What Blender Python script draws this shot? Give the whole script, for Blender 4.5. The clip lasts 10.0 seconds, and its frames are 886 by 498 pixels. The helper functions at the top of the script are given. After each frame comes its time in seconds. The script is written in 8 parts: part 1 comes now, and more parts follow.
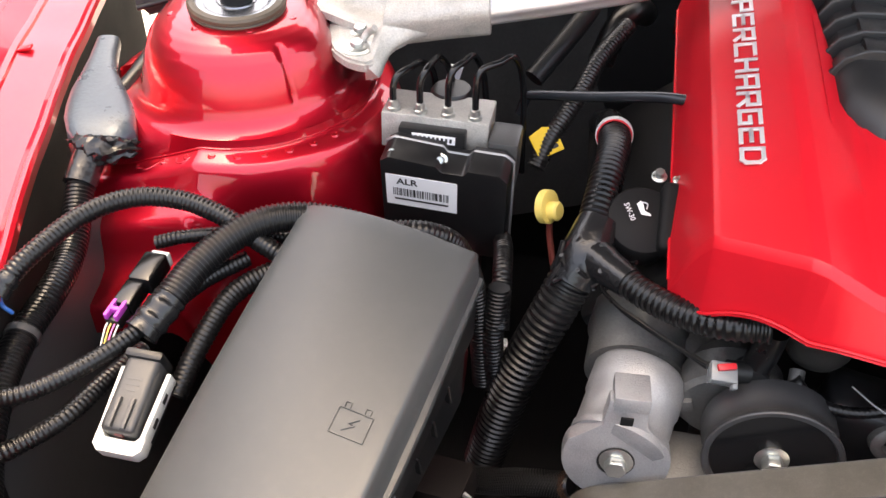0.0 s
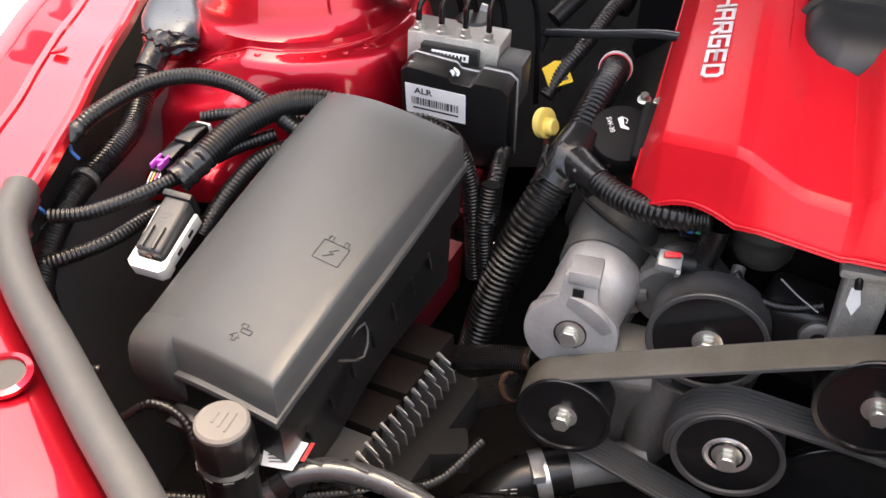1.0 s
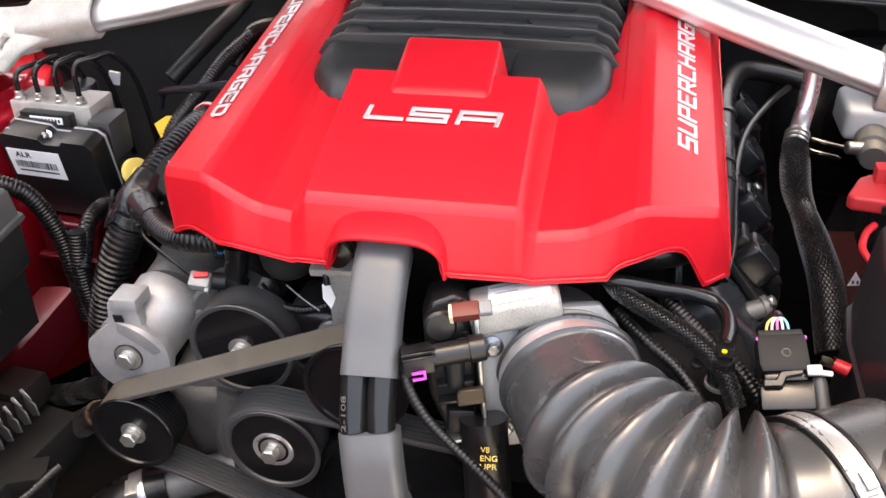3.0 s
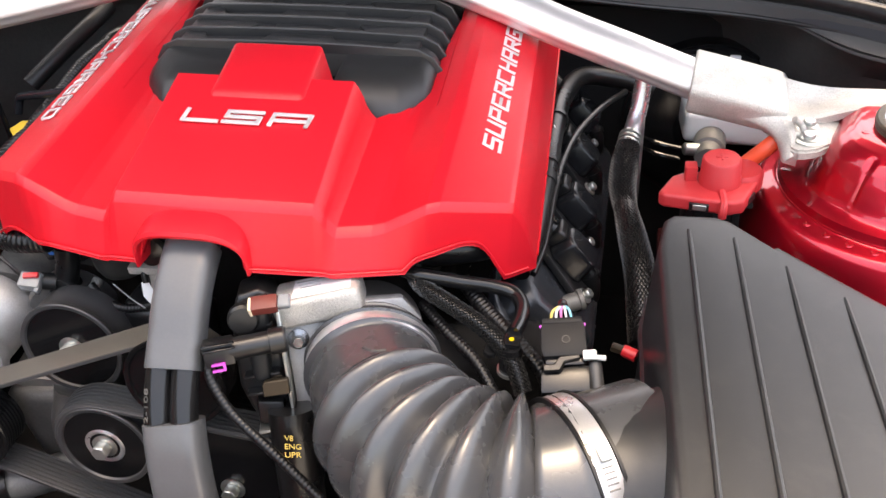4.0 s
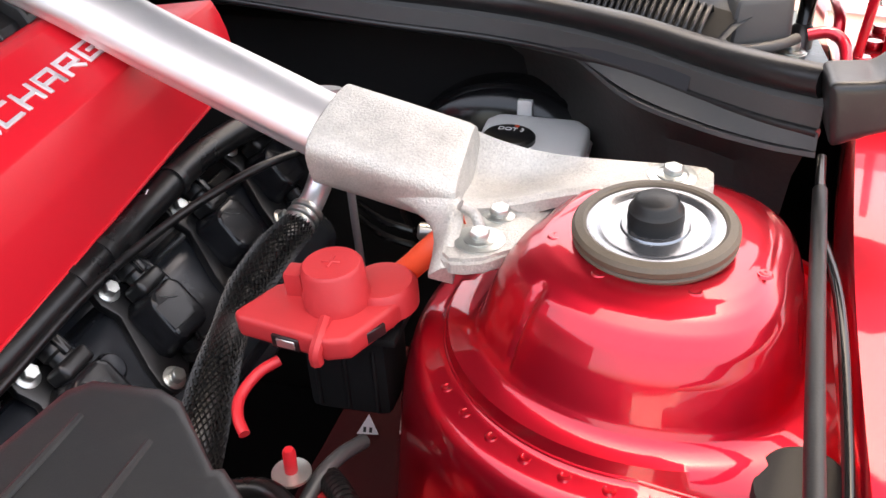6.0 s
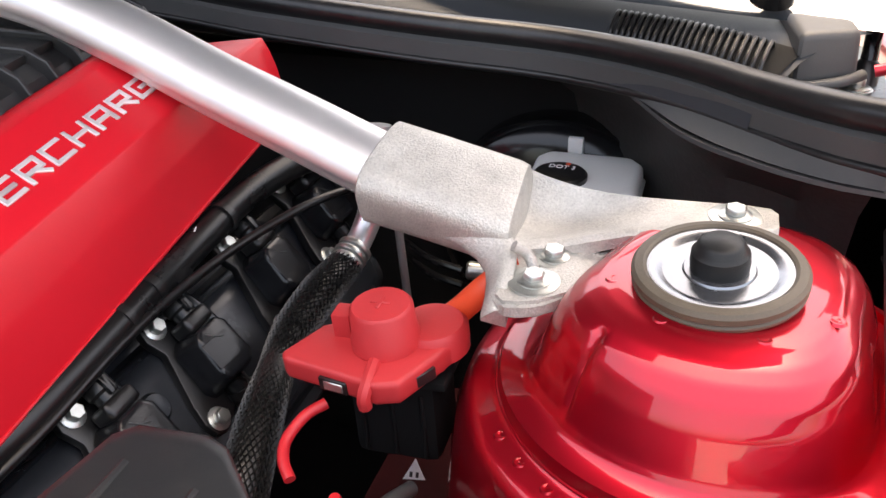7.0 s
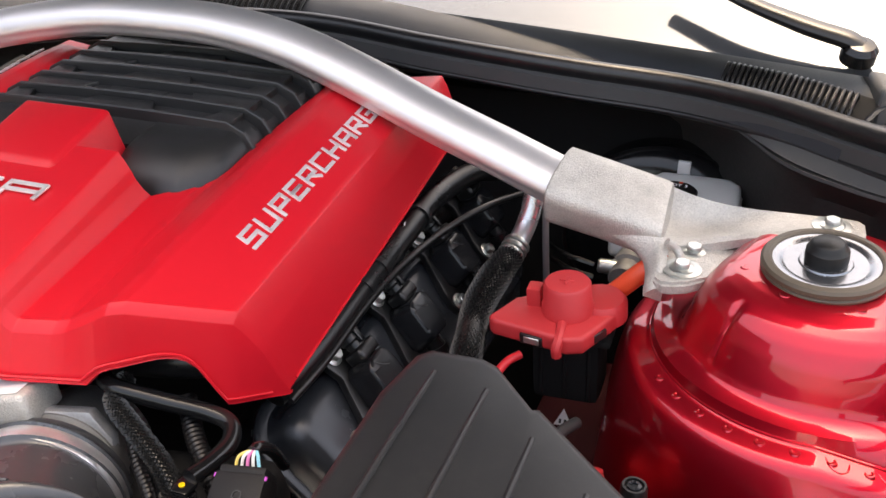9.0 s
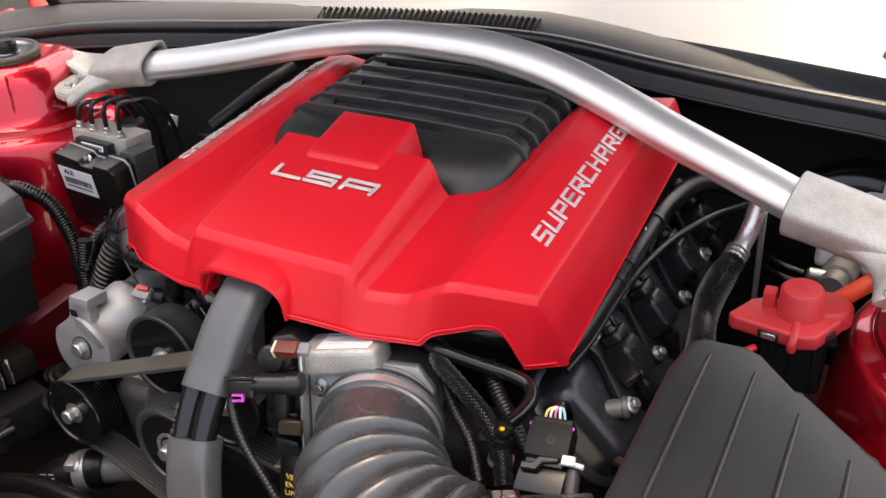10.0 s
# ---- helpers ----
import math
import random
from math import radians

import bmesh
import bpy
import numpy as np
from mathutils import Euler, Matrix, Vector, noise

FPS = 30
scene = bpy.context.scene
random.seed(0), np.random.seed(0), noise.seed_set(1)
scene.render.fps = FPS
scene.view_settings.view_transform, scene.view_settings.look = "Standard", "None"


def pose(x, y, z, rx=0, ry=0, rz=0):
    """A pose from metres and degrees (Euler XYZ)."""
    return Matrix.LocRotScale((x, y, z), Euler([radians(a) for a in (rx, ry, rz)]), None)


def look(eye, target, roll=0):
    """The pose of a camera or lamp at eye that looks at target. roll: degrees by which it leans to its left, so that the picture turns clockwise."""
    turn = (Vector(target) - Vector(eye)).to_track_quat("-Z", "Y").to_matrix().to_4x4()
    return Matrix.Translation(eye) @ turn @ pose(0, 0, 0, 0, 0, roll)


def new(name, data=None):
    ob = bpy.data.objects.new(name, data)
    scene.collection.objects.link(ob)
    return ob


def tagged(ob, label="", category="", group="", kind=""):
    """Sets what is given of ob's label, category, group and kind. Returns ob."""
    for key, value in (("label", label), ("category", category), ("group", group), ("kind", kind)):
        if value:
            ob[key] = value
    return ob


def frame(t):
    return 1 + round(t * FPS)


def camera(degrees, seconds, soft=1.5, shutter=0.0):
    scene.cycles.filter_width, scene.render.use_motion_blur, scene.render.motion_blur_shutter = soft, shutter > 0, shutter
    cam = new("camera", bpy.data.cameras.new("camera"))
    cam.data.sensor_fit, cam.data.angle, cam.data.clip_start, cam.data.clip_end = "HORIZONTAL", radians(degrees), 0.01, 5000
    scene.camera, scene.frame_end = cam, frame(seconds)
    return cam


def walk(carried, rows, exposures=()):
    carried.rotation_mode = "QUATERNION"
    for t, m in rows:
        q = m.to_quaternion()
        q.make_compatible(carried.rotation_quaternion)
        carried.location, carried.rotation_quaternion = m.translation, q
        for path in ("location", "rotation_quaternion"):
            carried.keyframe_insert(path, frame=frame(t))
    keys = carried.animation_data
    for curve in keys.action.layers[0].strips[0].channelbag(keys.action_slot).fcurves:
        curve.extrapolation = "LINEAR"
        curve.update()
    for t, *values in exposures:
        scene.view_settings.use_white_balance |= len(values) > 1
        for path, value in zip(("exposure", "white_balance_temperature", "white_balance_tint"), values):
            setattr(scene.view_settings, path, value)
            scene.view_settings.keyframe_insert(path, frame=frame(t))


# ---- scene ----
cam = camera(53.8, 10.0)
PATH = [
    (0, (-0.33, -0.442, 1.234), (-0.642, 1.076, -0.03), -0.4),
    (0.5, (-0.299, -0.511, 1.227), (-0.726, 0.988, -0.027), -0.0),
    (1, (-0.21, -0.566, 1.213), (-0.722, 0.917, -0.027), 0.3),
    (1.5, (-0.06, -0.571, 1.21), (-0.676, 0.896, -0.002), 0.5),
    (2, (0.071, -0.536, 1.217), (-0.569, 0.945, 0.035), -1.7),
    (2.5, (0.123, -0.524, 1.213), (-0.437, 1.01, 0.058), -2.9),
    (3, (0.158, -0.564, 1.23), (-0.216, 1.046, 0.105), -2.4),
    (3.2, (0.177, -0.585, 1.232), (-0.135, 1.046, 0.118), -2.5),
    (4.3, (0.358, -0.552, 1.235), (0.078, 1.091, 0.129), -0.9),
    (4.5, (0.414, -0.511, 1.222), (0.087, 1.132, 0.13), -1.3),
    (5, (0.489, -0.388, 1.173), (0.155, 1.284, 0.127), -0.9),
    (5.5, (0.548, -0.272, 1.114), (0.171, 1.384, 0.059), -0.6),
    (6, (0.612, -0.178, 1.101), (0.168, 1.473, 0.063), -0.6),
    (6.2, (0.612, -0.169, 1.108), (0.144, 1.486, 0.086), -1.0),
    (7.3, (0.595, -0.166, 1.09), (0.036, 1.496, 0.128), -1.5),
    (7.5, (0.591, -0.17, 1.087), (0.026, 1.485, 0.116), -1.4),
    (8, (0.583, -0.195, 1.101), (0.002, 1.453, 0.129), -1.1),
    (8.5, (0.57, -0.249, 1.116), (-0.027, 1.407, 0.168), -0.8),
    (9, (0.548, -0.364, 1.173), (-0.063, 1.293, 0.233), -0.7),
    (9.5, (0.516, -0.486, 1.223), (-0.17, 1.134, 0.271), -0.5),
    (10, (0.472, -0.53, 1.252), (-0.37, 1.007, 0.288), -1.4),
]
walk(cam, [(t, look(eye, target, roll)) for t, eye, target, roll in PATH], exposures=((0.0, 2.92, 8300, 11), (1.0, 2.92, 8300, 11), (1.5, 3.03, 8300, 11), (2.0, 3.03, 8300, 11), (3.0, 3.06, 8300, 11), (4.5, 2.94, 8300, 11), (6.0, 2.92, 8300, 11), (7.5, 2.54, 8300, 11), (9.0, 2.42, 8300, 11), (10.0, 2.38, 8300, 11)))

# ---- world, sun, light ----
world = bpy.data.worlds.new("world")
scene.world = world
world.use_nodes = True
wn = world.node_tree
sky = wn.nodes.new("ShaderNodeTexSky")
sky.sky_type, sky.sun_disc = "NISHITA", False
sky.sun_elevation, sky.sun_rotation = radians(78), radians(0)
sky.air_density, sky.dust_density, sky.ozone_density = 1.0, 6.0, 0.3
wn.nodes["Background"].inputs["Strength"].default_value = 0.15
wn.links.new(sky.outputs[0], wn.nodes["Background"].inputs["Color"])
sun = new("sun", bpy.data.lights.new("sun", "SUN"))
sun.data.energy, sun.data.angle, sun.data.color = 0.6, radians(25), (1.0, 0.96, 0.9)
sun.matrix_world = look((0.1, 0.85, 4.0), (0, 0, 0))

# ---- materials ----


def node(nt, kind, **sets):
    n = nt.nodes.new(kind)
    for key, value in sets.items():
        n.inputs[key.replace("_", " ")].default_value = value
    return n


def material(name, colour, rough=0.5, metal=0.0, vary=0.12, grain=0.0, grain_size=900.0, blotch=14.0, coat=0.0, rough_vary=0.12, spec=0.5, transmission=0.0, dust=0.0):
    """Two scales of colour variation, uneven gloss, fine bump, and a little dust on upward faces of shaded parts."""
    m = bpy.data.materials.new(name)
    m.use_nodes = True
    nt = m.node_tree
    b = nt.nodes["Principled BSDF"]
    tc = nt.nodes.new("ShaderNodeTexCoord")
    big = node(nt, "ShaderNodeTexNoise", Scale=blotch, Detail=5.0, Roughness=0.6)
    fine = node(nt, "ShaderNodeTexNoise", Scale=grain_size, Detail=3.0, Roughness=0.6)
    for n in (big, fine):
        nt.links.new(tc.outputs["Object"], n.inputs["Vector"])
    ramp = nt.nodes.new("ShaderNodeMapRange")
    ramp.inputs["To Min"].default_value, ramp.inputs["To Max"].default_value = 1 - vary, 1 + vary
    nt.links.new(big.outputs["Fac"], ramp.inputs["Value"])
    ramp2 = nt.nodes.new("ShaderNodeMapRange")
    ramp2.inputs["To Min"].default_value, ramp2.inputs["To Max"].default_value = 1 - vary * 0.7, 1 + vary * 0.7
    nt.links.new(fine.outputs["Fac"], ramp2.inputs["Value"])
    mul = nt.nodes.new("ShaderNodeMath")
    mul.operation = "MULTIPLY"
    nt.links.new(ramp.outputs[0], mul.inputs[0])
    nt.links.new(ramp2.outputs[0], mul.inputs[1])
    tint = nt.nodes.new("ShaderNodeVectorMath")
    tint.operation = "SCALE"
    tint.inputs[0].default_value = colour
    nt.links.new(mul.outputs[0], tint.inputs["Scale"])
    out = tint.outputs[0]
    if dust:
        mix = nt.nodes.new("ShaderNodeMix")
        mix.data_type = "RGBA"
        mix.inputs["B"].default_value = (0.22, 0.2, 0.17, 1)
        dn = node(nt, "ShaderNodeTexNoise", Scale=blotch * 5, Detail=8.0, Roughness=0.7)
        nt.links.new(tc.outputs["Object"], dn.inputs["Vector"])
        dr = nt.nodes.new("ShaderNodeMapRange")
        dr.inputs["From Min"].default_value, dr.inputs["From Max"].default_value = 0.5, 0.8
        dr.inputs["To Max"].default_value = dust
        nt.links.new(dn.outputs["Fac"], dr.inputs["Value"])
        nt.links.new(dr.outputs[0], mix.inputs["Factor"])
        nt.links.new(out, mix.inputs["A"])
        out = mix.outputs["Result"]
    nt.links.new(out, b.inputs["Base Color"])
    rr = nt.nodes.new("ShaderNodeMapRange")
    rr.inputs["To Min"].default_value, rr.inputs["To Max"].default_value = max(0.02, rough - rough_vary), min(1, rough + rough_vary)
    nt.links.new(big.outputs["Fac"], rr.inputs["Value"])
    nt.links.new(rr.outputs[0], b.inputs["Roughness"])
    b.inputs["Metallic"].default_value = metal
    b.inputs["Coat Weight"].default_value = coat
    b.inputs["Coat Roughness"].default_value = 0.04
    b.inputs["Coat IOR"].default_value = 1.5
    b.inputs["Specular IOR Level"].default_value = spec
    b.inputs["Transmission Weight"].default_value = transmission
    if grain:
        bump = nt.nodes.new("ShaderNodeBump")
        bump.inputs["Strength"].default_value, bump.inputs["Distance"].default_value = grain, 0.0006
        nt.links.new(fine.outputs["Fac"], bump.inputs["Height"])
        nt.links.new(bump.outputs[0], b.inputs["Normal"])
    return m


M = {
    "cover_red": material("satin_red_plastic", (0.6, 0.011, 0.022), 0.36, vary=0.06, grain=0.14, grain_size=1500, rough_vary=0.05, spec=0.33),
    "paint": material("metallic_red_paint", (0.54, 0.007, 0.024), 0.4, metal=0.88, vary=0.08, grain=0.0, grain_size=2500, coat=1.0, rough_vary=0.03),
    "lid_black": material("textured_black_plastic", (0.017, 0.0172, 0.018), 0.36, vary=0.18, grain=0.3, grain_size=1800, rough_vary=0.08),
    "box_grey": material("grained_dark_grey_plastic", (0.053, 0.056, 0.057), 0.34, vary=0.08, grain=0.25, grain_size=2200, rough_vary=0.05, dust=0.05),
    "air_grey": material("satin_charcoal_plastic", (0.0145, 0.0155, 0.0175), 0.4, vary=0.1, grain=0.2, grain_size=1800, rough_vary=0.06, dust=0.05),
    "black": material("black_plastic", (0.0085, 0.0085, 0.009), 0.34, vary=0.2, grain=0.15, dust=0.025),
    "gloss_black": material("gloss_black_plastic", (0.0075, 0.0075, 0.008), 0.18, vary=0.2, grain=0.05, spec=0.42),
    "rubber": material("black_rubber", (0.006, 0.006, 0.0065), 0.3, vary=0.25, grain=0.1, dust=0.02, spec=0.4),
    "grey_rubber": material("weathered_grey_rubber", (0.058, 0.06, 0.062), 0.42, vary=0.2, grain=0.2, dust=0.1),
    "weather_seal": material("weathered_bulb_seal", (0.055, 0.057, 0.06), 0.55, vary=0.15, grain=0.2, dust=0.1, spec=0.4),
    "module": material("brown_black_module_plastic", (0.007, 0.005, 0.0045), 0.55, vary=0.3, grain=0.3, spec=0.2),
    "pad": material("matt_black_insulation", (0.045, 0.044, 0.042), 0.6, vary=0.4, grain=0.8, grain_size=220, blotch=18, spec=0.35),
    "seal": material("black_seal_rubber", (0.01, 0.01, 0.011), 0.33, vary=0.2, grain=0.1, dust=0.08),
    "soft_black": material("soft_black_rubber", (0.0085, 0.009, 0.0095), 0.45, vary=0.15, grain=0.2, spec=0.35),
    "matt_black": material("matt_black_moulding", (0.007, 0.007, 0.0075), 0.6, vary=0.2, grain=0.3, spec=0.18),
    "sleeve": material("satin_grey_heat_shrink", (0.082, 0.086, 0.092), 0.32, vary=0.14, grain=0.12, grain_size=400, blotch=26, rough_vary=0.08, spec=0.5),
    "canister": material("dark_grey_canister_plastic", (0.026, 0.0245, 0.023), 0.5, vary=0.25, grain=0.3, dust=0.1, spec=0.3),
    "dusty_cap": material("dusty_grey_cap_plastic", (0.15, 0.14, 0.132), 0.7, vary=0.25, grain=0.4, dust=0.2, spec=0.3),
    "cream": material("cream_plastic", (0.7, 0.6, 0.42), 0.45, vary=0.08),
    "plug_black": material("satin_black_plug_plastic", (0.009, 0.009, 0.0095), 0.5, vary=0.15, grain=0.2, spec=0.25),
    # red paint darkened in its colour for the shade low beside the tower
    "red_shade": material("matt_red_with_shade", (0.026, 0.0025, 0.004), 0.75, vary=0.4, grain=0.4, blotch=30, spec=0.12),
    "cowl_top": material("dark_cowl_top_plastic", (0.034, 0.037, 0.042), 0.52, vary=0.1, grain=0.3, spec=0.3),
    "drum": material("worn_pulley_drum", (0.05, 0.05, 0.052), 0.36, metal=0.2, vary=0.25, grain=0.2, blotch=30),
    "coil": material("satin_black_coil_plastic", (0.0085, 0.009, 0.0105), 0.24, vary=0.2, grain=0.1, dust=0.02, spec=0.42),
    # near-black for parts deep in the bay; their shade is put into the colour
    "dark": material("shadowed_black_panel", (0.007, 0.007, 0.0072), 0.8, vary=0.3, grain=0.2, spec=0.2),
    "cowl": material("charcoal_cowl_plastic", (0.058, 0.059, 0.06), 0.5, vary=0.12, grain=0.2, dust=0.04, spec=0.35),
    "cast": material("cast_aluminium", (0.33, 0.332, 0.335), 0.46, metal=0.5, vary=0.28, grain=0.7, grain_size=700, blotch=40, dust=0.1),
    "cast_bright": material("bright_cast_aluminium", (0.5, 0.48, 0.445), 0.45, metal=0.5, vary=0.5, grain=1.5, grain_size=650, blotch=30),
    "bar": material("satin_silver_tube", (0.76, 0.745, 0.75), 0.44, metal=0.82, vary=0.06, grain=0.08, grain_size=1500, rough_vary=0.06),
    "zinc": material("zinc_plated_steel", (0.5, 0.515, 0.49), 0.3, metal=0.85, vary=0.2, grain=0.1),
    "steel": material("bright_steel", (0.66, 0.66, 0.67), 0.3, metal=0.8, vary=0.15, grain=0.1),
    "belt": material("drive_belt_rubber", (0.075, 0.07, 0.06), 0.36, vary=0.3, grain=0.2, blotch=40, dust=0.15),
    "belt_rib": material("ribbed_belt_rubber", (0.05, 0.05, 0.05), 0.5, vary=0.3, grain=0.2),
    "white": material("white_plastic", (0.75, 0.75, 0.7), 0.45, vary=0.06, grain=0.1),
    "milky": material("milky_white_plastic", (0.6, 0.61, 0.6), 0.4, vary=0.05, grain=0.05),
    "label": material("white_paper_label", (0.8, 0.8, 0.8), 0.5, vary=0.03),
    "ink": material("black_ink", (0.02, 0.02, 0.02), 0.6, vary=0.05),
    "yellow": material("pale_yellow_plastic", (0.8, 0.6, 0.16), 0.45, vary=0.08),
    "tag": material("yellow_tag", (0.8, 0.5, 0.01), 0.5, vary=0.08),
    "purple": material("magenta_plastic", (0.5, 0.06, 0.45), 0.4, vary=0.08),
    "terminal_red": material("soft_red_plastic", (0.5, 0.03, 0.035), 0.5, vary=0.08, grain=0.2),
    "cable_red": material("red_cable", (0.6, 0.02, 0.03), 0.4, vary=0.06),
    "orange": material("orange_cable", (0.75, 0.08, 0.03), 0.45, vary=0.06),
    "brown": material("brown_rust_plastic", (0.13, 0.022, 0.016), 0.45, vary=0.2),
    "pewter": material("tarnished_brass", (0.06, 0.047, 0.032), 0.38, metal=0.6, vary=0.3),
    "wire_pink": material("pink_wire", (0.75, 0.2, 0.45), 0.45, vary=0.06),
    "wire_blue": material("pale_blue_wire", (0.25, 0.6, 0.7), 0.45, vary=0.06),
    "blue": material("blue_plastic", (0.02, 0.15, 0.5), 0.4, vary=0.1),
    "silver": material("silver_letters", (0.8, 0.78, 0.78), 0.35, metal=0.5, vary=0.05),
    "cap_ring": material("brown_grey_rubber_ring", (0.085, 0.066, 0.046), 0.5, vary=0.3, grain=0.3, blotch=40),
    "tape": material("wrinkled_black_tape", (0.011, 0.011, 0.012), 0.22, vary=0.2, grain=1.0, grain_size=160),
    "braid": material("braided_black_sleeve", (0.013, 0.0125, 0.012), 0.3, vary=0.4, grain=0.35, grain_size=700),
    "asphalt": material("asphalt", (0.05, 0.05, 0.05), 0.9, vary=0.3, grain=0.5, grain_size=300, blotch=3),
    "ground_pale": material("pale_concrete_forecourt", (0.4, 0.39, 0.37), 0.9, vary=0.15, grain=0.4, grain_size=120, blotch=2),
    "block_cast": material("weathered_grey_casting", (0.15, 0.148, 0.142), 0.42, metal=0.5, vary=0.4, grain=0.8, grain_size=450, blotch=40, dust=0.2),
    "copper": material("frayed_copper_braid", (0.1, 0.05, 0.03), 0.5, metal=0.3, vary=0.4, grain=0.8, grain_size=700),
    "green": material("green_plastic", (0.03, 0.4, 0.2), 0.4, vary=0.1),
    "engine_grey": material("grey_engine_casting", (0.2, 0.197, 0.188), 0.55, metal=0.5, vary=0.3, grain=0.6, grain_size=500),
    "plate_zinc": material("bright_zinc_dish", (0.25, 0.26, 0.28), 0.24, metal=0.9, vary=0.25, grain=0.06, blotch=40),
    "valve_grey": material("blue_grey_painted_metal", (0.03, 0.034, 0.04), 0.24, metal=0.4, vary=0.2, grain=0.1, blotch=25),
    "glass": material("windscreen_glass", (0.075, 0.088, 0.105), 0.08, metal=0.6, vary=0.08, coat=0.15, rough_vary=0.01),
    "soft_grey": material("dark_grey_plug_plastic", (0.05, 0.05, 0.05), 0.4, vary=0.1, grain=0.15),
    "duct": material("satin_black_duct_rubber", (0.042, 0.0435, 0.047), 0.28, vary=0.2, grain=0.1, dust=0.06, spec=0.75),
    "foil": material("blue_grey_foil", (0.055, 0.072, 0.09), 0.3, metal=0.2, vary=0.3, grain=0.5, grain_size=250, blotch=40),
    # dull body red, darkened in its colour for shade from the clutter above
    "rail_red": material("dull_red_with_shade", (0.095, 0.003, 0.008), 0.36, metal=0.3, vary=0.25, grain=0.1, coat=0.2, dust=0.04),
    "clear": material("clear_plastic_clip", (0.36, 0.38, 0.39), 0.2, vary=0.05, transmission=0.5),
}

# ---- building helpers ----
BASE = {}


def V(*a):
    return Vector(a)


def smooth01(u):
    u = min(1.0, max(0.0, u))
    return u * u * (3 - 2 * u)


def catmull(pts, per=10):
    p = [Vector(q) for q in pts]
    p = [p[0] * 2 - p[1]] + p + [p[-1] * 2 - p[-2]]
    out = []
    for i in range(1, len(p) - 2):
        a, b, c, d = p[i - 1 : i + 3]
        for k in range(per):
            t = k / per
            out.append(0.5 * (2 * b + (c - a) * t + (2 * a - 5 * b + 4 * c - d) * t * t + (3 * b - a - 3 * c + d) * t**3))
    return out + [p[-2]]


def resample(pts, step):
    """Points at even steps along a polyline."""
    d = [0.0]
    for a, b in zip(pts, pts[1:]):
        d.append(d[-1] + (b - a).length)
    n = max(2, round(d[-1] / step))
    out, j = [], 0
    for i in range(n + 1):
        s = d[-1] * i / n
        while j < len(d) - 2 and d[j + 1] < s:
            j += 1
        out.append(pts[j].lerp(pts[j + 1], (s - d[j]) / max(1e-9, d[j + 1] - d[j])))
    return out


def rings(bm, loops, close=True, cap=(True, True)):
    """Skin a list of vertex loops."""
    made = [[bm.verts.new(v) for v in loop] for loop in loops]
    n = len(made[0])
    for a, b in zip(made, made[1:]):
        for i in range(n if close else n - 1):
            j = (i + 1) % n
            bm.faces.new((a[i], a[j], b[j], b[i]))
    if close and cap[0]:
        bm.faces.new(list(reversed(made[0])))
    if close and cap[1]:
        bm.faces.new(made[-1])
    return made


def path_frames(pts, up=None):
    out, normal = [], None
    for i, p in enumerate(pts):
        t = (pts[min(i + 1, len(pts) - 1)] - pts[max(i - 1, 0)]).normalized()
        if up is not None:
            normal = (Vector(up) - t * t.dot(Vector(up))).normalized()
        elif normal is None:
            ref = V(0, 0, 1) if abs(t.z) < 0.9 else V(1, 0, 0)
            normal = (ref - t * t.dot(ref)).normalized()
        else:
            normal = (normal - t * t.dot(normal)).normalized()
        out.append((p, t, normal, t.cross(normal)))
    return out


def tube(pts, r, sides=14, per=8, corr=0.0, pitch=0.005, flat=1.0, up=None, bm=None, radii=None):
    """A round or flattened tube along a smooth line; corr makes ribs like those of split conduit."""
    bm = bm or bmesh.new()
    line = catmull(pts, per)
    prof = [1.0]
    if corr:
        line = resample(line, pitch / 4)
        prof = [1.0, 1.0, 1 - corr, 1 - corr]
    loops = []
    for i, (p, t, n, b) in enumerate(path_frames(line, up)):
        rr = r if radii is None else np.interp(i / (len(line) - 1), np.linspace(0, 1, len(radii)), radii)
        rr = rr * prof[i % len(prof)]
        loops.append([p + n * (math.sin(2 * math.pi * k / sides) * rr * flat) + b * (math.cos(2 * math.pi * k / sides) * rr) for k in range(sides)])
    rings(bm, loops)
    return bm


def braided(pts, radii, strands=13, turn=190.0, width=0.0017, per=10, high=0.0011):
    """A woven sleeve: flat strands wound both ways about a smooth line, over and under one another, on a dark core."""
    line = resample(catmull(pts, per), 0.0024)
    rows = list(path_frames(line))
    bm = bmesh.new()
    for way in (1, -1):
        for k in range(strands):
            loops = []
            for i, (p, t, n, b) in enumerate(rows):
                r = float(np.interp(i / (len(rows) - 1), np.linspace(0, 1, len(radii)), radii))
                a = 2 * math.pi * k / strands + way * i * 0.0024 * turn
                r += 0.0006 * math.sin(strands * a + way * math.pi / 2) * 0.6
                o = n * math.sin(a) + b * math.cos(a)
                s = (t.cross(o) - t * way * 0.5).normalized() * width
                loops.append([p + o * r - s, p + o * (r + high), p + o * r + s, p + o * (r - 0.0004)])
            rings(bm, loops)
    tube(pts, 0.01, 14, per, bm=bm, radii=[r - 0.0008 for r in radii])
    return bm


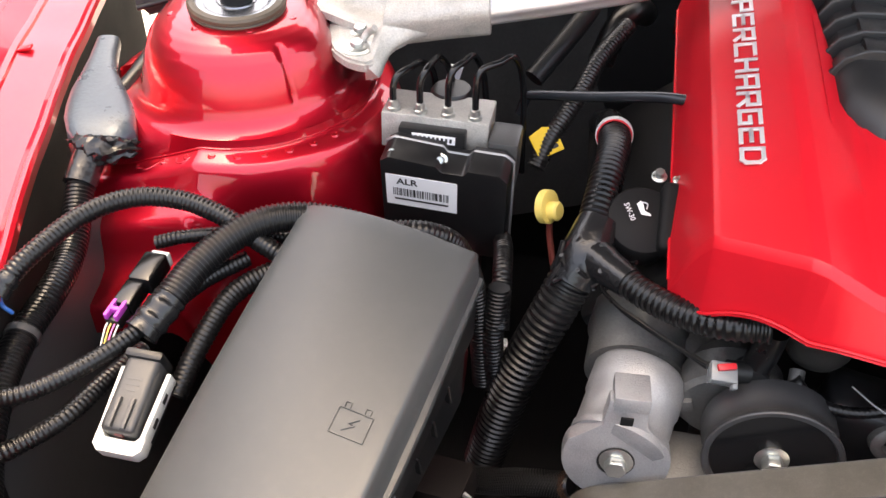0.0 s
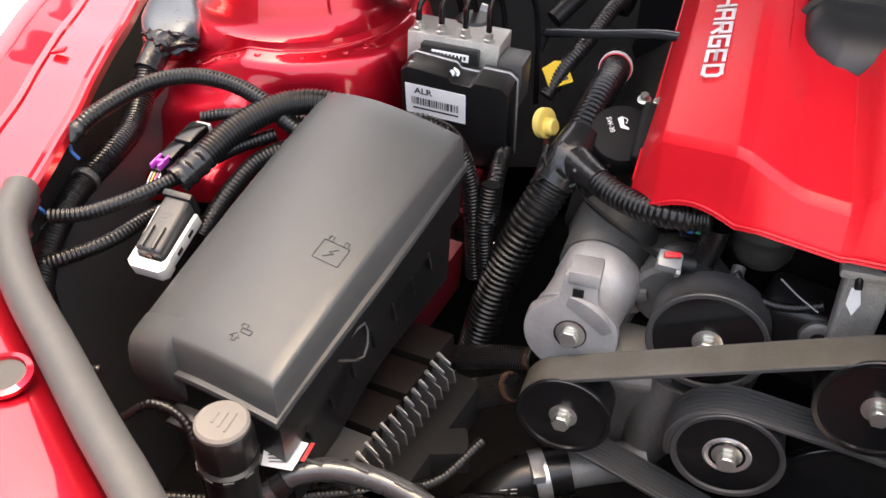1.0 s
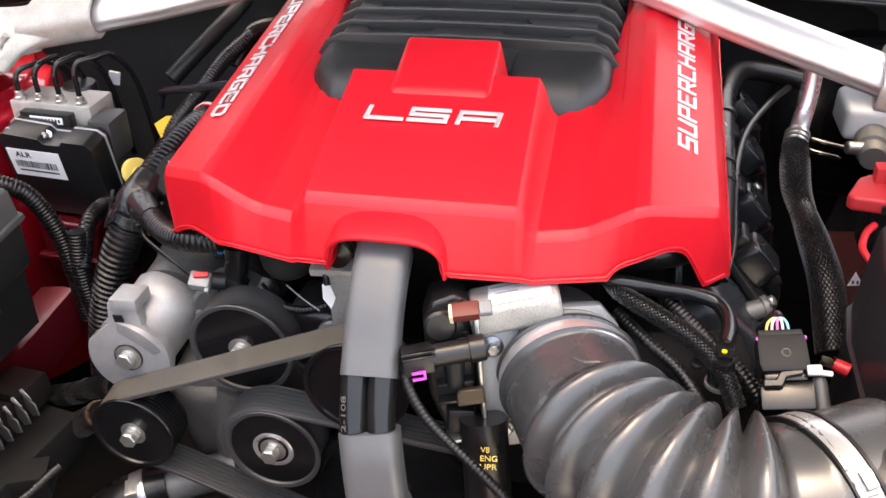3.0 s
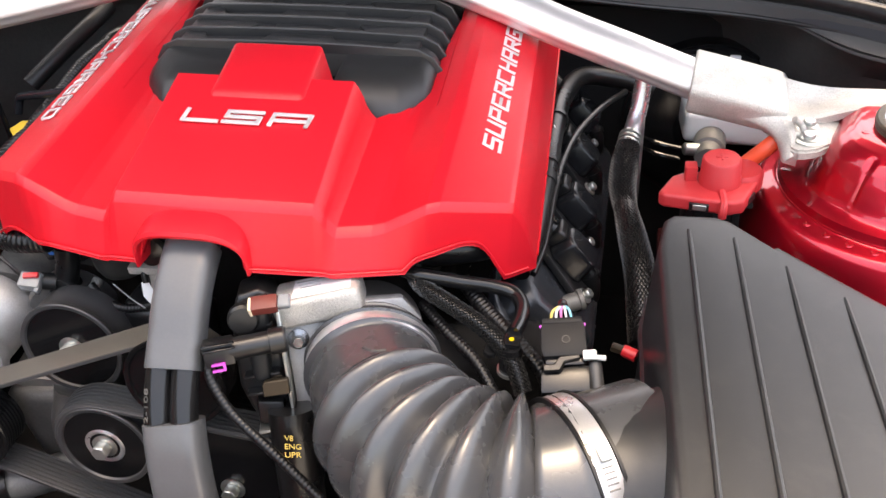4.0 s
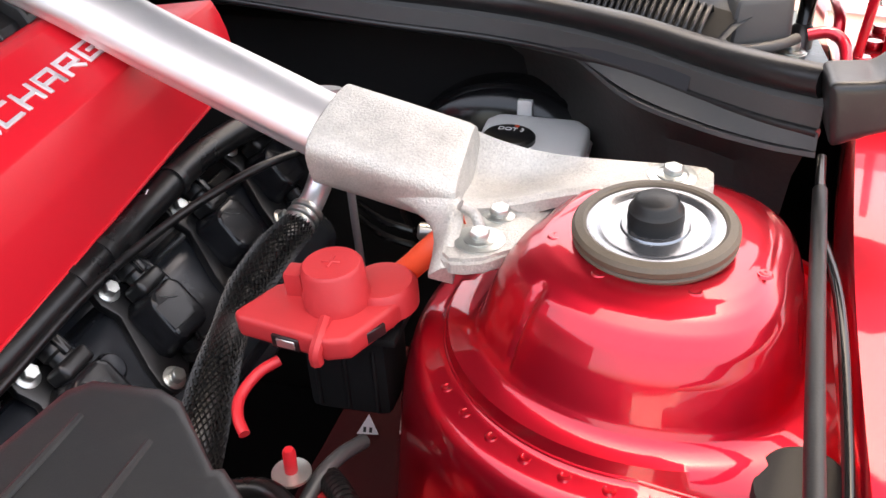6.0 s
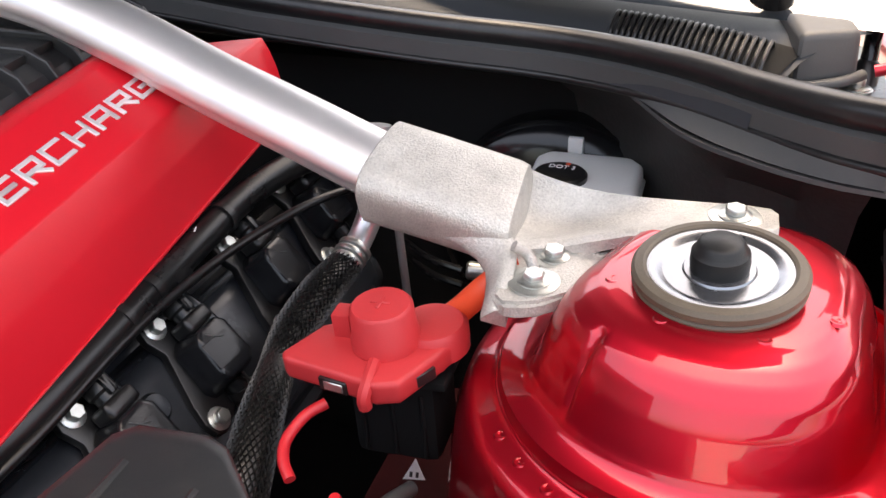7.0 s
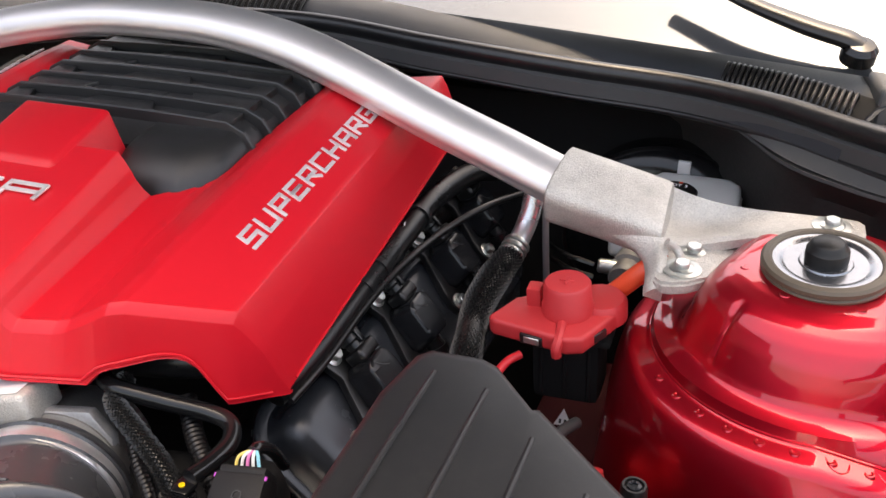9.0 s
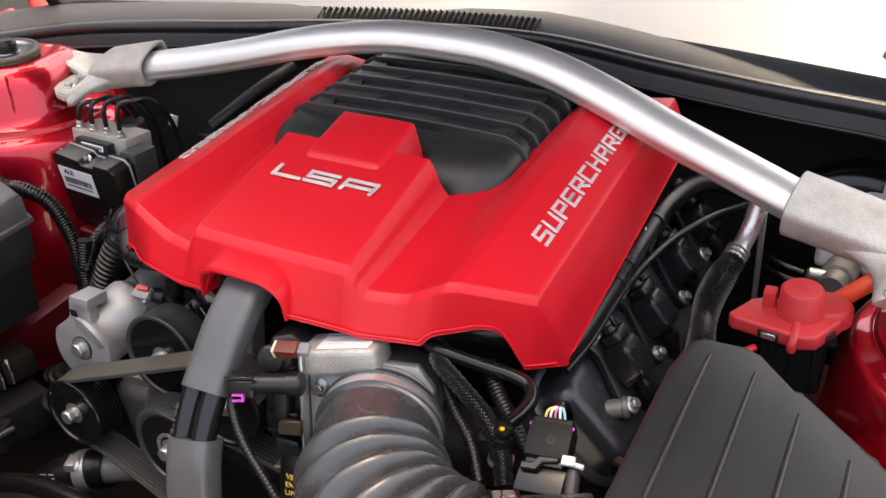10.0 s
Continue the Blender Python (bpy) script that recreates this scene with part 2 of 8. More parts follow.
def revolve(profile, m=None, seg=32, bm=None):
    """A turned body: rows of (radius, height) about the z axis of m."""
    bm = bm or bmesh.new()
    m = m or Matrix()
    if profile[0][0] > 0.001 and profile[-1][0] > 0.001:
        profile = list(profile) + [profile[0]]
    hollow = profile[0] == profile[-1]
    loops = [[m @ V(max(r, 1e-4) * math.cos(2 * math.pi * k / seg), max(r, 1e-4) * math.sin(2 * math.pi * k / seg), h) for k in range(seg)] for r, h in profile]
    rings(bm, loops, cap=(not hollow, not hollow))
    if hollow:
        bmesh.ops.remove_doubles(bm, verts=bm.verts[:], dist=1e-6)
    return bm


def box(size, m=None, bevel=0.002, seg=2, bm=None, taper=1.0):
    """A bevelled block, centred on x and y, standing on z = 0 of m."""
    part_bm = bmesh.new()
    x, y, z = size[0] / 2, size[1] / 2, size[2]
    lo = [part_bm.verts.new((a * x, b * y, 0)) for a, b in ((-1, -1), (1, -1), (1, 1), (-1, 1))]
    hi = [part_bm.verts.new((a * x * taper, b * y * taper, z)) for a, b in ((-1, -1), (1, -1), (1, 1), (-1, 1))]
    part_bm.faces.new(lo[::-1]), part_bm.faces.new(hi)
    for i in range(4):
        part_bm.faces.new((lo[i], lo[(i + 1) % 4], hi[(i + 1) % 4], hi[i]))
    return finish_into(part_bm, m, bevel, seg, bm)


def finish_into(part_bm, m, bevel, seg, bm):
    if bevel:
        bmesh.ops.bevel(part_bm, geom=part_bm.edges[:], offset=bevel, segments=seg, profile=0.6, affect="EDGES", clamp_overlap=True)
    if m is not None:
        bmesh.ops.transform(part_bm, matrix=m, verts=part_bm.verts[:])
    if bm is None:
        return part_bm
    copy = {v: bm.verts.new(v.co) for v in part_bm.verts}
    for f in part_bm.faces:
        bm.faces.new([copy[v] for v in f.verts])
    part_bm.free()
    return bm


def prism(outline, h, m=None, bevel=0.002, seg=2, bm=None, inset=0.0):
    """An outline in x and y raised by h, with rounded edges; inset shrinks the top."""
    part_bm = bmesh.new()
    c = sum((V(*p, 0) for p in outline), V(0, 0, 0)) / len(outline)
    lo = [part_bm.verts.new((p[0], p[1], 0)) for p in outline]
    hi = []
    for p in outline:
        d = V(p[0], p[1], 0) - c
        q = c + d * (1 - inset / max(1e-6, d.length))
        hi.append(part_bm.verts.new((q.x, q.y, h)))
    part_bm.faces.new(lo[::-1]), part_bm.faces.new(hi)
    n = len(lo)
    for i in range(n):
        part_bm.faces.new((lo[i], lo[(i + 1) % n], hi[(i + 1) % n], hi[i]))
    bmesh.ops.recalc_face_normals(part_bm, faces=part_bm.faces[:])
    return finish_into(part_bm, m, bevel, seg, bm)


def mesh_of(name, bm, mat, base, angle=38):
    bmesh.ops.recalc_face_normals(bm, faces=bm.faces[:])
    limit = radians(angle)
    for f in bm.faces:
        f.smooth = True
    for e in bm.edges:
        e.smooth = len(e.link_faces) == 2 and e.calc_face_angle(0.0) < limit
    for v in bm.verts:
        v.co -= base
    me = bpy.data.meshes.new(name)
    bm.to_mesh(me)
    bm.free()
    me.materials.append(M[mat])
    return me


def part(name, bm, mat, parent, label="", angle=38):
    base = BASE[parent.name]
    ob = new(name, mesh_of(name, bm, mat, base, angle))
    ob.parent = parent
    BASE[ob.name] = base
    return tagged(ob, label)


def thing(name, at, label, category, group="", kind=""):
    ob = new(name)
    ob.location = at
    ob.empty_display_size = 0.02
    BASE[ob.name] = Vector(at)
    return tagged(ob, label, category, group, kind)


def solo(name, bm, mat, at, label, category, group="", kind="", angle=38):
    base = Vector(at)
    ob = new(name, mesh_of(name, bm, mat, base, angle))
    ob.location = base
    BASE[ob.name] = base
    return tagged(ob, label, category, group, kind)


def writing(name, body, m, width, height, mat, parent, depth=0.0006, bold=0.0, label=""):
    """Raised letters from the built-in font, fitted into width x height from the origin of m."""
    cu = bpy.data.curves.new(name, "FONT")
    cu.body, cu.extrude, cu.offset = body, 0.02, bold
    tmp = bpy.data.objects.new(name, cu)
    scene.collection.objects.link(tmp)
    me = bpy.data.meshes.new_from_object(tmp)
    bpy.data.objects.remove(tmp)
    co = np.array([v.co for v in me.vertices])
    lo, hi = co.min(0), co.max(0)
    for v in me.vertices:
        p = (np.array(v.co) - lo) / np.maximum(hi - lo, 1e-9)
        v.co = m @ V(p[0] * width, p[1] * height, p[2] * depth) - BASE[parent.name]
    me.materials.append(M[mat])
    ob = new(name, me)
    ob.parent = parent
    BASE[ob.name] = BASE[parent.name]
    return tagged(ob, label)


def frame_at(origin, xa, ya):
    """A pose with its x axis along xa and its y axis near ya."""
    x = Vector(xa).normalized()
    z = x.cross(Vector(ya)).normalized()
    y = z.cross(x)
    m = Matrix((x, y, z)).transposed().to_4x4()
    m.translation = origin
    return m


def along(a, b, up=(0, 0, 1)):
    """A pose at a with its z axis towards b."""
    z = (Vector(b) - Vector(a)).normalized()
    u = Vector(up) if abs(z.dot(Vector(up))) < 0.95 else V(1, 0, 0)
    x = u.cross(z).normalized()
    m = Matrix((x, z.cross(x), z)).transposed().to_4x4()
    m.translation = a
    return m


def bolt(parent, at, axis, r=0.006, washer=0.0, mat="zinc", name="bolt", tall=0.006):
    """A flanged hexagon bolt head."""
    m = along(Vector(at), Vector(at) + Vector(axis))
    bm = revolve([(0, 0), (r * 1.45, 0), (r * 1.5, 0.0012), (r * 1.15, 0.0022), (0, 0.0022)], m, 20)
    prism([(r * math.cos(k * math.pi / 3), r * math.sin(k * math.pi / 3)) for k in range(6)], tall, m @ pose(0, 0, 0.002), 0.0008, 1, bm)
    ob = part(name, bm, mat, parent)
    if washer:
        part("washer", revolve([(0, -0.0015), (washer, -0.0015), (washer, 0), (washer * 0.9, 0.0004), (0, 0.0004)], m, 24), mat, ob if ob.parent.parent is None else parent)
    return ob


def conduit(name, pts, r, label, mat="rubber", corr=0.085, pitch=0.0038, sides=16, category="hose", group=""):
    line = catmull(pts, 8)
    return solo(name, tube(pts, r, sides, 10, corr, pitch), mat, line[0], label, category, group)


def cable(name, pts, r, label, mat="rubber", category="cable", sides=10):
    return solo(name, tube(pts, r, sides, 8), mat, pts[0], label, category)

# ---- ground and body shell ----
gbm = bmesh.new()
rings(gbm, [[V(-300, -300, 0), V(300, -300, 0)], [V(-300, 300, 0), V(300, 300, 0)]], close=False)
solo("ground", gbm, "ground_pale", (0, 0, 0), "pale concrete forecourt under the car", "ground", kind="structure")


# added wall, never in view, to darken what the fender paint reflects
wall = bmesh.new()
box((0.25, 22, 3.4), pose(-4.2, 4, 0), 0.02, 1, wall)
solo("reflection_wall", wall, "asphalt", (-4.2, 4, 0), "added dark wall out of view, reflected in the red paint", "wall", kind="structure")


def sweep(line, profile, out_dir, bm=None, per=6):
    """A profile of (outward, up) rows carried along a smooth line; outward is level, square to the line, on the side of out_dir."""
    bm = bm or bmesh.new()
    loops = []
    for p, t, n, b in path_frames(catmull(line, per), (0, 0, 1)):
        o = V(t.y, -t.x, 0).normalized()
        if o.dot(Vector(out_dir)) < 0:
            o = -o
        loops.append([p + o * u + V(0, 0, w) for u, w in profile])
    rings(bm, loops, close=False)
    return bm


FENDER = [(0.006, -0.05), (0.0, -0.045), (0.0, -0.002), (0.003, 0.002), (0.03, 0.004), (0.033, -0.001), (0.047, -0.001), (0.051, 0.01), (0.08, 0.02), (0.105, 0.019), (0.122, 0.008), (0.132, -0.03), (0.14, -0.35)]
FEN_L = [(-0.715, -0.125, 0.808), (-0.76, 0.0, 0.815), (-0.805, 0.12, 0.822), (-0.865, 0.31, 0.835), (-0.93, 0.56, 0.85)]
FEN_R = [(0.70, -0.2, 0.80), (0.712, 0.05, 0.812), (0.722, 0.25, 0.832), (0.736, 0.40, 0.854), (0.75, 0.5, 0.86), (0.775, 0.72, 0.865)]
FENDER_STEPPED = [(0.004, -0.014), (0.0, -0.011), (0.0, -0.002), (0.0025, 0.0012), (0.006, 0.0012), (0.0085, -0.0015), (0.011, 0.0002), (0.015, 0.0008), (0.054, 0.003), (0.0555, 0.0058), (0.058, 0.007), (0.061, 0.0075), (0.0775, 0.0235), (0.079, 0.0225), (0.0805, 0.0245), (0.0875, 0.0285), (0.093, 0.029), (0.0975, 0.025), (0.101, 0.01), (0.106, -0.05), (0.11, -0.35)]
fl = thing("fender", FEN_L[0], "glossy dark red painted front fender with stepped inner flange", "fender", "front fenders", "structure")
fen = sweep(FEN_L, FENDER_STEPPED, (-1, 0, 0), per=24)
for v in fen.verts:  # the pressed sheet is never quite flat
    v.co.z += 0.001 * math.sin(38 * v.co.y + 9 * v.co.x) + 0.0004 * math.sin(71 * v.co.y - 14 * v.co.x + 1.0)
part("panel", fen, "paint", fl, angle=25)
for x, y, z in ((-0.8335, 0.068, 0.8265), (-0.901, 0.265, 0.838)):
    part("flange_tab", box((0.014, 0.01, 0.003), frame_at(V(x, y, z), (1, 0.3, 0.2), (-0.3, 1, 0)), 0.001, 2), "paint", fl)
solo("fender", sweep(FEN_R, FENDER, (1, 0, 0)), "paint", FEN_R[0], "glossy dark red painted front fender with stepped inner flange", "fender", "front fenders", "structure")

for line in (FEN_L, FEN_R):
    d = -1 if line[0][0] < 0 else 1
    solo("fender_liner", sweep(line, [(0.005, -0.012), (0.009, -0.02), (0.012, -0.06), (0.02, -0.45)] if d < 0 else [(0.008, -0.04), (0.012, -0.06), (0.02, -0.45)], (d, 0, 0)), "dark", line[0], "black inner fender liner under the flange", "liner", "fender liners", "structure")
# front fascia with its seal
SEAL_F = [(-0.728, -0.122, 0.808), (-0.705, -0.165, 0.806), (-0.655, -0.212, 0.802), (-0.59, -0.257, 0.796), (-0.5, -0.318, 0.79), (-0.4, -0.375, 0.782), (-0.2, -0.43, 0.77), (0.2, -0.44, 0.77)]
hs = thing("hood_seal", SEAL_F[0], "weathered grey rubber bulb seal along the front body edge", "seal")
part("bulb", tube(SEAL_F, 0.0142, 20, 10), "weather_seal", hs)
part("carrier_strip", tube([(x + 0.004, y + 0.006, z - 0.0135) for x, y, z in SEAL_F], 0.005, 10, 8), "seal", hs, "black carrier strip")
fas = sweep([(x - 0.004, y - 0.012, z - 0.006) for x, y, z in SEAL_F], [(-0.004, -0.16), (-0.002, -0.012), (0.004, -0.004), (0.02, 0.002), (0.06, 0.006), (0.12, -0.006), (0.2, -0.05), (0.24, -0.3), (0.25, -0.6)], (-0.4, -1, 0))
solo("front_fascia", fas, "paint", (-0.7, -0.2, 0.8), "glossy red painted front body panel", "body panel", kind="structure")

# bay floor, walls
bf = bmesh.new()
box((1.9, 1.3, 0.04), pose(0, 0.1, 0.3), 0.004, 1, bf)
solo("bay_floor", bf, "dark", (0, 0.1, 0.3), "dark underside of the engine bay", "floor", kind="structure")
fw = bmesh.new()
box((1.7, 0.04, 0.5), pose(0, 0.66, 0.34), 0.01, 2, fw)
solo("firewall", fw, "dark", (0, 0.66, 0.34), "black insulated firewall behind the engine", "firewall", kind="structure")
for s in (-1, 1):
    iw = bmesh.new()
    x0 = -0.73 if s < 0 else 0.705
    rings(iw, [[V(x0 - 0.0 * s, -0.42, 0.33), V(x0, -0.1, 0.33), V(x0 + 0.06 * s, 0.66, 0.33)], [V(x0, -0.42, 0.72), V(x0, -0.1, 0.765), V(x0 + 0.1 * s, 0.66, 0.79)]], close=False)
    solo("inner_wheel_liner", iw, "cowl", (x0, 0, 0.33), "black inner wheel arch liner", "liner", "inner liners", "structure")

# ---- strut towers ----


def side(s):
    """Maps a place on the battery-terminal side of the bay to itself (1) or to the opposite side (-1), which sits a little higher."""
    def f(x, y, z):
        return V(x, y, z) if s > 0 else V(-x - 0.046, y + 0.014, z + 0.045)
    return f


TOWER = [(0.0, 0.8575), (0.05, 0.8575), (0.06, 0.8568), (0.07, 0.8548), (0.079, 0.8512), (0.087, 0.8455), (0.0935, 0.8375), (0.099, 0.8265), (0.1035, 0.814), (0.107, 0.8035), (0.1095, 0.7985), (0.113, 0.7955), (0.118, 0.7932), (0.1215, 0.792), (0.1228, 0.7912), (0.1237, 0.7885), (0.128, 0.7868), (0.136, 0.7845), (0.1405, 0.782), (0.1437, 0.776), (0.148, 0.7625), (0.155, 0.7545), (0.165, 0.7505), (0.1705, 0.7465), (0.1745, 0.738), (0.178, 0.722), (0.184, 0.707), (0.2, 0.7), (0.225, 0.695), (0.228, 0.69), (0.229, 0.665)]


def tower_profile():
    """The turned profile, with extra rows where it is pressed."""
    out = []
    for (r0, z0), (r1, z1) in zip(TOWER, TOWER[1:]):
        n = 4 if 0.06 <= r0 < 0.108 else 1
        out += [(r0 + (r1 - r0) * k / n, z0 + (z1 - z0) * k / n) for k in range(n)]
    return out + [TOWER[-1]]


def strut_tower(s):
    f = side(s)
    bm = bmesh.new()
    seg = 240
    loops = []
    drop_side = 0.0 if s > 0 else 0.0095
    for r, z in tower_profile():
        loop = []
        for k in range(seg):
            a = 2 * math.pi * k / seg
            g, zz, rr = 1.0, z, r
            if 0.05 < r < 0.1235:
                fade = smooth01((r - 0.05) / 0.03) * smooth01((0.1235 - r) / 0.016)
                west = smooth01(1 - abs(a - 2.78) / 0.95)
                east = smooth01(1 - abs(((a + 0.15 + math.pi) % (2 * math.pi)) - math.pi) / 1.1)
                g -= fade * (0.185 * west + (0.22 if s > 0 else 0.1) * east)
            if 0.075 < r < 0.118:  # flat panel towards the engine, ending in a pressed teardrop
                w = smooth01((a - 3.35) / 0.55) if a < 3.9 else smooth01(1 - (a - 3.9) / 0.1)
                g -= 0.022 * w * smooth01(1 - abs(r - 0.1) / 0.02)
                u = (r - 0.082) / 0.026
                if 0.0 < u < 1.0:
                    half = 0.0046 * (1 - u) + 0.0008
                    g -= 0.026 * smooth01(1.25 - abs((a - 3.955) * r) / half) * smooth01(u / 0.15) * smooth01((1 - u) / 0.1)
            if r > 0.122:
                ahead = min(1.0, max(0.0, (a - 4.35) / 0.4)) if a < 6.0 else 0.0
                ahead = ahead * ahead * (3 - 2 * ahead)
                if r > 0.15:  # towards the engine and the rear the drum stays steep, without the shelf
                    steep = 0.150 + 0.35 * (r - 0.15)
                    drop = 0.755 - (r - 0.15) * 4.0
                    rr, zz = steep + (r - steep) * ahead, drop + (z - drop) * ahead
                if 4.712 < a < 6.0:
                    rr = min(rr / abs(math.sin(a)), ((0.748 if s > 0 else 0.73) - 0.622) / max(0.02, math.cos(a)) + 0.2 * max(0.0, r - 0.13))
                zz += 0.006 * math.sin(min(a, 4.712) + 0.6) - (0.02 if s > 0 else 0.045) * max(0.0, a - 4.712) * (1 if a < 6.0 else 0)
            zz -= drop_side * smooth01((r - 0.1) / 0.02)
            loop.append(f(0.622 + rr * g * math.cos(a), 0.262 + rr * g * math.sin(a), zz))
        loops.append(loop)
    rings(bm, loops, cap=(True, False))
    t = thing("strut_tower", f(0.622, 0.262, 0.4), "glossy metallic red strut tower with a welded seam", "strut tower", "strut towers", "structure")
    part("tower_shell", bm, "paint", t, angle=50)

    def on_flange(a, r, z):
        return f(0.622 + r * math.cos(a), 0.262 + r * math.sin(a), z - drop_side + 0.006 * math.sin(min(a, 4.712) + 0.6) - (0.02 if s > 0 else 0.045) * max(0.0, a - 4.712))

    seam = tube([on_flange(a, 0.1232 / (1.0 if a < 4.712 else abs(math.sin(a))), 0.7892) for a in np.linspace(2.6, 5.35, 32)], 0.0011, 8, 3)
    part("seam", seam, "paint", t)
    for a in np.linspace(3.75, 5.15, 9):
        p = on_flange(a, 0.1295 / (1.0 if a < 4.712 else abs(math.sin(a))), 0.7865)
        part("weld_spot", revolve([(0.0042, -0.0012), (0.0034, 0.0003), (0.0024, 0.0004), (0.0016, -0.0001), (0, -0.0002)], Matrix.Translation(p), 14), "paint", t)
    for a in (4.83, 5.08):  # pressed half-round tabs below the seam
        arc_pts = []
        for k in range(9):
            th = math.pi * k / 8
            arc_pts.append(on_flange(a + 0.058 * math.cos(th), (0.126 + 0.0098 * math.sin(th)) / abs(math.sin(a + 0.058 * math.cos(th))), 0.7866 - 0.0022 * math.sin(th)))
        part("seam_tab", tube(arc_pts, 0.0009, 6, 2), "paint", t)
    for a in (2.2, 3.5, 4.2, 5.0, 5.7):
        p = f(0.622 + 0.062 * math.cos(a), 0.262 + 0.062 * math.sin(a), 0.8562)
        part("dimple", revolve([(0.0048, -0.0012), (0.0038, 0.0003), (0.0028, 0.0004), (0.0018, -0.0001), (0, -0.0003)], Matrix.Translation(p), 14), "paint", t)
    # dust cap
    m = Matrix.Translation(f(0.617, 0.246, 0.8585)) @ pose(0, 0, 0, 5, -3 * s, 0)
    c = part("dust_cap", revolve([(0.0321, 0.0), (0.0410, 0.0), (0.0438, 0.0015), (0.0443, 0.0035), (0.0433, 0.0048), (0.0446, 0.0062), (0.0446, 0.0092), (0.0428, 0.0114), (0.0385, 0.0122), (0.0368, 0.0112), (0.0362, 0.0095)], m, 64), "cap_ring", t, "dust cap with brown-grey rubber rim")
    for k in range(16):
        part("rim_tooth", box((0.005, 0.003, 0.003), m @ Matrix.Rotation(2 * math.pi * k / 16, 4, "Z") @ pose(0, 0.0408, -0.0025), 0.0006, 1), "rubber", c)
    part("plate", revolve([(0.0372, 0.0085), (0.0366, 0.0104), (0.034, 0.0106), (0.031, 0.0098), (0.0265, 0.0072), (0.0225, 0.0055), (0.0195, 0.0056), (0.0187, 0.0085), (0.0178, 0.0096), (0.0143, 0.0098), (0.0, 0.0098)], m, 64), "plate_zinc", c, "bright zinc plate")
    part("plug", revolve([(0.0148, 0.0095), (0.0152, 0.014), (0.0147, 0.0195), (0.0128, 0.0215), (0.0118, 0.0245), (0.0095, 0.0262), (0.0, 0.0268)], m, 40), "soft_black", c, "black rubber plug")
    return t


strut_tower(1)
strut_tower(-1)

# ---- cowl, seal, windscreen ----
SEAL_R = [(-0.80, 0.33, 0.895), (-0.70, 0.40, 0.905), (-0.58, 0.45, 0.91), (-0.45, 0.495, 0.912), (-0.25, 0.57, 0.915), (0.0, 0.60, 0.917), (0.2, 0.565, 0.91), (0.35, 0.552, 0.902), (0.46, 0.545, 0.898), (0.53, 0.515, 0.90), (0.585, 0.472, 0.904), (0.635, 0.425, 0.906), (0.675, 0.385, 0.91), (0.705, 0.362, 0.913)]
LIP = [(-0.80, 0.34, 0.85), (-0.70, 0.41, 0.862), (-0.58, 0.46, 0.868), (-0.45, 0.505, 0.87), (-0.25, 0.58, 0.875), (0.0, 0.635, 0.86), (0.2, 0.65, 0.845), (0.35, 0.642, 0.845), (0.46, 0.586, 0.862), (0.53, 0.515, 0.868), (0.585, 0.44, 0.862), (0.635, 0.39, 0.865), (0.675, 0.362, 0.868), (0.705, 0.345, 0.872)]
cs = thing("cowl_seal", SEAL_R[0], "black double-lipped rubber seal along the cowl", "seal")
part("bead", tube(SEAL_R, 0.0105, 14, 8), "seal", cs)
part("lower_lip", tube([(x, y - 0.0125, z - 0.028) for x, y, z in SEAL_R], 0.0032, 10, 8), "seal", cs)
cp = sweep(SEAL_R[:-2], [(-0.012, -0.03), (-0.008, -0.012), (0.0, -0.008), (0.012, 0.0), (0.03, 0.012), (0.055, 0.0205), (0.075, 0.0225), (0.1, 0.021)], (0, 1, 0))
solo("cowl_panel", cp, "cowl_top", (0, 0.6, 0.9), "charcoal plastic cowl panel below the windscreen", "cowl", kind="structure")
top, edge = catmull(SEAL_R, 8), catmull(LIP, 8)
sk, low = bmesh.new(), bmesh.new()
loops = []
for p, q in zip(top, edge):
    b = p + V(0, -0.0125, -0.026)
    k = smooth01((p.x - 0.47) / 0.09)  # a pocket opens towards the battery side
    w = 0.62 + 0.16 * smooth01((p.x - 0.5) / 0.14)
    loops.append([p + V(0, -0.006, -0.008), p + V(0, -0.0125, -0.011), b, b + V(0, 0.004, -0.0008), b.lerp(q, 0.06) + V(0, 0.004, -0.001), b.lerp(q, 0.09) + V(0, -0.0015 * k, 0.0005), b.lerp(q, w) + V(0, -0.003 * k, 0.001), b.lerp(q, w + 0.03) + V(0, 0.003 * k, 0.0005), b.lerp(q, w + 0.05) + V(0, 0.014 * k, 0.0), b.lerp(q, 0.93) + V(0, 0.012 * k, 0.0), q + V(0, -0.003, 0.0035), q + V(0, -0.0035, 0.0005), q + V(0, 0.012, 0.001)])
rings(sk, loops, close=False)
solo("cowl_skirt", sk, "cowl", (0, 0.6, 0.87), "folded charcoal plastic skirt under the cowl seal", "cowl", kind="structure", angle=25)
rings(low, [[q + V(0, 0.004, 0.002), q + V(0, 0.03 + 0.004 * math.sin(37 * q.x), -0.012), q + V(0, 0.07 + 0.006 * math.sin(61 * q.x), -0.045), q + V(0, 0.085 + 0.005 * math.sin(90 * q.x), -0.1), q + V(0, 0.09, -0.22), q + V(0, 0.06, -0.4)] for q in edge], close=False)
solo("firewall_pad", low, "pad", (0, 0.55, 0.6), "soft black insulation pad under the cowl", "pad", kind="structure")
ws = bmesh.new()
loops = []
for k in range(25):
    x = -0.85 + 1.7 * k / 24
    yb = 0.655 - 0.15 * (abs(x) / 0.635) ** 1.3
    loops.append([V(x, yb + 0.9 * t, 0.932 + 0.46 * t) for t in (0, 0.25, 0.5, 0.75, 1)])
rings(ws, loops, close=False)
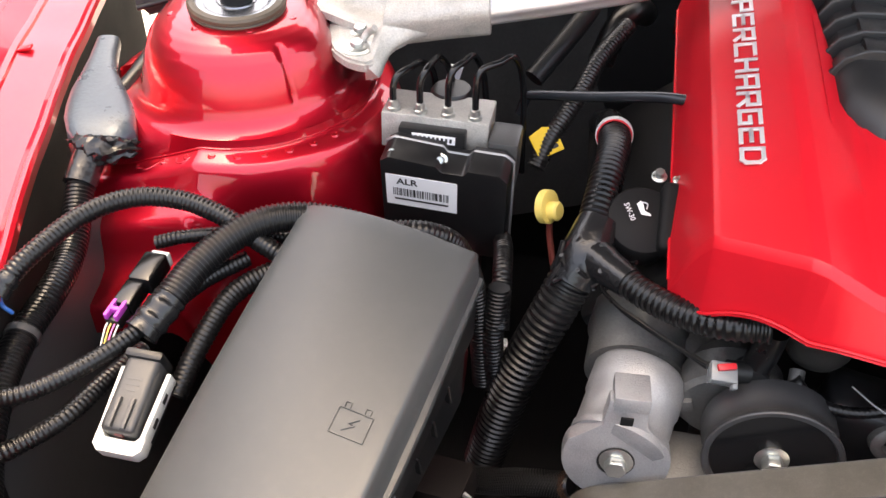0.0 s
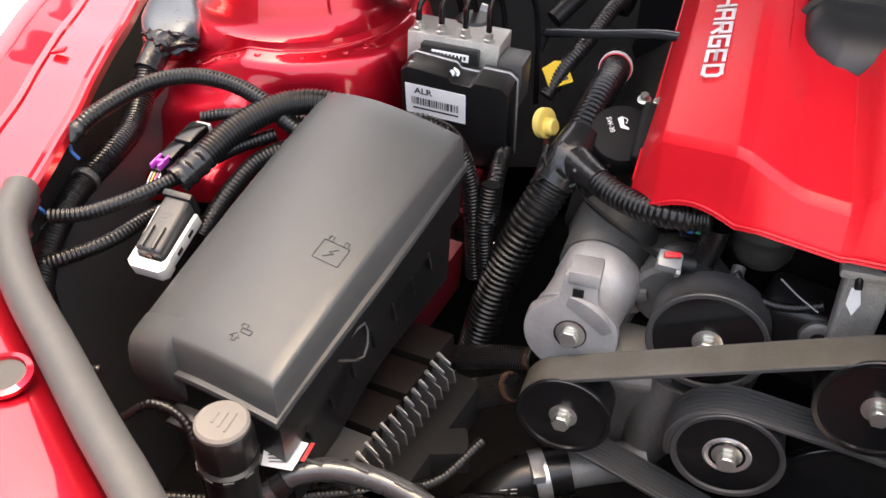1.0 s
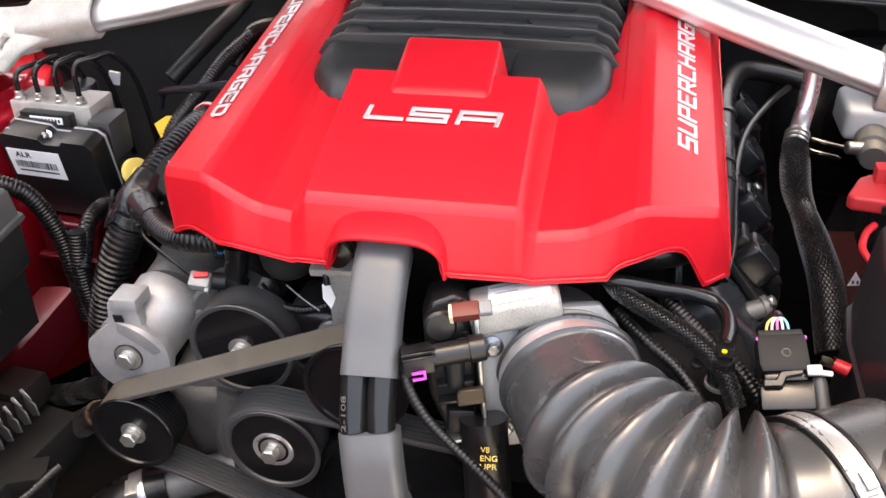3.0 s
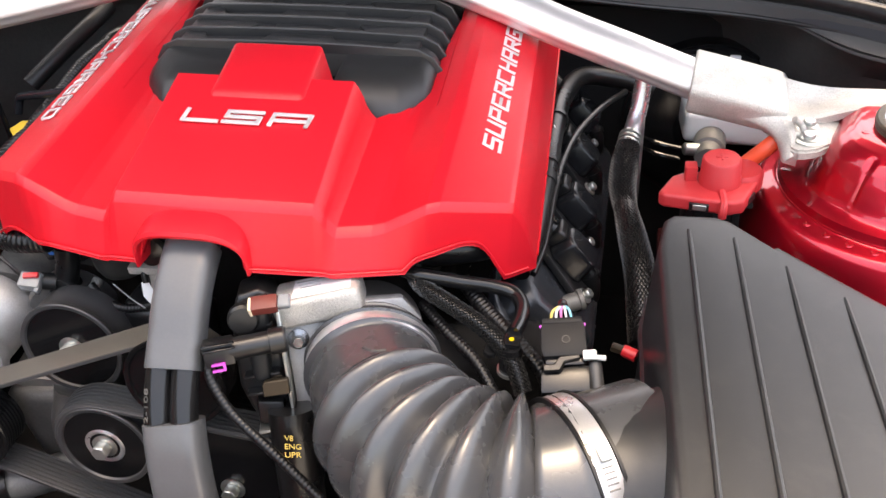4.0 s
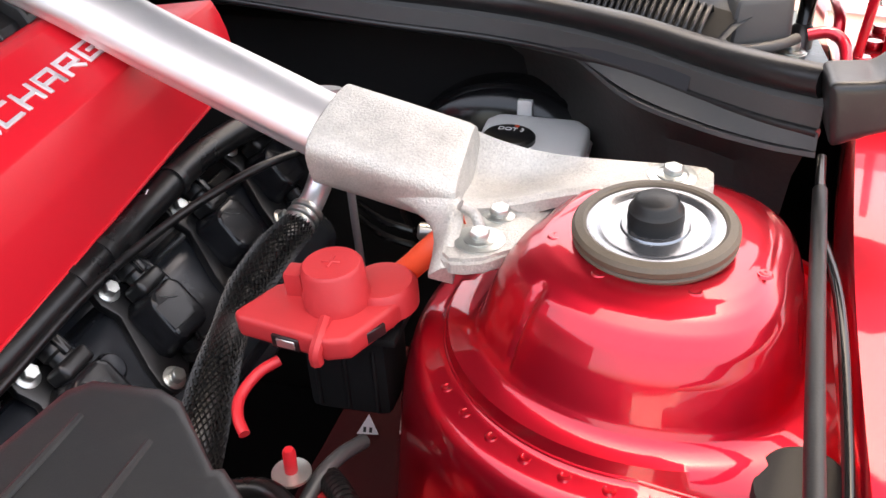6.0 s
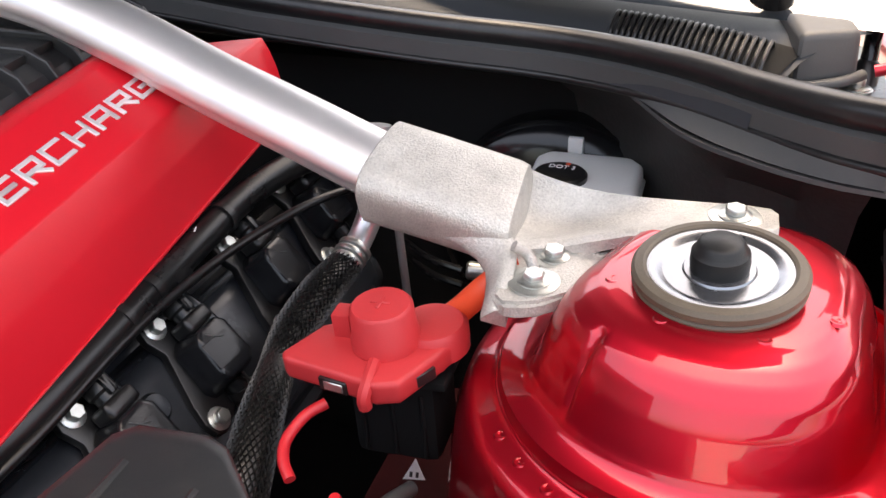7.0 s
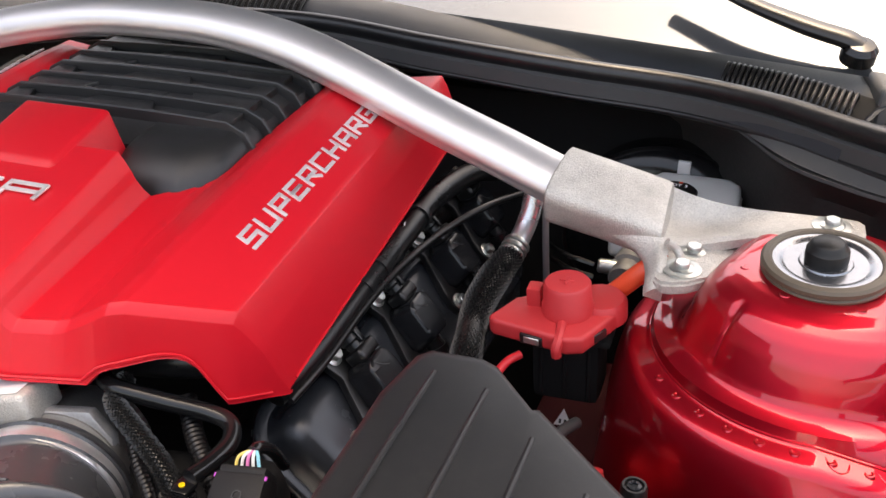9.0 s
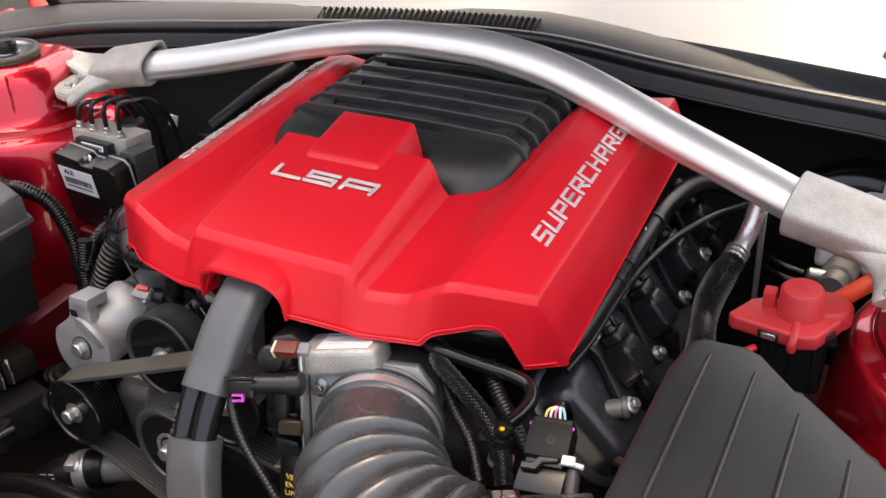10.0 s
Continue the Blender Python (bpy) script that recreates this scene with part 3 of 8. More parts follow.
solo("windscreen", ws, "glass", (0, 0.8, 0.93), "windscreen glass reflecting the pale sky", "windscreen", kind="structure")


def cowl_grille(x0, x1, n):
    line = catmull(SEAL_R, 12)
    t = thing("cowl_grille", ((x0 + x1) / 2, 0.66, 0.91), "black slatted air grille in the cowl panel", "grille", "cowl grilles")
    span = [q for q in line if x0 - 0.006 < q.x < x1 + 0.006]
    # dark sheet laid on the panel paints the shaded gaps between slats
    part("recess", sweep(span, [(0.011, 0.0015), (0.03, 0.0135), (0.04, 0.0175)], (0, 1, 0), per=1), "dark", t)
    for k in range(n):
        x = x0 + (x1 - x0) * k / (n - 1)
        i = min(range(len(line) - 1), key=lambda j: abs(line[j].x - x))
        d = (line[i + 1] - line[i - 1]).normalized()
        o = (V(-d.y, d.x, 0).normalized() + V(0.0, 1.6, 0)).normalized()
        p = line[i].lerp(line[i + 1], min(1.0, max(-1.0, (x - line[i].x) / max(1e-4, line[i + 1].x - line[i].x))))
        part("slat", tube([p + o * u + V(0, 0, w) for u, w in ((0.0105, 0.001), (0.0135, 0.0085), (0.022, 0.0145), (0.034, 0.0205), (0.038, 0.016))], 0.0017, 8, 3), "black", t)
    return t


cowl_grille(0.515, 0.627, 23)
cowl_grille(-0.33, 0.0, 38)

# raised hood overhead
def hood_point(t):
    return V(0, 0.655 - 0.615 * t, 1.0 + 0.95 * t + 0.05 * math.sin(math.pi * t))


def hood_sheet(lift):
    """The rear edge curves forward at both sides, along the foot of the windscreen."""
    bm = bmesh.new()
    rows = []
    for off in (lift, lift + 0.012):
        for k in range(25):
            x = -0.93 + 1.86 * k / 24
            t0 = 0.0 + 0.13 * (abs(x) / 0.635) ** 1.3 / 0.615
            rows.append([hood_point(t) + V(x * (1 - 0.16 * t), 0.85 * off, 0.5 * off - 0.04 * (abs(x) / 0.93) ** 2) for t in np.linspace(t0, 1.12, 9)])
    rings(bm, rows[:25] + rows[:24:-1], close=False)
    bmesh.ops.recalc_face_normals(bm, faces=bm.faces[:])
    return bm


hood = thing("hood", (0, 0.6, 1.03), "raised red hood with black underside liner", "hood", kind="structure")
part("liner", hood_sheet(0.0), "dark", hood, "black felt liner")
part("panel", hood_sheet(0.014), "paint", hood, "red painted outer panel")

# ---- engine cover ----


def zlow(y):
    return 0.778 + 0.165 * (y - 0.08)


# crease lines of the cover, from the centre outwards: x, front y and z, rear y
CREASE = [(0.0, -0.001, 0.8765, 0.153), (0.0885, -0.001, 0.8765, 0.153), (0.0975, 0.003, 0.8535, 0.16), (0.135, 0.0105, 0.8545, 0.19), (0.158, 0.0115, 0.867, 0.468), (0.1795, 0.0125, 0.879, 0.472), (0.2465, 0.06, 0.8545, 0.472), (0.262, 0.085, 0.7805, 0.468)]


def lower_line(x):
    """The straight lower line of the front skirt, without its arches: y and z at x."""
    a = abs(x)
    y = float(np.interp(a, [0, 0.03, 0.0975, 0.158, 0.2, 0.238, 0.262], [-0.02, -0.02, -0.012, 0.0, 0.024, 0.046, 0.085]))
    z = float(np.interp(a, [0, 0.094, 0.0985, 0.158, 0.238, 0.262], [0.826, 0.8205, 0.8185, 0.8205, 0.791, 0.778]))
    return y, z


def bottom(x):
    """The lower edge of the front skirt with its arches: its y and z at x."""
    a = abs(x)
    y, base = lower_line(x)
    z = base
    if x > 0 and 0.158 < a < 0.236:
        u = (a - 0.158) / 0.078
        z = float(np.interp(u, [0, 0.05, 0.1, 0.2, 0.35, 0.52, 0.62, 0.7, 0.77, 0.84, 0.92, 1], [0.8205, 0.8255, 0.8285, 0.8308, 0.8328, 0.8345, 0.834, 0.8315, 0.8265, 0.8175, 0.804, 0.791]))
    if x < 0 and 0.175 < a < 0.245:
        z += 0.012 * math.sin(math.pi * (a - 0.175) / 0.07)
    if -0.062 < x < 0.03:
        u = (x + 0.016) / 0.046
        z = max(z, 0.826 + 0.031 * (1 - abs(u) ** 3.0) ** (1 / 2.2))
    fy, fz = [float(np.interp(a, [c[0] for c in CREASE], [c[i] for c in CREASE])) for i in (1, 2)]
    return fy + (y - fy) * (fz - z) / max(1e-4, fz - base), z


STROKES = {
    "S": [(1, 1), (0, 1), (0, 0.5), (1, 0.5), (1, 0), (0, 0)], "U": [(0, 1), (0, 0), (1, 0), (1, 1)], "P": [(0, 0), (0, 1), (1, 1), (1, 0.45), (0, 0.45)],
    "E": [(1, 1), (0, 1), (0, 0.5), (0.9, 0.5), (0, 0.5), (0, 0), (1, 0)], "R": [(0, 0), (0, 1), (1, 1), (1, 0.45), (0.1, 0.45), (0.5, 0.45), (1, 0)],
    "C": [(1, 1), (0, 1), (0, 0), (1, 0)], "H": [(0, 0), (0, 1), (0, 0.5), (1, 0.5), (1, 1), (1, 0)], "A": [(0, 0), (0, 1), (1, 1), (1, 0), (1, 0.42), (0, 0.42)],
    "G": [(1, 1), (0, 1), (0, 0), (1, 0), (1, 0.5), (0.5, 0.5)], "D": [(0, 0), (0, 1), (0.8, 1), (1, 0.8), (1, 0.2), (0.8, 0), (0, 0)], "L": [(0, 1), (0, 0), (1, 0)],
}


def stroke_letter(ch, m, w, h, thick, depth, slant):
    """A square-cut raised letter made of straight bars."""
    bm = bmesh.new()
    line = [V((thick / 2 + p[0] * (w - thick)) + slant * p[1] * h, thick / 2 + p[1] * (h - thick), 0) for p in STROKES[ch]]
    for a, b in zip(line, line[1:]):
        d = b - a
        if d.length < 1e-6:
            continue
        mid = (a + b) / 2
        ang = math.degrees(math.atan2(d.y, d.x))
        box((d.length + thick, thick, depth), m @ pose(mid.x, mid.y, 0, 0, 0, ang), 0.0003, 1, bm)
    return bm


def crease_z(k, y):
    """Height of crease line k at y."""
    roll = 0.04 * smooth01((y - 0.385) / 0.087)
    if k < 2:
        return 0.8765 + 0.285 * (y + 0.001)
    if k < 4:
        return CREASE[k][2] + 0.165 * (y - CREASE[k][1])
    if k == 4:
        w = smooth01((y - 0.02) / 0.2)
        return (0.867 + 0.14 * (y - 0.0115)) * (1 - w) + (0.879 + 0.123 * (y - 0.0125) - 0.007) * w - roll
    if k == 5:
        return 0.879 + 0.123 * (y - 0.0125) - roll
    if k == 6:
        return 0.8545 + 0.123 * (y - 0.06)
    return zlow(y)


def cover_top(x, v):
    """The point of the cover's top at x, with v from 0 at the front edge to 1 at the rear; creases are sharp."""
    a = abs(x)
    k = max(i for i in range(len(CREASE) - 1) if CREASE[i][0] <= a + 1e-9)
    p, q = CREASE[k], CREASE[k + 1]
    w = min(1.0, (a - p[0]) / (q[0] - p[0]))
    y0, y1 = p[1] + (p[3] - p[1]) * v, q[1] + (q[3] - q[1]) * v
    return V(x, y0 + (y1 - y0) * w, crease_z(k, y0) * (1 - w) + crease_z(k + 1, y1) * w)


CHAMFER = {0.0885: 0.0038, 0.0975: 0.0038, 0.135: 0.006, 0.158: 0.006, 0.1795: 0.006, 0.2465: 0.0062}


def eased(u, a, b, c):
    """A chamfered corner from a past b to c, slightly rounded."""
    return (a * (1 - u) ** 2 + b * (2 * u * (1 - u)) + c * u * u) * 0.45 + a.lerp(c, u) * 0.55


def cover_round(x, v):
    """The same with the lengthwise creases chamfered."""
    a, s = abs(x), (1 if x > 0 else -1)
    for c, w in CHAMFER.items():
        if abs(a - c) < w:
            p = eased((a - c + w) / (2 * w), cover_top(s * (c - w), v), cover_top(s * c, v), cover_top(s * (c + w), v))
            return V(x, p.y, p.z)
    return cover_top(x, v)


def cover_column(x, rows):
    """The points of the cover at x: the lip, the front skirt, the rounded front edge, then the top to the rear."""
    a = abs(x)
    top = [cover_round(x, v) for v in rows]
    by, bz = bottom(x)
    f = cover_round(x, 0.0)
    low = V(x, by, min(bz, f.z - 0.0015))
    size = (f - low).length
    w = min(0.0065, size * 0.45)
    near = f.lerp(low, w / size)
    depth = (cover_round(x, 0.2) - f).length / 0.2
    far = cover_round(x, w / depth)
    edge = [eased(u, near, f, far) for u in (0.0, 0.1, 0.5, 0.9, 1.0)]
    skirt = [low + V(0, 0.003, -0.002), low + V(0, -0.001, -0.001), low, low.lerp(near, 0.5)]
    tail = top[-1] + (V(0, 0.007, -0.036) if a < 0.09 else V(0, 0.006, -0.03) if a > 0.15 else V(0, 0.002, -0.006))
    return skirt + edge + top + [tail]


def engine_cover():
    t = thing("engine_cover", (0, 0.2, 0.80), "bright red moulded plastic engine cover with silver lettering", "engine cover")
    bm = bmesh.new()
    half = set()
    for c, w in CHAMFER.items():
        half |= {round(c + w * k, 5) for k in (-1, -0.8, 0, 0.8, 1)}
    half |= {0.2545, 0.2615}
    for v in np.linspace(0.003, 0.257, 49):
        if all(abs(v - c) > w + 0.0015 for c, w in CHAMFER.items()):
            half.add(round(float(v), 5))
    xs = sorted([-v for v in half] + list(half))
    rows = [0.13, 0.18, 0.24, 0.33, 0.43, 0.54, 0.66, 0.78, 0.84, 0.9, 0.95, 1.0]
    grid = [[bm.verts.new(p) for p in cover_column(x, rows)] for x in xs]
    for a, b in zip(grid, grid[1:]):
        for j in range(len(a) - 1):
            bm.faces.new((a[j], b[j], b[j + 1], a[j + 1]))
    shell = part("cover_shell", bm, "cover_red", t, angle=60)
    wn = shell.modifiers.new("normals", "WEIGHTED_NORMAL")
    wn.keep_sharp, wn.weight = True, 80
    sm = shell.modifiers.new("thickness", "SOLIDIFY")
    sm.thickness, sm.offset = 0.0025, -1
    # walls of the strips beside the plenum
    for s in (-1, 1):
        wall_bm = bmesh.new()
        loops = []
        for k in range(17):
            y = 0.175 + 0.29 * k / 16
            z = crease_z(4, y)
            loops.append([V(s * 0.1585, y, z + 0.0002), V(s * 0.1555, y, z - 0.0025), V(s * 0.154, y, z - 0.012), V(s * 0.153, y, z - 0.045)])
        rings(wall_bm, loops, close=False)
        part("inner_wall", wall_bm, "cover_red", t)
    for s in (-1, 1):
        lip = tube([V(s * 0.2616, y, zlow(y) + 0.0048) for y in np.linspace(0.094, 0.462, 24)], 0.0011, 6, 1)
        part("edge_lip", lip, "cover_red", t)
    lip = tube([V(x, bottom(x)[0] - 0.003, bottom(x)[1] + 0.0042) for x in np.linspace(-0.255, 0.255, 110)], 0.0012, 6, 1)
    part("edge_lip", lip, "cover_red", t)
    # rear nose on the raised centre block
    nb = bmesh.new()
    a = [nb.verts.new(p) for p in (V(-0.052, 0.112, 0.9), V(0.052, 0.112, 0.9), V(0.056, 0.208, 0.872), V(-0.056, 0.208, 0.872))]
    b = [nb.verts.new(p) for p in (V(-0.042, 0.128, 0.9165), V(0.042, 0.128, 0.9165), V(0.044, 0.2, 0.9365), V(-0.044, 0.2, 0.9365))]
    nb.faces.new(b)
    for i in range(4):
        nb.faces.new((a[i], a[(i + 1) % 4], b[(i + 1) % 4], b[i]))
    bmesh.ops.bevel(nb, geom=[e for e in nb.edges if len(e.link_faces) == 2], offset=0.0045, segments=3, profile=0.5, affect="EDGES")
    part("rear_nose", nb, "cover_red", t)
    # hooded arch over the coolant hose
    ar = bmesh.new()
    loops = []
    for y, g, dz in ((0.004, 1.0, 0.006), (-0.016, 1.0, 0.004), (-0.029, 0.99, 0.0), (-0.0305, 0.96, -0.002), (-0.029, 0.93, -0.004), (0.0, 0.92, -0.004)):
        loop = []
        for k in range(25):
            th = math.pi * k / 24
            c, sn = math.cos(th), math.sin(th)
            loop.append(V(-0.016 - 0.050 * g * math.copysign(abs(c) ** 0.62, c), y + 0.006 * (1 - sn), 0.822 + 0.042 * g * abs(sn) ** 0.62 + dz * sn))
        loops.append(loop)
    rings(ar, loops, close=False)
    part("hose_arch", ar, "cover_red", t, angle=45)
    # lettering
    slope = V(0, 1, 0.123).normalized()
    for m, step in ((frame_at(V(0.2235, 0.119, 0.8725), slope, (-0.065, 0, 0.0235)), 0.0234), (frame_at(V(-0.2235, 0.4, 0.909), -slope, (0.065, 0, 0.0235)), 0.0234)):
        for k, ch in enumerate("SUPERCHARGED"):
            part("letter", stroke_letter(ch, m @ pose(k * step, 0, 0), 0.0191, 0.0185, 0.0034, 0.0016, 0.16), "silver", t, "raised silver letter")
    top_dir = V(0, 0.153, 0.0435).normalized()
    for ch, x0, w in (("L", -0.0585, 0.035), ("S", -0.0205, 0.035), ("A", 0.0215, 0.037)):
        part("letter", stroke_letter(ch, frame_at(V(x0, 0.0865, 0.9036 - (0.0006 if x0 > 0 else 0)), (1, 0, -0.006), top_dir), w, 0.0175, 0.0039, 0.0018, 0.1), "silver", t, "raised silver letter")
    return t


engine_cover()

# ---- supercharger plenum lid ----


def lid_top(y):
    return float(np.interp(y, [0.165, 0.2, 0.24, 0.46], [0.884, 0.893, 0.9095, 0.9285]))


def lid_profile(y, lift=0.0):
    """Half-hexagon section of the lid at y."""
    zt = lid_top(y) + lift
    zb = 0.868 + 0.123 * (y - 0.165)
    half = [(0.152 + lift * 0.5, zb - 0.02), (0.1515 + lift * 0.5, zt - 0.029), (0.1395 + lift * 0.35, zt - 0.0085), (0.126, zt - 0.0005), (0.062, zt + 0.0015), (0.02, zt + 0.002)]
    return [V(-x, y, z) for x, z in half] + [V(x, y, z) for x, z in half[::-1]]


def lid_pod(s):
    """A rounded pod at the front of the lid, chamfered towards the outside."""
    bm = bmesh.new()
    low = [(0.046, 0.262), (0.046, 0.178), (0.052, 0.1675), (0.062, 0.165), (0.117, 0.164), (0.1225, 0.167), (0.1445, 0.191), (0.1505, 0.203), (0.1525, 0.262)]
    high = [(0.057, 0.262), (0.057, 0.222), (0.061, 0.217), (0.068, 0.2155), (0.11, 0.215), (0.114, 0.2165), (0.1265, 0.2265), (0.1295, 0.232), (0.13, 0.262)]
    loops = []
    for u, z in ((0.0, 0.858), (0.06, 0.877), (0.18, 0.889), (0.36, 0.898), (0.6, 0.9045), (0.82, 0.9075), (1.0, 0.9085)):
        loops.append([V(s * (a[0] + (b[0] - a[0]) * u), a[1] + (b[1] - a[1]) * u, z + 0.1 * (a[1] + (b[1] - a[1]) * u - 0.215)) for a, b in zip(low, high)])
    rings(bm, loops)
    return bm


def plenum():
    t = thing("plenum_lid", (0, 0.3, 0.86), "ribbed matt black supercharger lid between the cover's arms", "engine part")
    bm = bmesh.new()
    rings(bm, [lid_profile(y) for y in (0.212, 0.23, 0.245, 0.28, 0.33, 0.38, 0.43, 0.466)] + [[V(p.x, 0.474, p.z - 0.03) for p in lid_profile(0.47)]])
    part("lid_body", bm, "lid_black", t, angle=20)
    for s in (-1, 1):
        part("front_pod", lid_pod(s), "lid_black", t, "smooth rounded black pod", angle=32)
    for k in range(8):
        y = 0.243 + 0.0302 * k
        rb = bmesh.new()
        rings(rb, [lid_profile(y + d, h) for d, h in ((-0.0012, -0.002), (0.0, 0.0082), (0.0007, 0.0092), (0.0036, 0.0092), (0.0043, 0.0082), (0.0058, -0.002))])
        part("rib", rb, "lid_black", t, angle=25)
        if k == 7:
            break
        yc, zt = y + 0.0172, lid_top(y + 0.0172)
        floor = frame_at(V(0, yc, zt - 0.0015), (1, 0, 0), (0, 1, 0.085))
        for s in (-1, 1):
            w = 0.07 if k % 2 else 0.094
            lean = 0.016 if k % 2 else -0.012
            part("plateau", prism([(s * 0.1265, -0.0122), (s * w, -0.0122), (s * (w - lean), 0.0122), (s * 0.1265, 0.0122)][:: s], 0.0068, floor, 0.001, 2), "lid_black", t)
        if k % 2 == 0:
            part("plateau", prism([(-0.046, -0.0122), (0.046, -0.0122), (0.032, 0.0122), (-0.032, 0.0122)], 0.0078, floor, 0.001, 2), "lid_black", t)
        else:
            part("step", prism([(-0.03, -0.0122), (0.02, -0.0122), (0.028, 0.0122), (-0.038, 0.0122)], 0.0045, floor, 0.001, 2), "lid_black", t)
    return t


plenum()

# ---- strut brace ----


def strut_brace():
    t = thing("strut_brace", (0, 0.37, 0.95), "satin silver tubular strut brace with cast end brackets", "strut brace")
    pts = [(-0.475, 0.318, 0.893), (-0.44, 0.324, 0.9), (-0.37, 0.334, 0.9125), (-0.29, 0.344, 0.93), (-0.22, 0.353, 0.947), (-0.15, 0.362, 0.96), (-0.08, 0.369, 0.968), (0.0, 0.372, 0.968), (0.06, 0.371, 0.9645), (0.13, 0.366, 0.953), (0.2, 0.358, 0.932), (0.27, 0.346, 0.9085), (0.34, 0.331, 0.889), (0.41, 0.316, 0.8692), (0.44, 0.311, 0.863)]
    bar = bmesh.new()
    loops = []
    for p, tt, n, b in path_frames(catmull(pts, 6), (0, -0.25, 1)):
        loop = []
        for k in range(48):
            a = 2 * math.pi * k / 48
            d = min(abs(a - 6.15), abs(a + 0.13))
            g = 1 - 0.07 * math.exp(-((d / 0.14) ** 2))  # pressed groove along the front
            loop.append(p + n * (math.sin(a) * 0.0185 * g) + b * (math.cos(a) * 0.0255 * g))
        loops.append(loop)
    rings(bar, loops)
    part("tube", bar, "bar", t, angle=60)
    for s in (1, -1):
        f = side(s)
        if s < 0:
            def f(x, y, z):
                return V(-x - 0.036, y + 0.006, z + 0.035)
        # boxy sleeve with a thick open end
        br = bmesh.new()
        loops = []
        for x, cy, cz, hw, hh, e, k in ((0.414, 0.3155, 0.8675, 0.0275, 0.0165, 0.75, 0.1), (0.4055, 0.316, 0.869, 0.0295, 0.018, 0.7, 0.15), (0.404, 0.316, 0.8692, 0.0332, 0.0208, 0.6, 0.15), (0.4055, 0.316, 0.869, 0.0346, 0.022, 0.56, 0.15), (0.44, 0.3145, 0.8625, 0.0343, 0.0217, 0.54, 0.08), (0.475, 0.3125, 0.8555, 0.0343, 0.0213, 0.52, 0.02), (0.493, 0.311, 0.852, 0.0343, 0.0208, 0.5, 0.0), (0.4975, 0.311, 0.851, 0.0334, 0.0198, 0.5, 0.0), (0.499, 0.311, 0.8505, 0.0305, 0.0165, 0.5, 0.0)):
            loop = []
            for i in range(48):
                a = 2 * math.pi * i / 48
                c, sn = math.cos(a), math.sin(a)
                yy, zz = hw * math.copysign(abs(c) ** e, c), hh * math.copysign(abs(sn) ** e, sn)
                loop.append(f(x + k * yy, cy + 0.945 * yy - 0.327 * zz, cz + 0.945 * zz + 0.327 * yy))
            loops.append(loop)
        rings(br, loops, cap=(False, True))
        b = part("bracket", br, "cast_bright", t, "rough cast aluminium bracket", angle=40)
        # strap arm with raised edges, flaring into the sleeve
        arm = bmesh.new()
        loops = []
        for x, y0, y1, zf, zc, zr, h in ((0.488, 0.276, 0.345, 0.846, 0.848, 0.871, 0.02), (0.4985, 0.2815, 0.3448, 0.845, 0.8445, 0.8685, 0.019), (0.506, 0.286, 0.3445, 0.8445, 0.842, 0.866, 0.018), (0.516, 0.2895, 0.344, 0.8445, 0.841, 0.8635, 0.016), (0.53, 0.2935, 0.343, 0.846, 0.842, 0.861, 0.014), (0.548, 0.2965, 0.341, 0.8505, 0.8465, 0.86, 0.011), (0.566, 0.2982, 0.3395, 0.8555, 0.853, 0.8602, 0.0095), (0.584, 0.2988, 0.3386, 0.859, 0.858, 0.861, 0.0085), (0.6, 0.299, 0.3385, 0.861, 0.8605, 0.8615, 0.008), (0.632, 0.301, 0.3395, 0.862, 0.8615, 0.862, 0.008), (0.6435, 0.3035, 0.338, 0.862, 0.8615, 0.862, 0.0078), (0.648, 0.309, 0.3335, 0.8612, 0.861, 0.8612, 0.0065)):
            row = [f(x, y0, zf - h), f(x, y0 - 0.0005, zf - 0.003), f(x, y0 + 0.0035, zf)]
            for k in range(1, 12):
                u = k / 12
                row.append(f(x, y0 + 0.0035 + (y1 - y0 - 0.007) * u, (zf + (zr - zf) * u) * abs(2 * u - 1) ** 2.2 + zc * (1 - abs(2 * u - 1) ** 2.2)))
            row += [f(x, y1 - 0.0035, zr), f(x, y1 + 0.0005, zr - 0.003), f(x, y1, min(zr, zf) - h)]
            loops.append(row)
        rings(arm, loops)
        part("bracket_arm", arm, "cast_bright", b, angle=45)
        foot = bmesh.new()
        out = [(0.478, 0.292), (0.494, 0.262), (0.4965, 0.24), (0.503, 0.234), (0.513, 0.2345), (0.5245, 0.238), (0.5385, 0.2485), (0.5495, 0.2665), (0.5565, 0.29), (0.56, 0.307), (0.56, 0.327), (0.5, 0.335)]
        lo, hi = [], []
        for x, y in out:
            z = 0.8385 - 0.1 * max(0, 0.5 - x) - 0.25 * max(0, 0.25 - y)
            lo.append(foot.verts.new(f(x, y, z - 0.011)))
            hi.append(foot.verts.new(f(x, y, z)))
        foot.faces.new(hi), foot.faces.new(lo[::-1])
        for i in range(len(out)):
            j = (i + 1) % len(out)
            foot.faces.new((lo[i], lo[j], hi[j], hi[i]))
        bmesh.ops.recalc_face_normals(foot, faces=foot.faces[:])
        bmesh.ops.bevel(foot, geom=foot.edges[:], offset=0.0025, segments=2, affect="EDGES", clamp_overlap=True)
        part("bracket_foot", foot, "cast_bright", b)
        # fin that runs out of the sleeve's front and curls down to the toe
        web = bmesh.new()
        front = [(0.44, 0.284, 0.85), (0.455, 0.2825, 0.847), (0.468, 0.279, 0.8445), (0.479, 0.2725, 0.841), (0.4865, 0.265, 0.8365), (0.4895, 0.2565, 0.833), (0.491, 0.2465, 0.829), (0.4915, 0.2365, 0.8255), (0.4925, 0.232, 0.8245)]
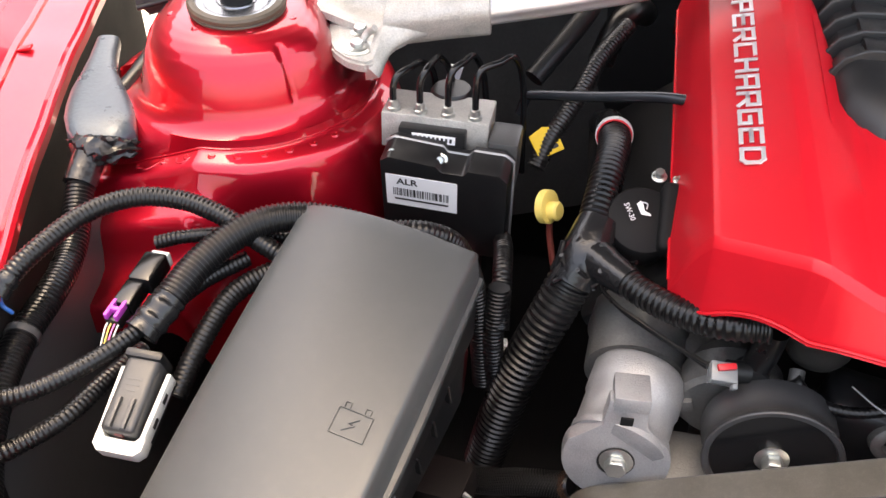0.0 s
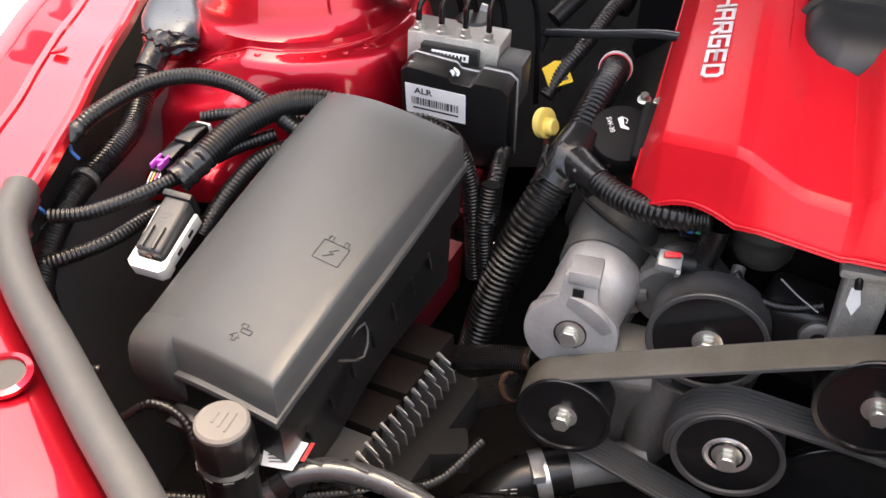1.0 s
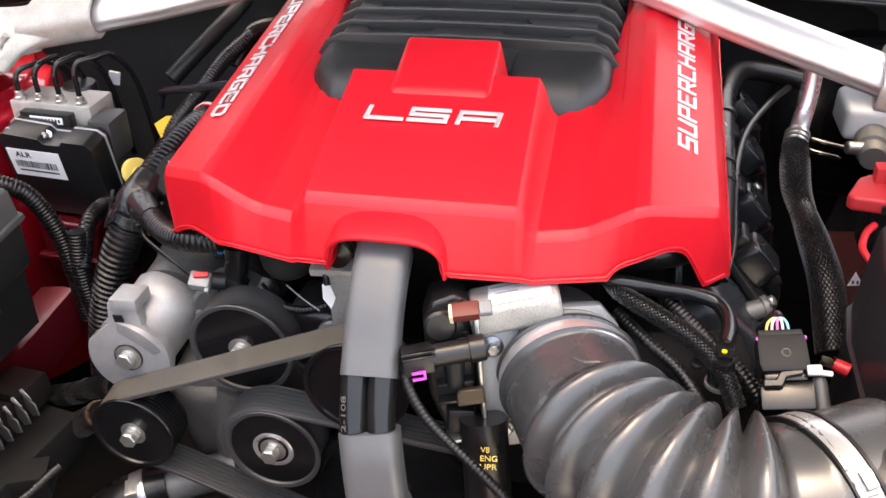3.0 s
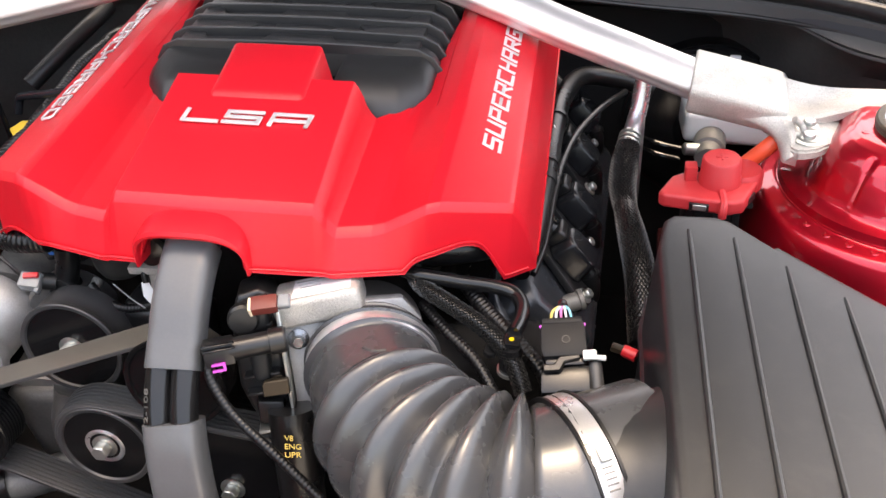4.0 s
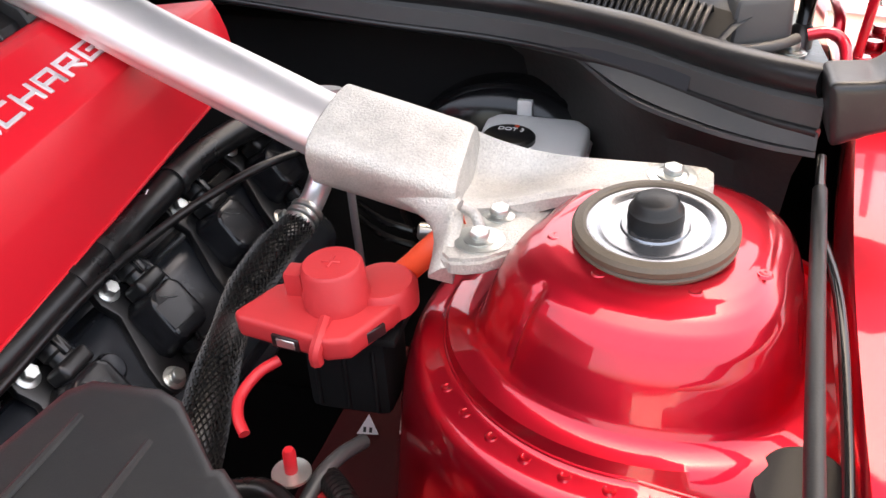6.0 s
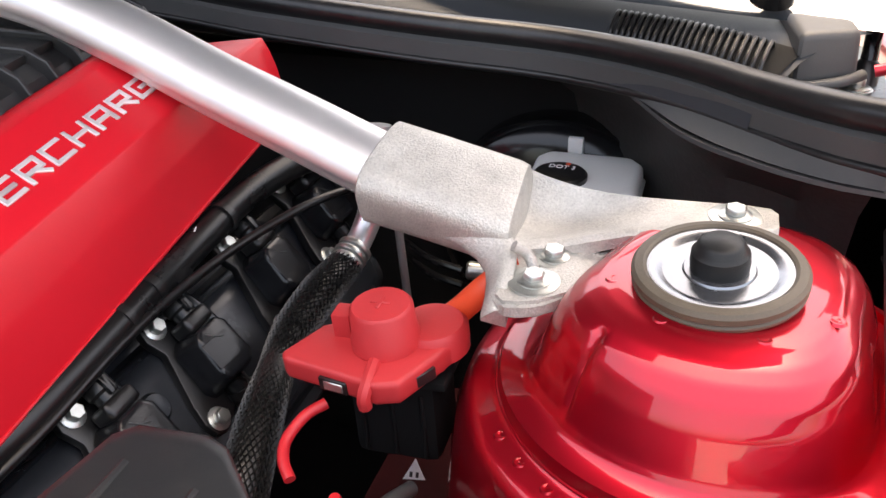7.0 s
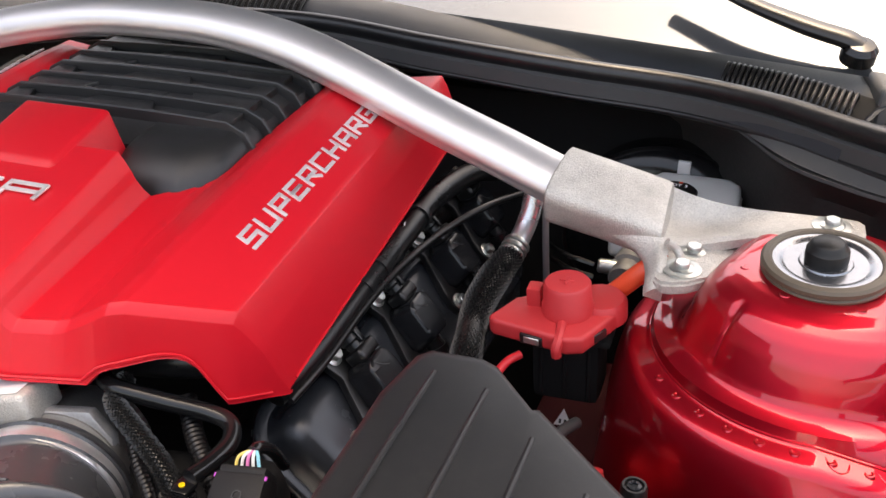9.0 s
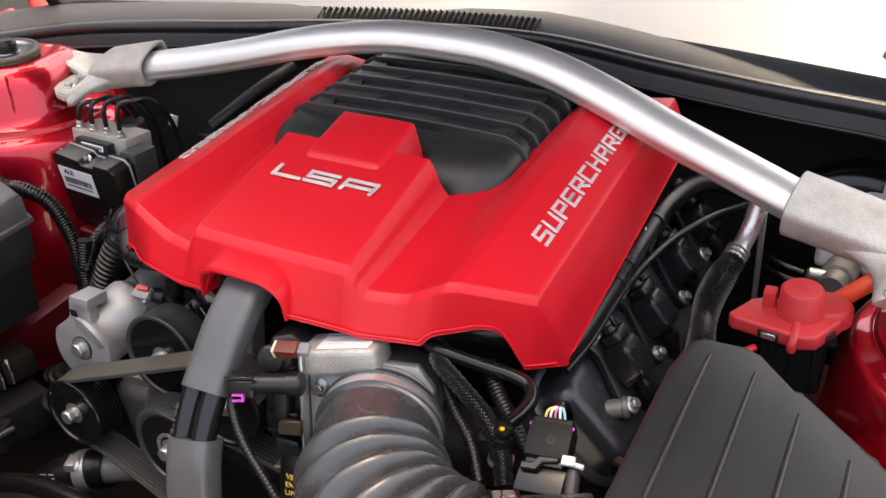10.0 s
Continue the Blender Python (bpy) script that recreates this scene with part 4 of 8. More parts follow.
        ridge = [(0.455, 0.289, 0.866), (0.468, 0.287, 0.8635), (0.48, 0.2845, 0.861), (0.489, 0.281, 0.857), (0.4955, 0.2755, 0.8515), (0.4985, 0.2665, 0.8465), (0.4995, 0.2545, 0.841), (0.4998, 0.243, 0.8345), (0.4998, 0.2345, 0.8285)]
        loops = []
        for i, (p, q) in enumerate(zip(front, ridge)):
            p, q = f(*p), f(*q)
            r = q + (f(0.006, 0.003, -0.002) - f(0, 0, 0))
            k = min(1, i / 5)
            loops.append([p + V(0, 0.006, -0.012 + 0.007 * k), p + V(0, 0.001, -0.005 + 0.002 * k), p + V(0, 0, -0.001), p.lerp(q, 0.3) + V(0, -0.0012, 0), p.lerp(q, 0.7) + V(0, -0.0012, 0.0004), q + V(0, -0.0004, 0), q.lerp(r, 0.45) + V(0, 0, 0.0009), r, r + V(0, 0.001, -0.016 + 0.005 * k)])
        rings(web, loops)
        part("bracket_web", web, "cast_bright", b, angle=50)
        for p in ((0.6235, 0.32, 0.862), (0.5235, 0.288, 0.8378), (0.5175, 0.257, 0.8378)):
            bolt(t, f(*p), (0, -0.05, 1), 0.0066, 0.0152, tall=0.0042)
        part("bracket_rib", tube([f(0.503, 0.268, 0.853), f(0.51, 0.271, 0.847), f(0.514, 0.269, 0.842), f(0.516, 0.266, 0.836)], 0.0034, 10, 5), "cast_bright", b)
    return t


strut_brace()

# ---- fuse and relay box ----


def fuse_box():
    t = thing("fuse_box", (-0.52, -0.06, 0.62), "dark grey grained plastic fuse box with embossed lid symbols", "fuse box")
    TL, TR, F, L = V(-0.549, 0.083, 0.826), V(-0.405, 0.048, 0.828), V(-0.453, -0.217, 0.769), V(-0.598, -0.180, 0.742)

    def at(u, v, drop=0.0, out=0.0):
        left, right = TL.lerp(L, v), TR.lerp(F, v)
        p = left.lerp(right, u)
        p.z += 0.009 * math.sin(math.pi * min(1, max(0, u)) ** 0.8) + 0.004 * math.sin(math.pi * v) - drop
        c = (TL + TR + F + L) / 4
        d = V(p.x - c.x, p.y - c.y, 0).normalized()
        return p + d * out

    def rim(drop, out, inset=0.0, flat=None):
        n = 14
        uv = [(k / n, 0) for k in range(n)] + [(1, k / n) for k in range(n)] + [(1 - k / n, 1) for k in range(n)] + [(0, 1 - k / n) for k in range(n)]
        pts = []
        for u, v in uv:
            u2, v2 = inset + u * (1 - 2 * inset), inset * 0.6 + v * (1 - 1.2 * inset)
            p = at(u2, v2, drop, out)
            if flat is not None:
                lo = TL.lerp(TR, u2).lerp(L.lerp(F, u2), v2)
                p.z = lo.z * 0.55 + 0.79 * 0.45 - flat
            pts.append(p)
        return pts

    bm = bmesh.new()
    n = 14
    grid = [[bm.verts.new(at(0.018 + 0.964 * i / n, 0.012 + 0.976 * j / n)) for i in range(n + 1)] for j in range(n + 1)]
    for j in range(n):
        for i in range(n):
            bm.faces.new((grid[j][i], grid[j][i + 1], grid[j + 1][i + 1], grid[j + 1][i]))
    edge = [grid[0][i] for i in range(n)] + [grid[j][n] for j in range(n)] + [grid[n][n - i] for i in range(n)] + [grid[n - j][0] for j in range(n)]
    prev = edge
    for drop, out, inset in ((0.0008, 0.0, 0.008), (0.0035, 0.0005, 0.0), (0.024, 0.002, 0.0), (0.03, 0.0025, 0.0), (0.031, 0.0065, 0.0), (0.035, 0.0075, 0.0), (0.037, 0.0065, 0.0), (0.037, 0.002, 0.0)):
        ring = [bm.verts.new(p) for p in rim(drop, out, inset)]
        for i in range(len(ring)):
            j = (i + 1) % len(ring)
            bm.faces.new((prev[i], prev[j], ring[j], ring[i]))
        prev = ring
    lid = part("lid", bm, "box_grey", t, angle=42)
    body = bmesh.new()
    rings(body, [rim(0.034, 0.001), rim(0.06, 0.0), rim(0.085, -0.002), rim(0.09, -0.010), rim(0.155, -0.014)], cap=(False, True))
    part("box_body", body, "black", t, angle=42)
    # embossed battery symbol
    def ink_line(name, pts, r=0.0008, parent=lid):
        part(name, tube([at(u, v, -0.0004) for u, v in pts], r, 6, 1), "box_grey", parent)
    def mark(name, pts, cu, cv, k, r):
        ink_line(name, [(cu + (u - 0.5) * k, cv + (v - 0.5) * k * 0.5) for u, v in pts], r)

    mark("battery_symbol", [(0, 0.2), (1, 0.2), (1, 1), (0, 1), (0, 0.2)], 0.815, 0.585, 0.165, 0.0006)
    for u in (0.12, 0.72):
        mark("battery_symbol", [(u, 0.2), (u, 0.0), (u + 0.16, 0.0), (u + 0.16, 0.2)], 0.815, 0.585, 0.165, 0.0006)
    mark("battery_symbol", [(0.68, 0.38), (0.42, 0.6), (0.62, 0.6), (0.3, 0.84)], 0.815, 0.585, 0.165, 0.0006)
    mark("lock_symbol", [(0.3, 0.35), (0.95, 0.35), (0.95, 0.6), (0.3, 0.6), (0.3, 0.35)], 0.68, 0.905, 0.1, 0.0006)
    mark("lock_symbol", [(0.15, 0.33), (0.2, 0.12), (0.5, 0.12), (0.55, 0.33)], 0.68, 0.905, 0.1, 0.0006)
    mark("lock_symbol", [(0.1, 1.2), (0.1, 1.0), (-0.1, 1.0), (0.2, 0.75), (0.5, 1.0), (0.34, 1.0), (0.34, 1.2), (0.1, 1.2)], 0.68, 0.905, 0.1, 0.0006)
    # side ledge, front latch and ribs below the rim
    part("side_ledge", box((0.012, 0.016, 0.007), frame_at(V(-0.604, -0.166, 0.717), (0.35, -1, 0.1), (1, 0.35, 0.1)), 0.002), "box_grey", t)
    sh = bmesh.new()
    loops = []
    for v, drop in ((0.9, 0.004), (0.95, -0.0012), (1.0, -0.0012), (1.022, 0.0005), (1.034, 0.005), (1.043, 0.015), (1.045, 0.028), (1.03, 0.05), (0.99, 0.08)):
        row = [at(0.03, v - 0.05, drop + 0.03), at(-0.004, v - 0.022, drop + 0.006), at(0.006, v - 0.006, drop + 0.001)]
        row += [at(u, v - 0.006 * (u > 0.28), drop) for u in (0.02, 0.08, 0.14, 0.2, 0.26, 0.305)]
        loops.append(row + [at(0.322, v - 0.014, drop + 0.003), at(0.34, v - 0.04, drop + 0.014), at(0.35, min(v - 0.06, 0.95), drop + 0.03)])
    rings(sh, loops, close=False)
    part("corner_shoulder", sh, "box_grey", t, angle=45)
    latch = part("latch", box((0.03, 0.012, 0.02), frame_at(V(-0.533, -0.214, 0.688), (1, -0.2, 0.15), (0.2, 1, 0)), 0.002), "black", t)
    part("latch_tongue", box((0.018, 0.008, 0.006), frame_at(V(-0.537, -0.223, 0.701), (1, -0.2, 0.15), (0.2, 1, 0)), 0.001), "black", latch)
    for k in range(7):
        v = 0.2 + 0.11 * k
        p = at(1, v, 0.075, 0.004)
        part("side_rib", box((0.002, 0.006, 0.024), frame_at(p - V(0.0055, 0, 0.028), (0.25, 1, 0.2), (-1, 0.2, 0)), 0.001, 1), "black", t)
    tri = bmesh.new()
    p = at(1, 0.66, 0.05, 0.006)
    tube([p + V(-0.012, -0.016, -0.012), p + V(0.006, 0.002, -0.02), p + V(0.0, 0.02, -0.002), p + V(-0.012, -0.016, -0.012)], 0.0018, 8, 3, bm=tri)
    part("mounting_eye", tri, "black", t)
    return t


fuse_box()

# ---- brake modulator ----


def modulator():
    t = thing("brake_modulator", (-0.46, 0.22, 0.70), "black brake modulator with silver valve block and white label", "brake modulator")
    up = frame_at(V(-0.4605, 0.195, 0.703), (1, -0.035, -0.035), (0.0, -0.15, 1.0))
    out = [(-0.058, 0.0), (0.056, 0.0), (0.058, 0.004), (0.058, 0.099), (0.05, 0.106), (0.022, 0.106), (0.018, 0.1), (-0.002, 0.1), (-0.006, 0.106), (-0.05, 0.109), (-0.058, 0.103)]
    part("housing", prism(out, 0.036, up @ pose(0, 0, -0.036), 0.003, 2), "black", t)
    part("housing_rim", prism([(x * 1.03, y * 1.01 + 0.0) for x, y in out], 0.003, up @ pose(0.0, 0, -0.03), 0.001, 1), "cast", t, "bright metal mounting rim")
    part("label", box((0.066, 0.037, 0.0006), up @ pose(-0.02, 0.071, 0.0), 0.0002, 1), "label", t, "white paper barcode label")
    writing("writing", "ALR", up @ pose(-0.043, 0.079, 0.0007), 0.02, 0.0072, "ink", t, 0.0002, 0.02)
    rnd = random.Random(4)
    x = -0.046
    while x < 0.006:
        w = rnd.choice((0.0006, 0.0009, 0.0015))
        part("barcode_bar", box((w, 0.009, 0.0003), up @ pose(x, 0.0695, 0.0006), 0.0), "ink", t)
        x += w + rnd.choice((0.0006, 0.0009, 0.0013))
    part("print_line", box((0.05, 0.002, 0.0002), up @ pose(-0.02, 0.0605, 0.0006), 0.0), "ink", t)
    return t


mod = modulator()
vb = frame_at(V(-0.476, 0.252, 0.79), (1, 0.0, -0.03), (0, 1, -0.03))
part("valve_block", box((0.1, 0.048, 0.036), vb, 0.002), "cast_bright", mod, "machined aluminium valve block")
part("front_plate", box((0.062, 0.012, 0.03), vb @ pose(0.0, -0.031, 0.0), 0.002), "black", mod)
part("front_sticker", box((0.04, 0.0008, 0.008), vb @ pose(0.002, -0.0376, 0.0185), 0.0002, 1), "label", mod, "worn white sticker")
for k in range(9):
    part("print_bar", box((0.0022, 0.0005, 0.004), vb @ pose(-0.014 + 0.004 * k, -0.0382, 0.0205), 0.0), "ink", mod)
part("side_connector", box((0.028, 0.04, 0.05), frame_at(V(-0.412, 0.235, 0.765), (1, 0, -0.04), (0, 1, 0)), 0.004), "soft_grey", mod, "dark grey plug connector")
for x, z in ((-0.506, 0.808), (-0.462, 0.805)):
    bolt(mod, (x, 0.196, z), (0, -0.9, 0.5), 0.004)
for k, x in enumerate((-0.515, -0.49, -0.464, -0.439)):
    z = 0.826 - 0.0008 * k
    part("fitting", revolve([(0.0065, 0), (0.0065, 0.005), (0.005, 0.006), (0.0045, 0.011), (0.003, 0.012), (0, 0.012)], Matrix.Translation((x, 0.237, z)), 16), "zinc", mod)
    h = (0.035, 0.042, 0.047, 0.05)[k]
    dx = (0.02, 0.012, 0.018, 0.03)[k]
    part("brake_line", tube([(x, 0.237, z + 0.008), (x + 0.0005, 0.238, z + h * 0.7), (x + 0.004, 0.243, z + h * 0.95), (x + dx * 0.6, 0.255, z + h), (x + dx, 0.275, z + h - 0.004), (x + dx + 0.006, 0.3, z + 0.0), (x + dx + 0.008, 0.31, z - 0.1)], 0.0032, 10, 8), "gloss_black", mod, "black coated steel brake line")
part("black_cap", revolve([(0.02, 0), (0.02, 0.025), (0.018, 0.028), (0, 0.028)], Matrix.Translation((-0.47, 0.285, 0.80)), 24), "black", mod)

# ---- air filter box ----


def air_box():
    t = thing("air_filter_box", (0.46, -0.07, 0.66), "charcoal plastic air filter box lid with raised ribs", "air filter box")

    def z(x, y):
        return 0.846 - 0.10 * max(0.0, x - 0.40) - 0.02 * max(0, 0.05 - y)

    out = [(0.360, 0.03), (0.367, 0.074), (0.375, 0.083), (0.408, 0.086), (0.42, 0.082), (0.452, 0.05), (0.456, 0.052), (0.55, -0.025), (0.566, -0.042), (0.57, -0.06), (0.572, -0.3), (0.36, -0.3)]
    cx, cy = 0.46, -0.08
    bm = bmesh.new()
    loops = []
    for g, d in ((0.0, 0.0), (0.5, 0.0), (0.93, 0.0), (0.97, 0.0008), (0.99, 0.003), (1.0, 0.007), (1.012, 0.03), (1.025, 0.06), (1.03, 0.09), (1.06, 0.092), (1.06, 0.1), (1.03, 0.101), (1.03, 0.2)):
        if g == 0.0:
            continue
        loops.append([V(cx + (x - cx) * g, cy + (y - cy) * g, z(cx + (x - cx) * min(g, 1), cy + (y - cy) * min(g, 1)) - d) for x, y in out])
    rings(bm, loops, cap=(True, False))
    part("lid", bm, "air_grey", t, angle=40)
    for x, y in ((0.386, 0.057), (0.422, 0.052), (0.459, 0.022), (0.497, -0.008), (0.533, -0.036)):
        pts = [V(x, y, z(x, y) - 0.0012)] + [V(x - 0.004 * k / 6, y + (-0.29 - y) * k / 6, z(x, y + (-0.29 - y) * k / 6) + 0.0004) for k in range(1, 7)]
        part("rib", tube(pts, 0.0022, 8, 4), "air_grey", t)
    # outlet towards the duct
    part("outlet", revolve([(0.0, 0.0), (0.0615, 0.0), (0.0615, 0.025), (0.065, 0.04), (0.072, 0.052), (0.08, 0.07)], along(V(0.305, -0.146, 0.752), V(0.42, -0.14, 0.752)), 40), "air_grey", t)
    part("lower_case", box((0.2, 0.36, 0.22), pose(0.465, -0.11, 0.52), 0.01, 2), "black", t)
    # fixing lug behind the lid
    lug = part("fixing_lug", revolve([(0.0, 0.0), (0.0098, 0.0), (0.0092, 0.019), (0.0082, 0.0215), (0.0065, 0.0215), (0.006, 0.019), (0.0, 0.019)], pose(0.514, 0.0915, 0.738), 28), "black", t)
    part("lug_web", box((0.022, 0.05, 0.008), frame_at(V(0.507, 0.068, 0.738), (1, 0.25, 0), (-0.25, 1, 0)), 0.002), "black", lug)
    part("lug_screw", revolve([(0.0, 0.0), (0.0052, 0.0), (0.0048, 0.002), (0.0024, 0.0025), (0.0024, 0.0008), (0.0, 0.0008)], pose(0.514, 0.0915, 0.757), 20), "valve_grey", lug, "dark star-drive screw")
    return t


air_box()

# ---- intake duct ----


def intake():
    t = thing("intake_duct", (0.2, -0.11, 0.70), "black rubber bellows intake duct with a steel band clamp", "intake duct")
    line = resample(catmull([(0.131, -0.02, 0.7465), (0.137, -0.042, 0.746), (0.148, -0.068, 0.746), (0.168, -0.1, 0.748), (0.198, -0.132, 0.75), (0.235, -0.152, 0.751), (0.272, -0.157, 0.752), (0.305, -0.147, 0.752), (0.36, -0.117, 0.752)], 12), 0.002)
    bm = bmesh.new()
    loops = []
    n = len(line)
    for i, (p, tt, nn, bb) in enumerate(path_frames(line, (0, 0, 1))):
        s = i / (n - 1)
        if s < 0.085:
            r = 0.0542 + 0.0042 * (math.exp(-((s - 0.024) / 0.007) ** 2) + math.exp(-((s - 0.07) / 0.006) ** 2))
        elif s < 0.22:
            r = 0.0542 + 0.0016 * (s - 0.085) / 0.135
        elif s < 0.70:
            w = 0.5 - 0.5 * math.cos(2 * math.pi * (s - 0.22) / 0.08)
            r = 0.0475 + 0.007 * (s - 0.22) / 0.48 + 0.0165 * w**0.62
        else:
            r = 0.061 + 0.0025 * min(1.0, (s - 0.70) / 0.06) + 0.0035 * math.exp(-((s - 0.785) / 0.012) ** 2)
        loops.append([p + nn * (math.sin(2 * math.pi * k / 44) * r) + bb * (math.cos(2 * math.pi * k / 44) * r) for k in range(44)])
    rings(bm, loops)
    part("bellows", bm, "duct", t, angle=70)
    part("arrow_moulding", tube([(0.139, -0.074, 0.8005), (0.148, -0.078, 0.801), (0.158, -0.077, 0.802)], 0.0016, 8, 4), "duct", t)
    m = along(V(0.306, -0.1465, 0.752), V(0.336, -0.1295, 0.752))
    clamp = part("clamp", revolve([(0.0642, -0.008), (0.0665, -0.008), (0.0668, -0.006), (0.0668, 0.006), (0.0665, 0.008), (0.0642, 0.008)], m, 56), "steel", t, "steel band clamp")
    for off in (-0.0095, 0.0095):
        part("clamp_edge", revolve([(0.064, off - 0.001), (0.0678, off - 0.001), (0.0678, off + 0.001), (0.064, off + 0.001)], m, 48), "rubber", clamp)
    sl = along(V(0.306, -0.1465, 0.752), V(0.336, -0.1295, 0.752))
    for k in range(5):
        an = 0.55 + 0.055 * k
        part("clamp_slot", box((0.0012, 0.008, 0.0006), sl @ Matrix.Rotation(an, 4, "Z") @ pose(0, 0.0668, 0, -90), 0.0002, 1), "engine_grey", clamp)
    part("clamp_screw", box((0.012, 0.009, 0.006), sl @ Matrix.Rotation(0.42, 4, "Z") @ pose(0, 0.0665, 0, -90), 0.0015), "zinc", clamp)
    part("rear_clamp", revolve([(0.052, -0.0065), (0.0562, -0.0065), (0.0566, -0.0055), (0.0566, 0.0055), (0.0562, 0.0065), (0.052, 0.0065)], along(V(0.1352, -0.0365, 0.746), V(0.1412, -0.059, 0.746)), 64), "steel", t, "steel band clamp")
    return t


intake()

# ---- mass air sensor plug ----
ms = thing("air_sensor_plug", (0.293, -0.03, 0.76), "black air sensor plug with coloured wires and white clip", "sensor plug")
mm = frame_at(V(0.2915, -0.0265, 0.7775), (1, 0.08, 0.12), (-0.1, 0.87, 0.47))  # x across, y towards the wires, z up
part("plug_body", prism([(-0.0165, -0.014), (0.0165, -0.014), (0.018, -0.008), (0.0175, 0.015), (-0.0175, 0.015), (-0.018, -0.008)], 0.02, mm, 0.0025, 2), "plug_black", ms)
part("plug_lip", box((0.032, 0.006, 0.018), mm @ pose(0.0, 0.0165, 0.001), 0.002), "plug_black", ms)
part("plug_neck", box((0.03, 0.007, 0.016), mm @ pose(0.0, -0.017, 0.001), 0.002), "gloss_black", ms)
part("sensor_base", prism([(-0.02, -0.026), (0.018, -0.026), (0.019, -0.004), (-0.019, -0.006)], 0.019, mm @ pose(0.0, -0.016, -0.003), 0.0025, 2), "gloss_black", ms)
part("plug_clip", prism([(-0.019, -0.003), (-0.006, -0.003), (-0.002, 0.004), (0.01, 0.006), (0.01, 0.01), (-0.006, 0.009), (-0.01, 0.003), (-0.019, 0.003)], 0.004, mm @ pose(0.002, -0.023, 0.0165), 0.001, 1), "black", ms)
part("round_mark", revolve([(0.0026, 0.0), (0.0034, 0.0), (0.0034, 0.0007), (0.0026, 0.0007)], mm @ pose(0.002, 0.0, 0.0199), 18), "black", ms)
part("sensor_stem", revolve([(0.0055, -0.02), (0.0055, 0.016), (0.0045, 0.019), (0, 0.0195)], along(mm @ V(0.0235, -0.036, 0.008), mm @ V(0.0225, 0.0, 0.0165)), 16), "soft_grey", ms)
part("white_clip", box((0.0105, 0.008, 0.0045), mm @ pose(0.0195, -0.0145, 0.018), 0.0015), "white", ms)
part("white_pin", revolve([(0.0, 0.0), (0.0022, 0.0), (0.0022, 0.009), (0.0, 0.0095)], along(mm @ V(0.0225, -0.016, 0.019), mm @ V(0.04, -0.018, 0.018)), 12), "white", ms)
for k, c in enumerate(("yellow", "white", "wire_pink", "white", "wire_blue")):
    x = -0.009 + 0.0042 * k
    part("wire", tube([mm @ V(x, 0.019, 0.012), mm @ V(x * 0.8, 0.026, 0.0155), mm @ V(x * 0.3 + 0.001, 0.031, 0.0135), mm @ V(0.001, 0.038, 0.004)], 0.0011, 6, 5), c, ms)
part("wire_tape", tube([mm @ V(0.001, 0.03, 0.0135), mm @ V(0.001, 0.035, 0.009), mm @ V(0.001, 0.04, -0.008), mm @ V(-0.004, 0.042, -0.04)], 0.0042, 10, 5), "tape", ms)
for x in (-0.0172, 0.0172):
    part("lock_dot", box((0.002, 0.003, 0.002), mm @ pose(x, 0.012, 0.0175), 0.0005, 1), "purple", ms, "magenta lock corner")
gx = thing("ground_lug", (0.345, 0.0, 0.745), "brass and red crimped lug on a short wire", "lug")
part("lug", box((0.01, 0.008, 0.005), frame_at(V(0.336, 0.012, 0.748), (1, -0.3, -0.1), (0.3, 1, 0)), 0.0012), "pewter", gx)
part("crimp", revolve([(0.0, 0.0), (0.005, 0.0), (0.0055, 0.003), (0.0055, 0.012), (0.0, 0.013)], along(V(0.341, 0.01, 0.751), V(0.36, 0.002, 0.748)), 14), "cable_red", gx, "red insulated crimp")

# ---- throttle body ----


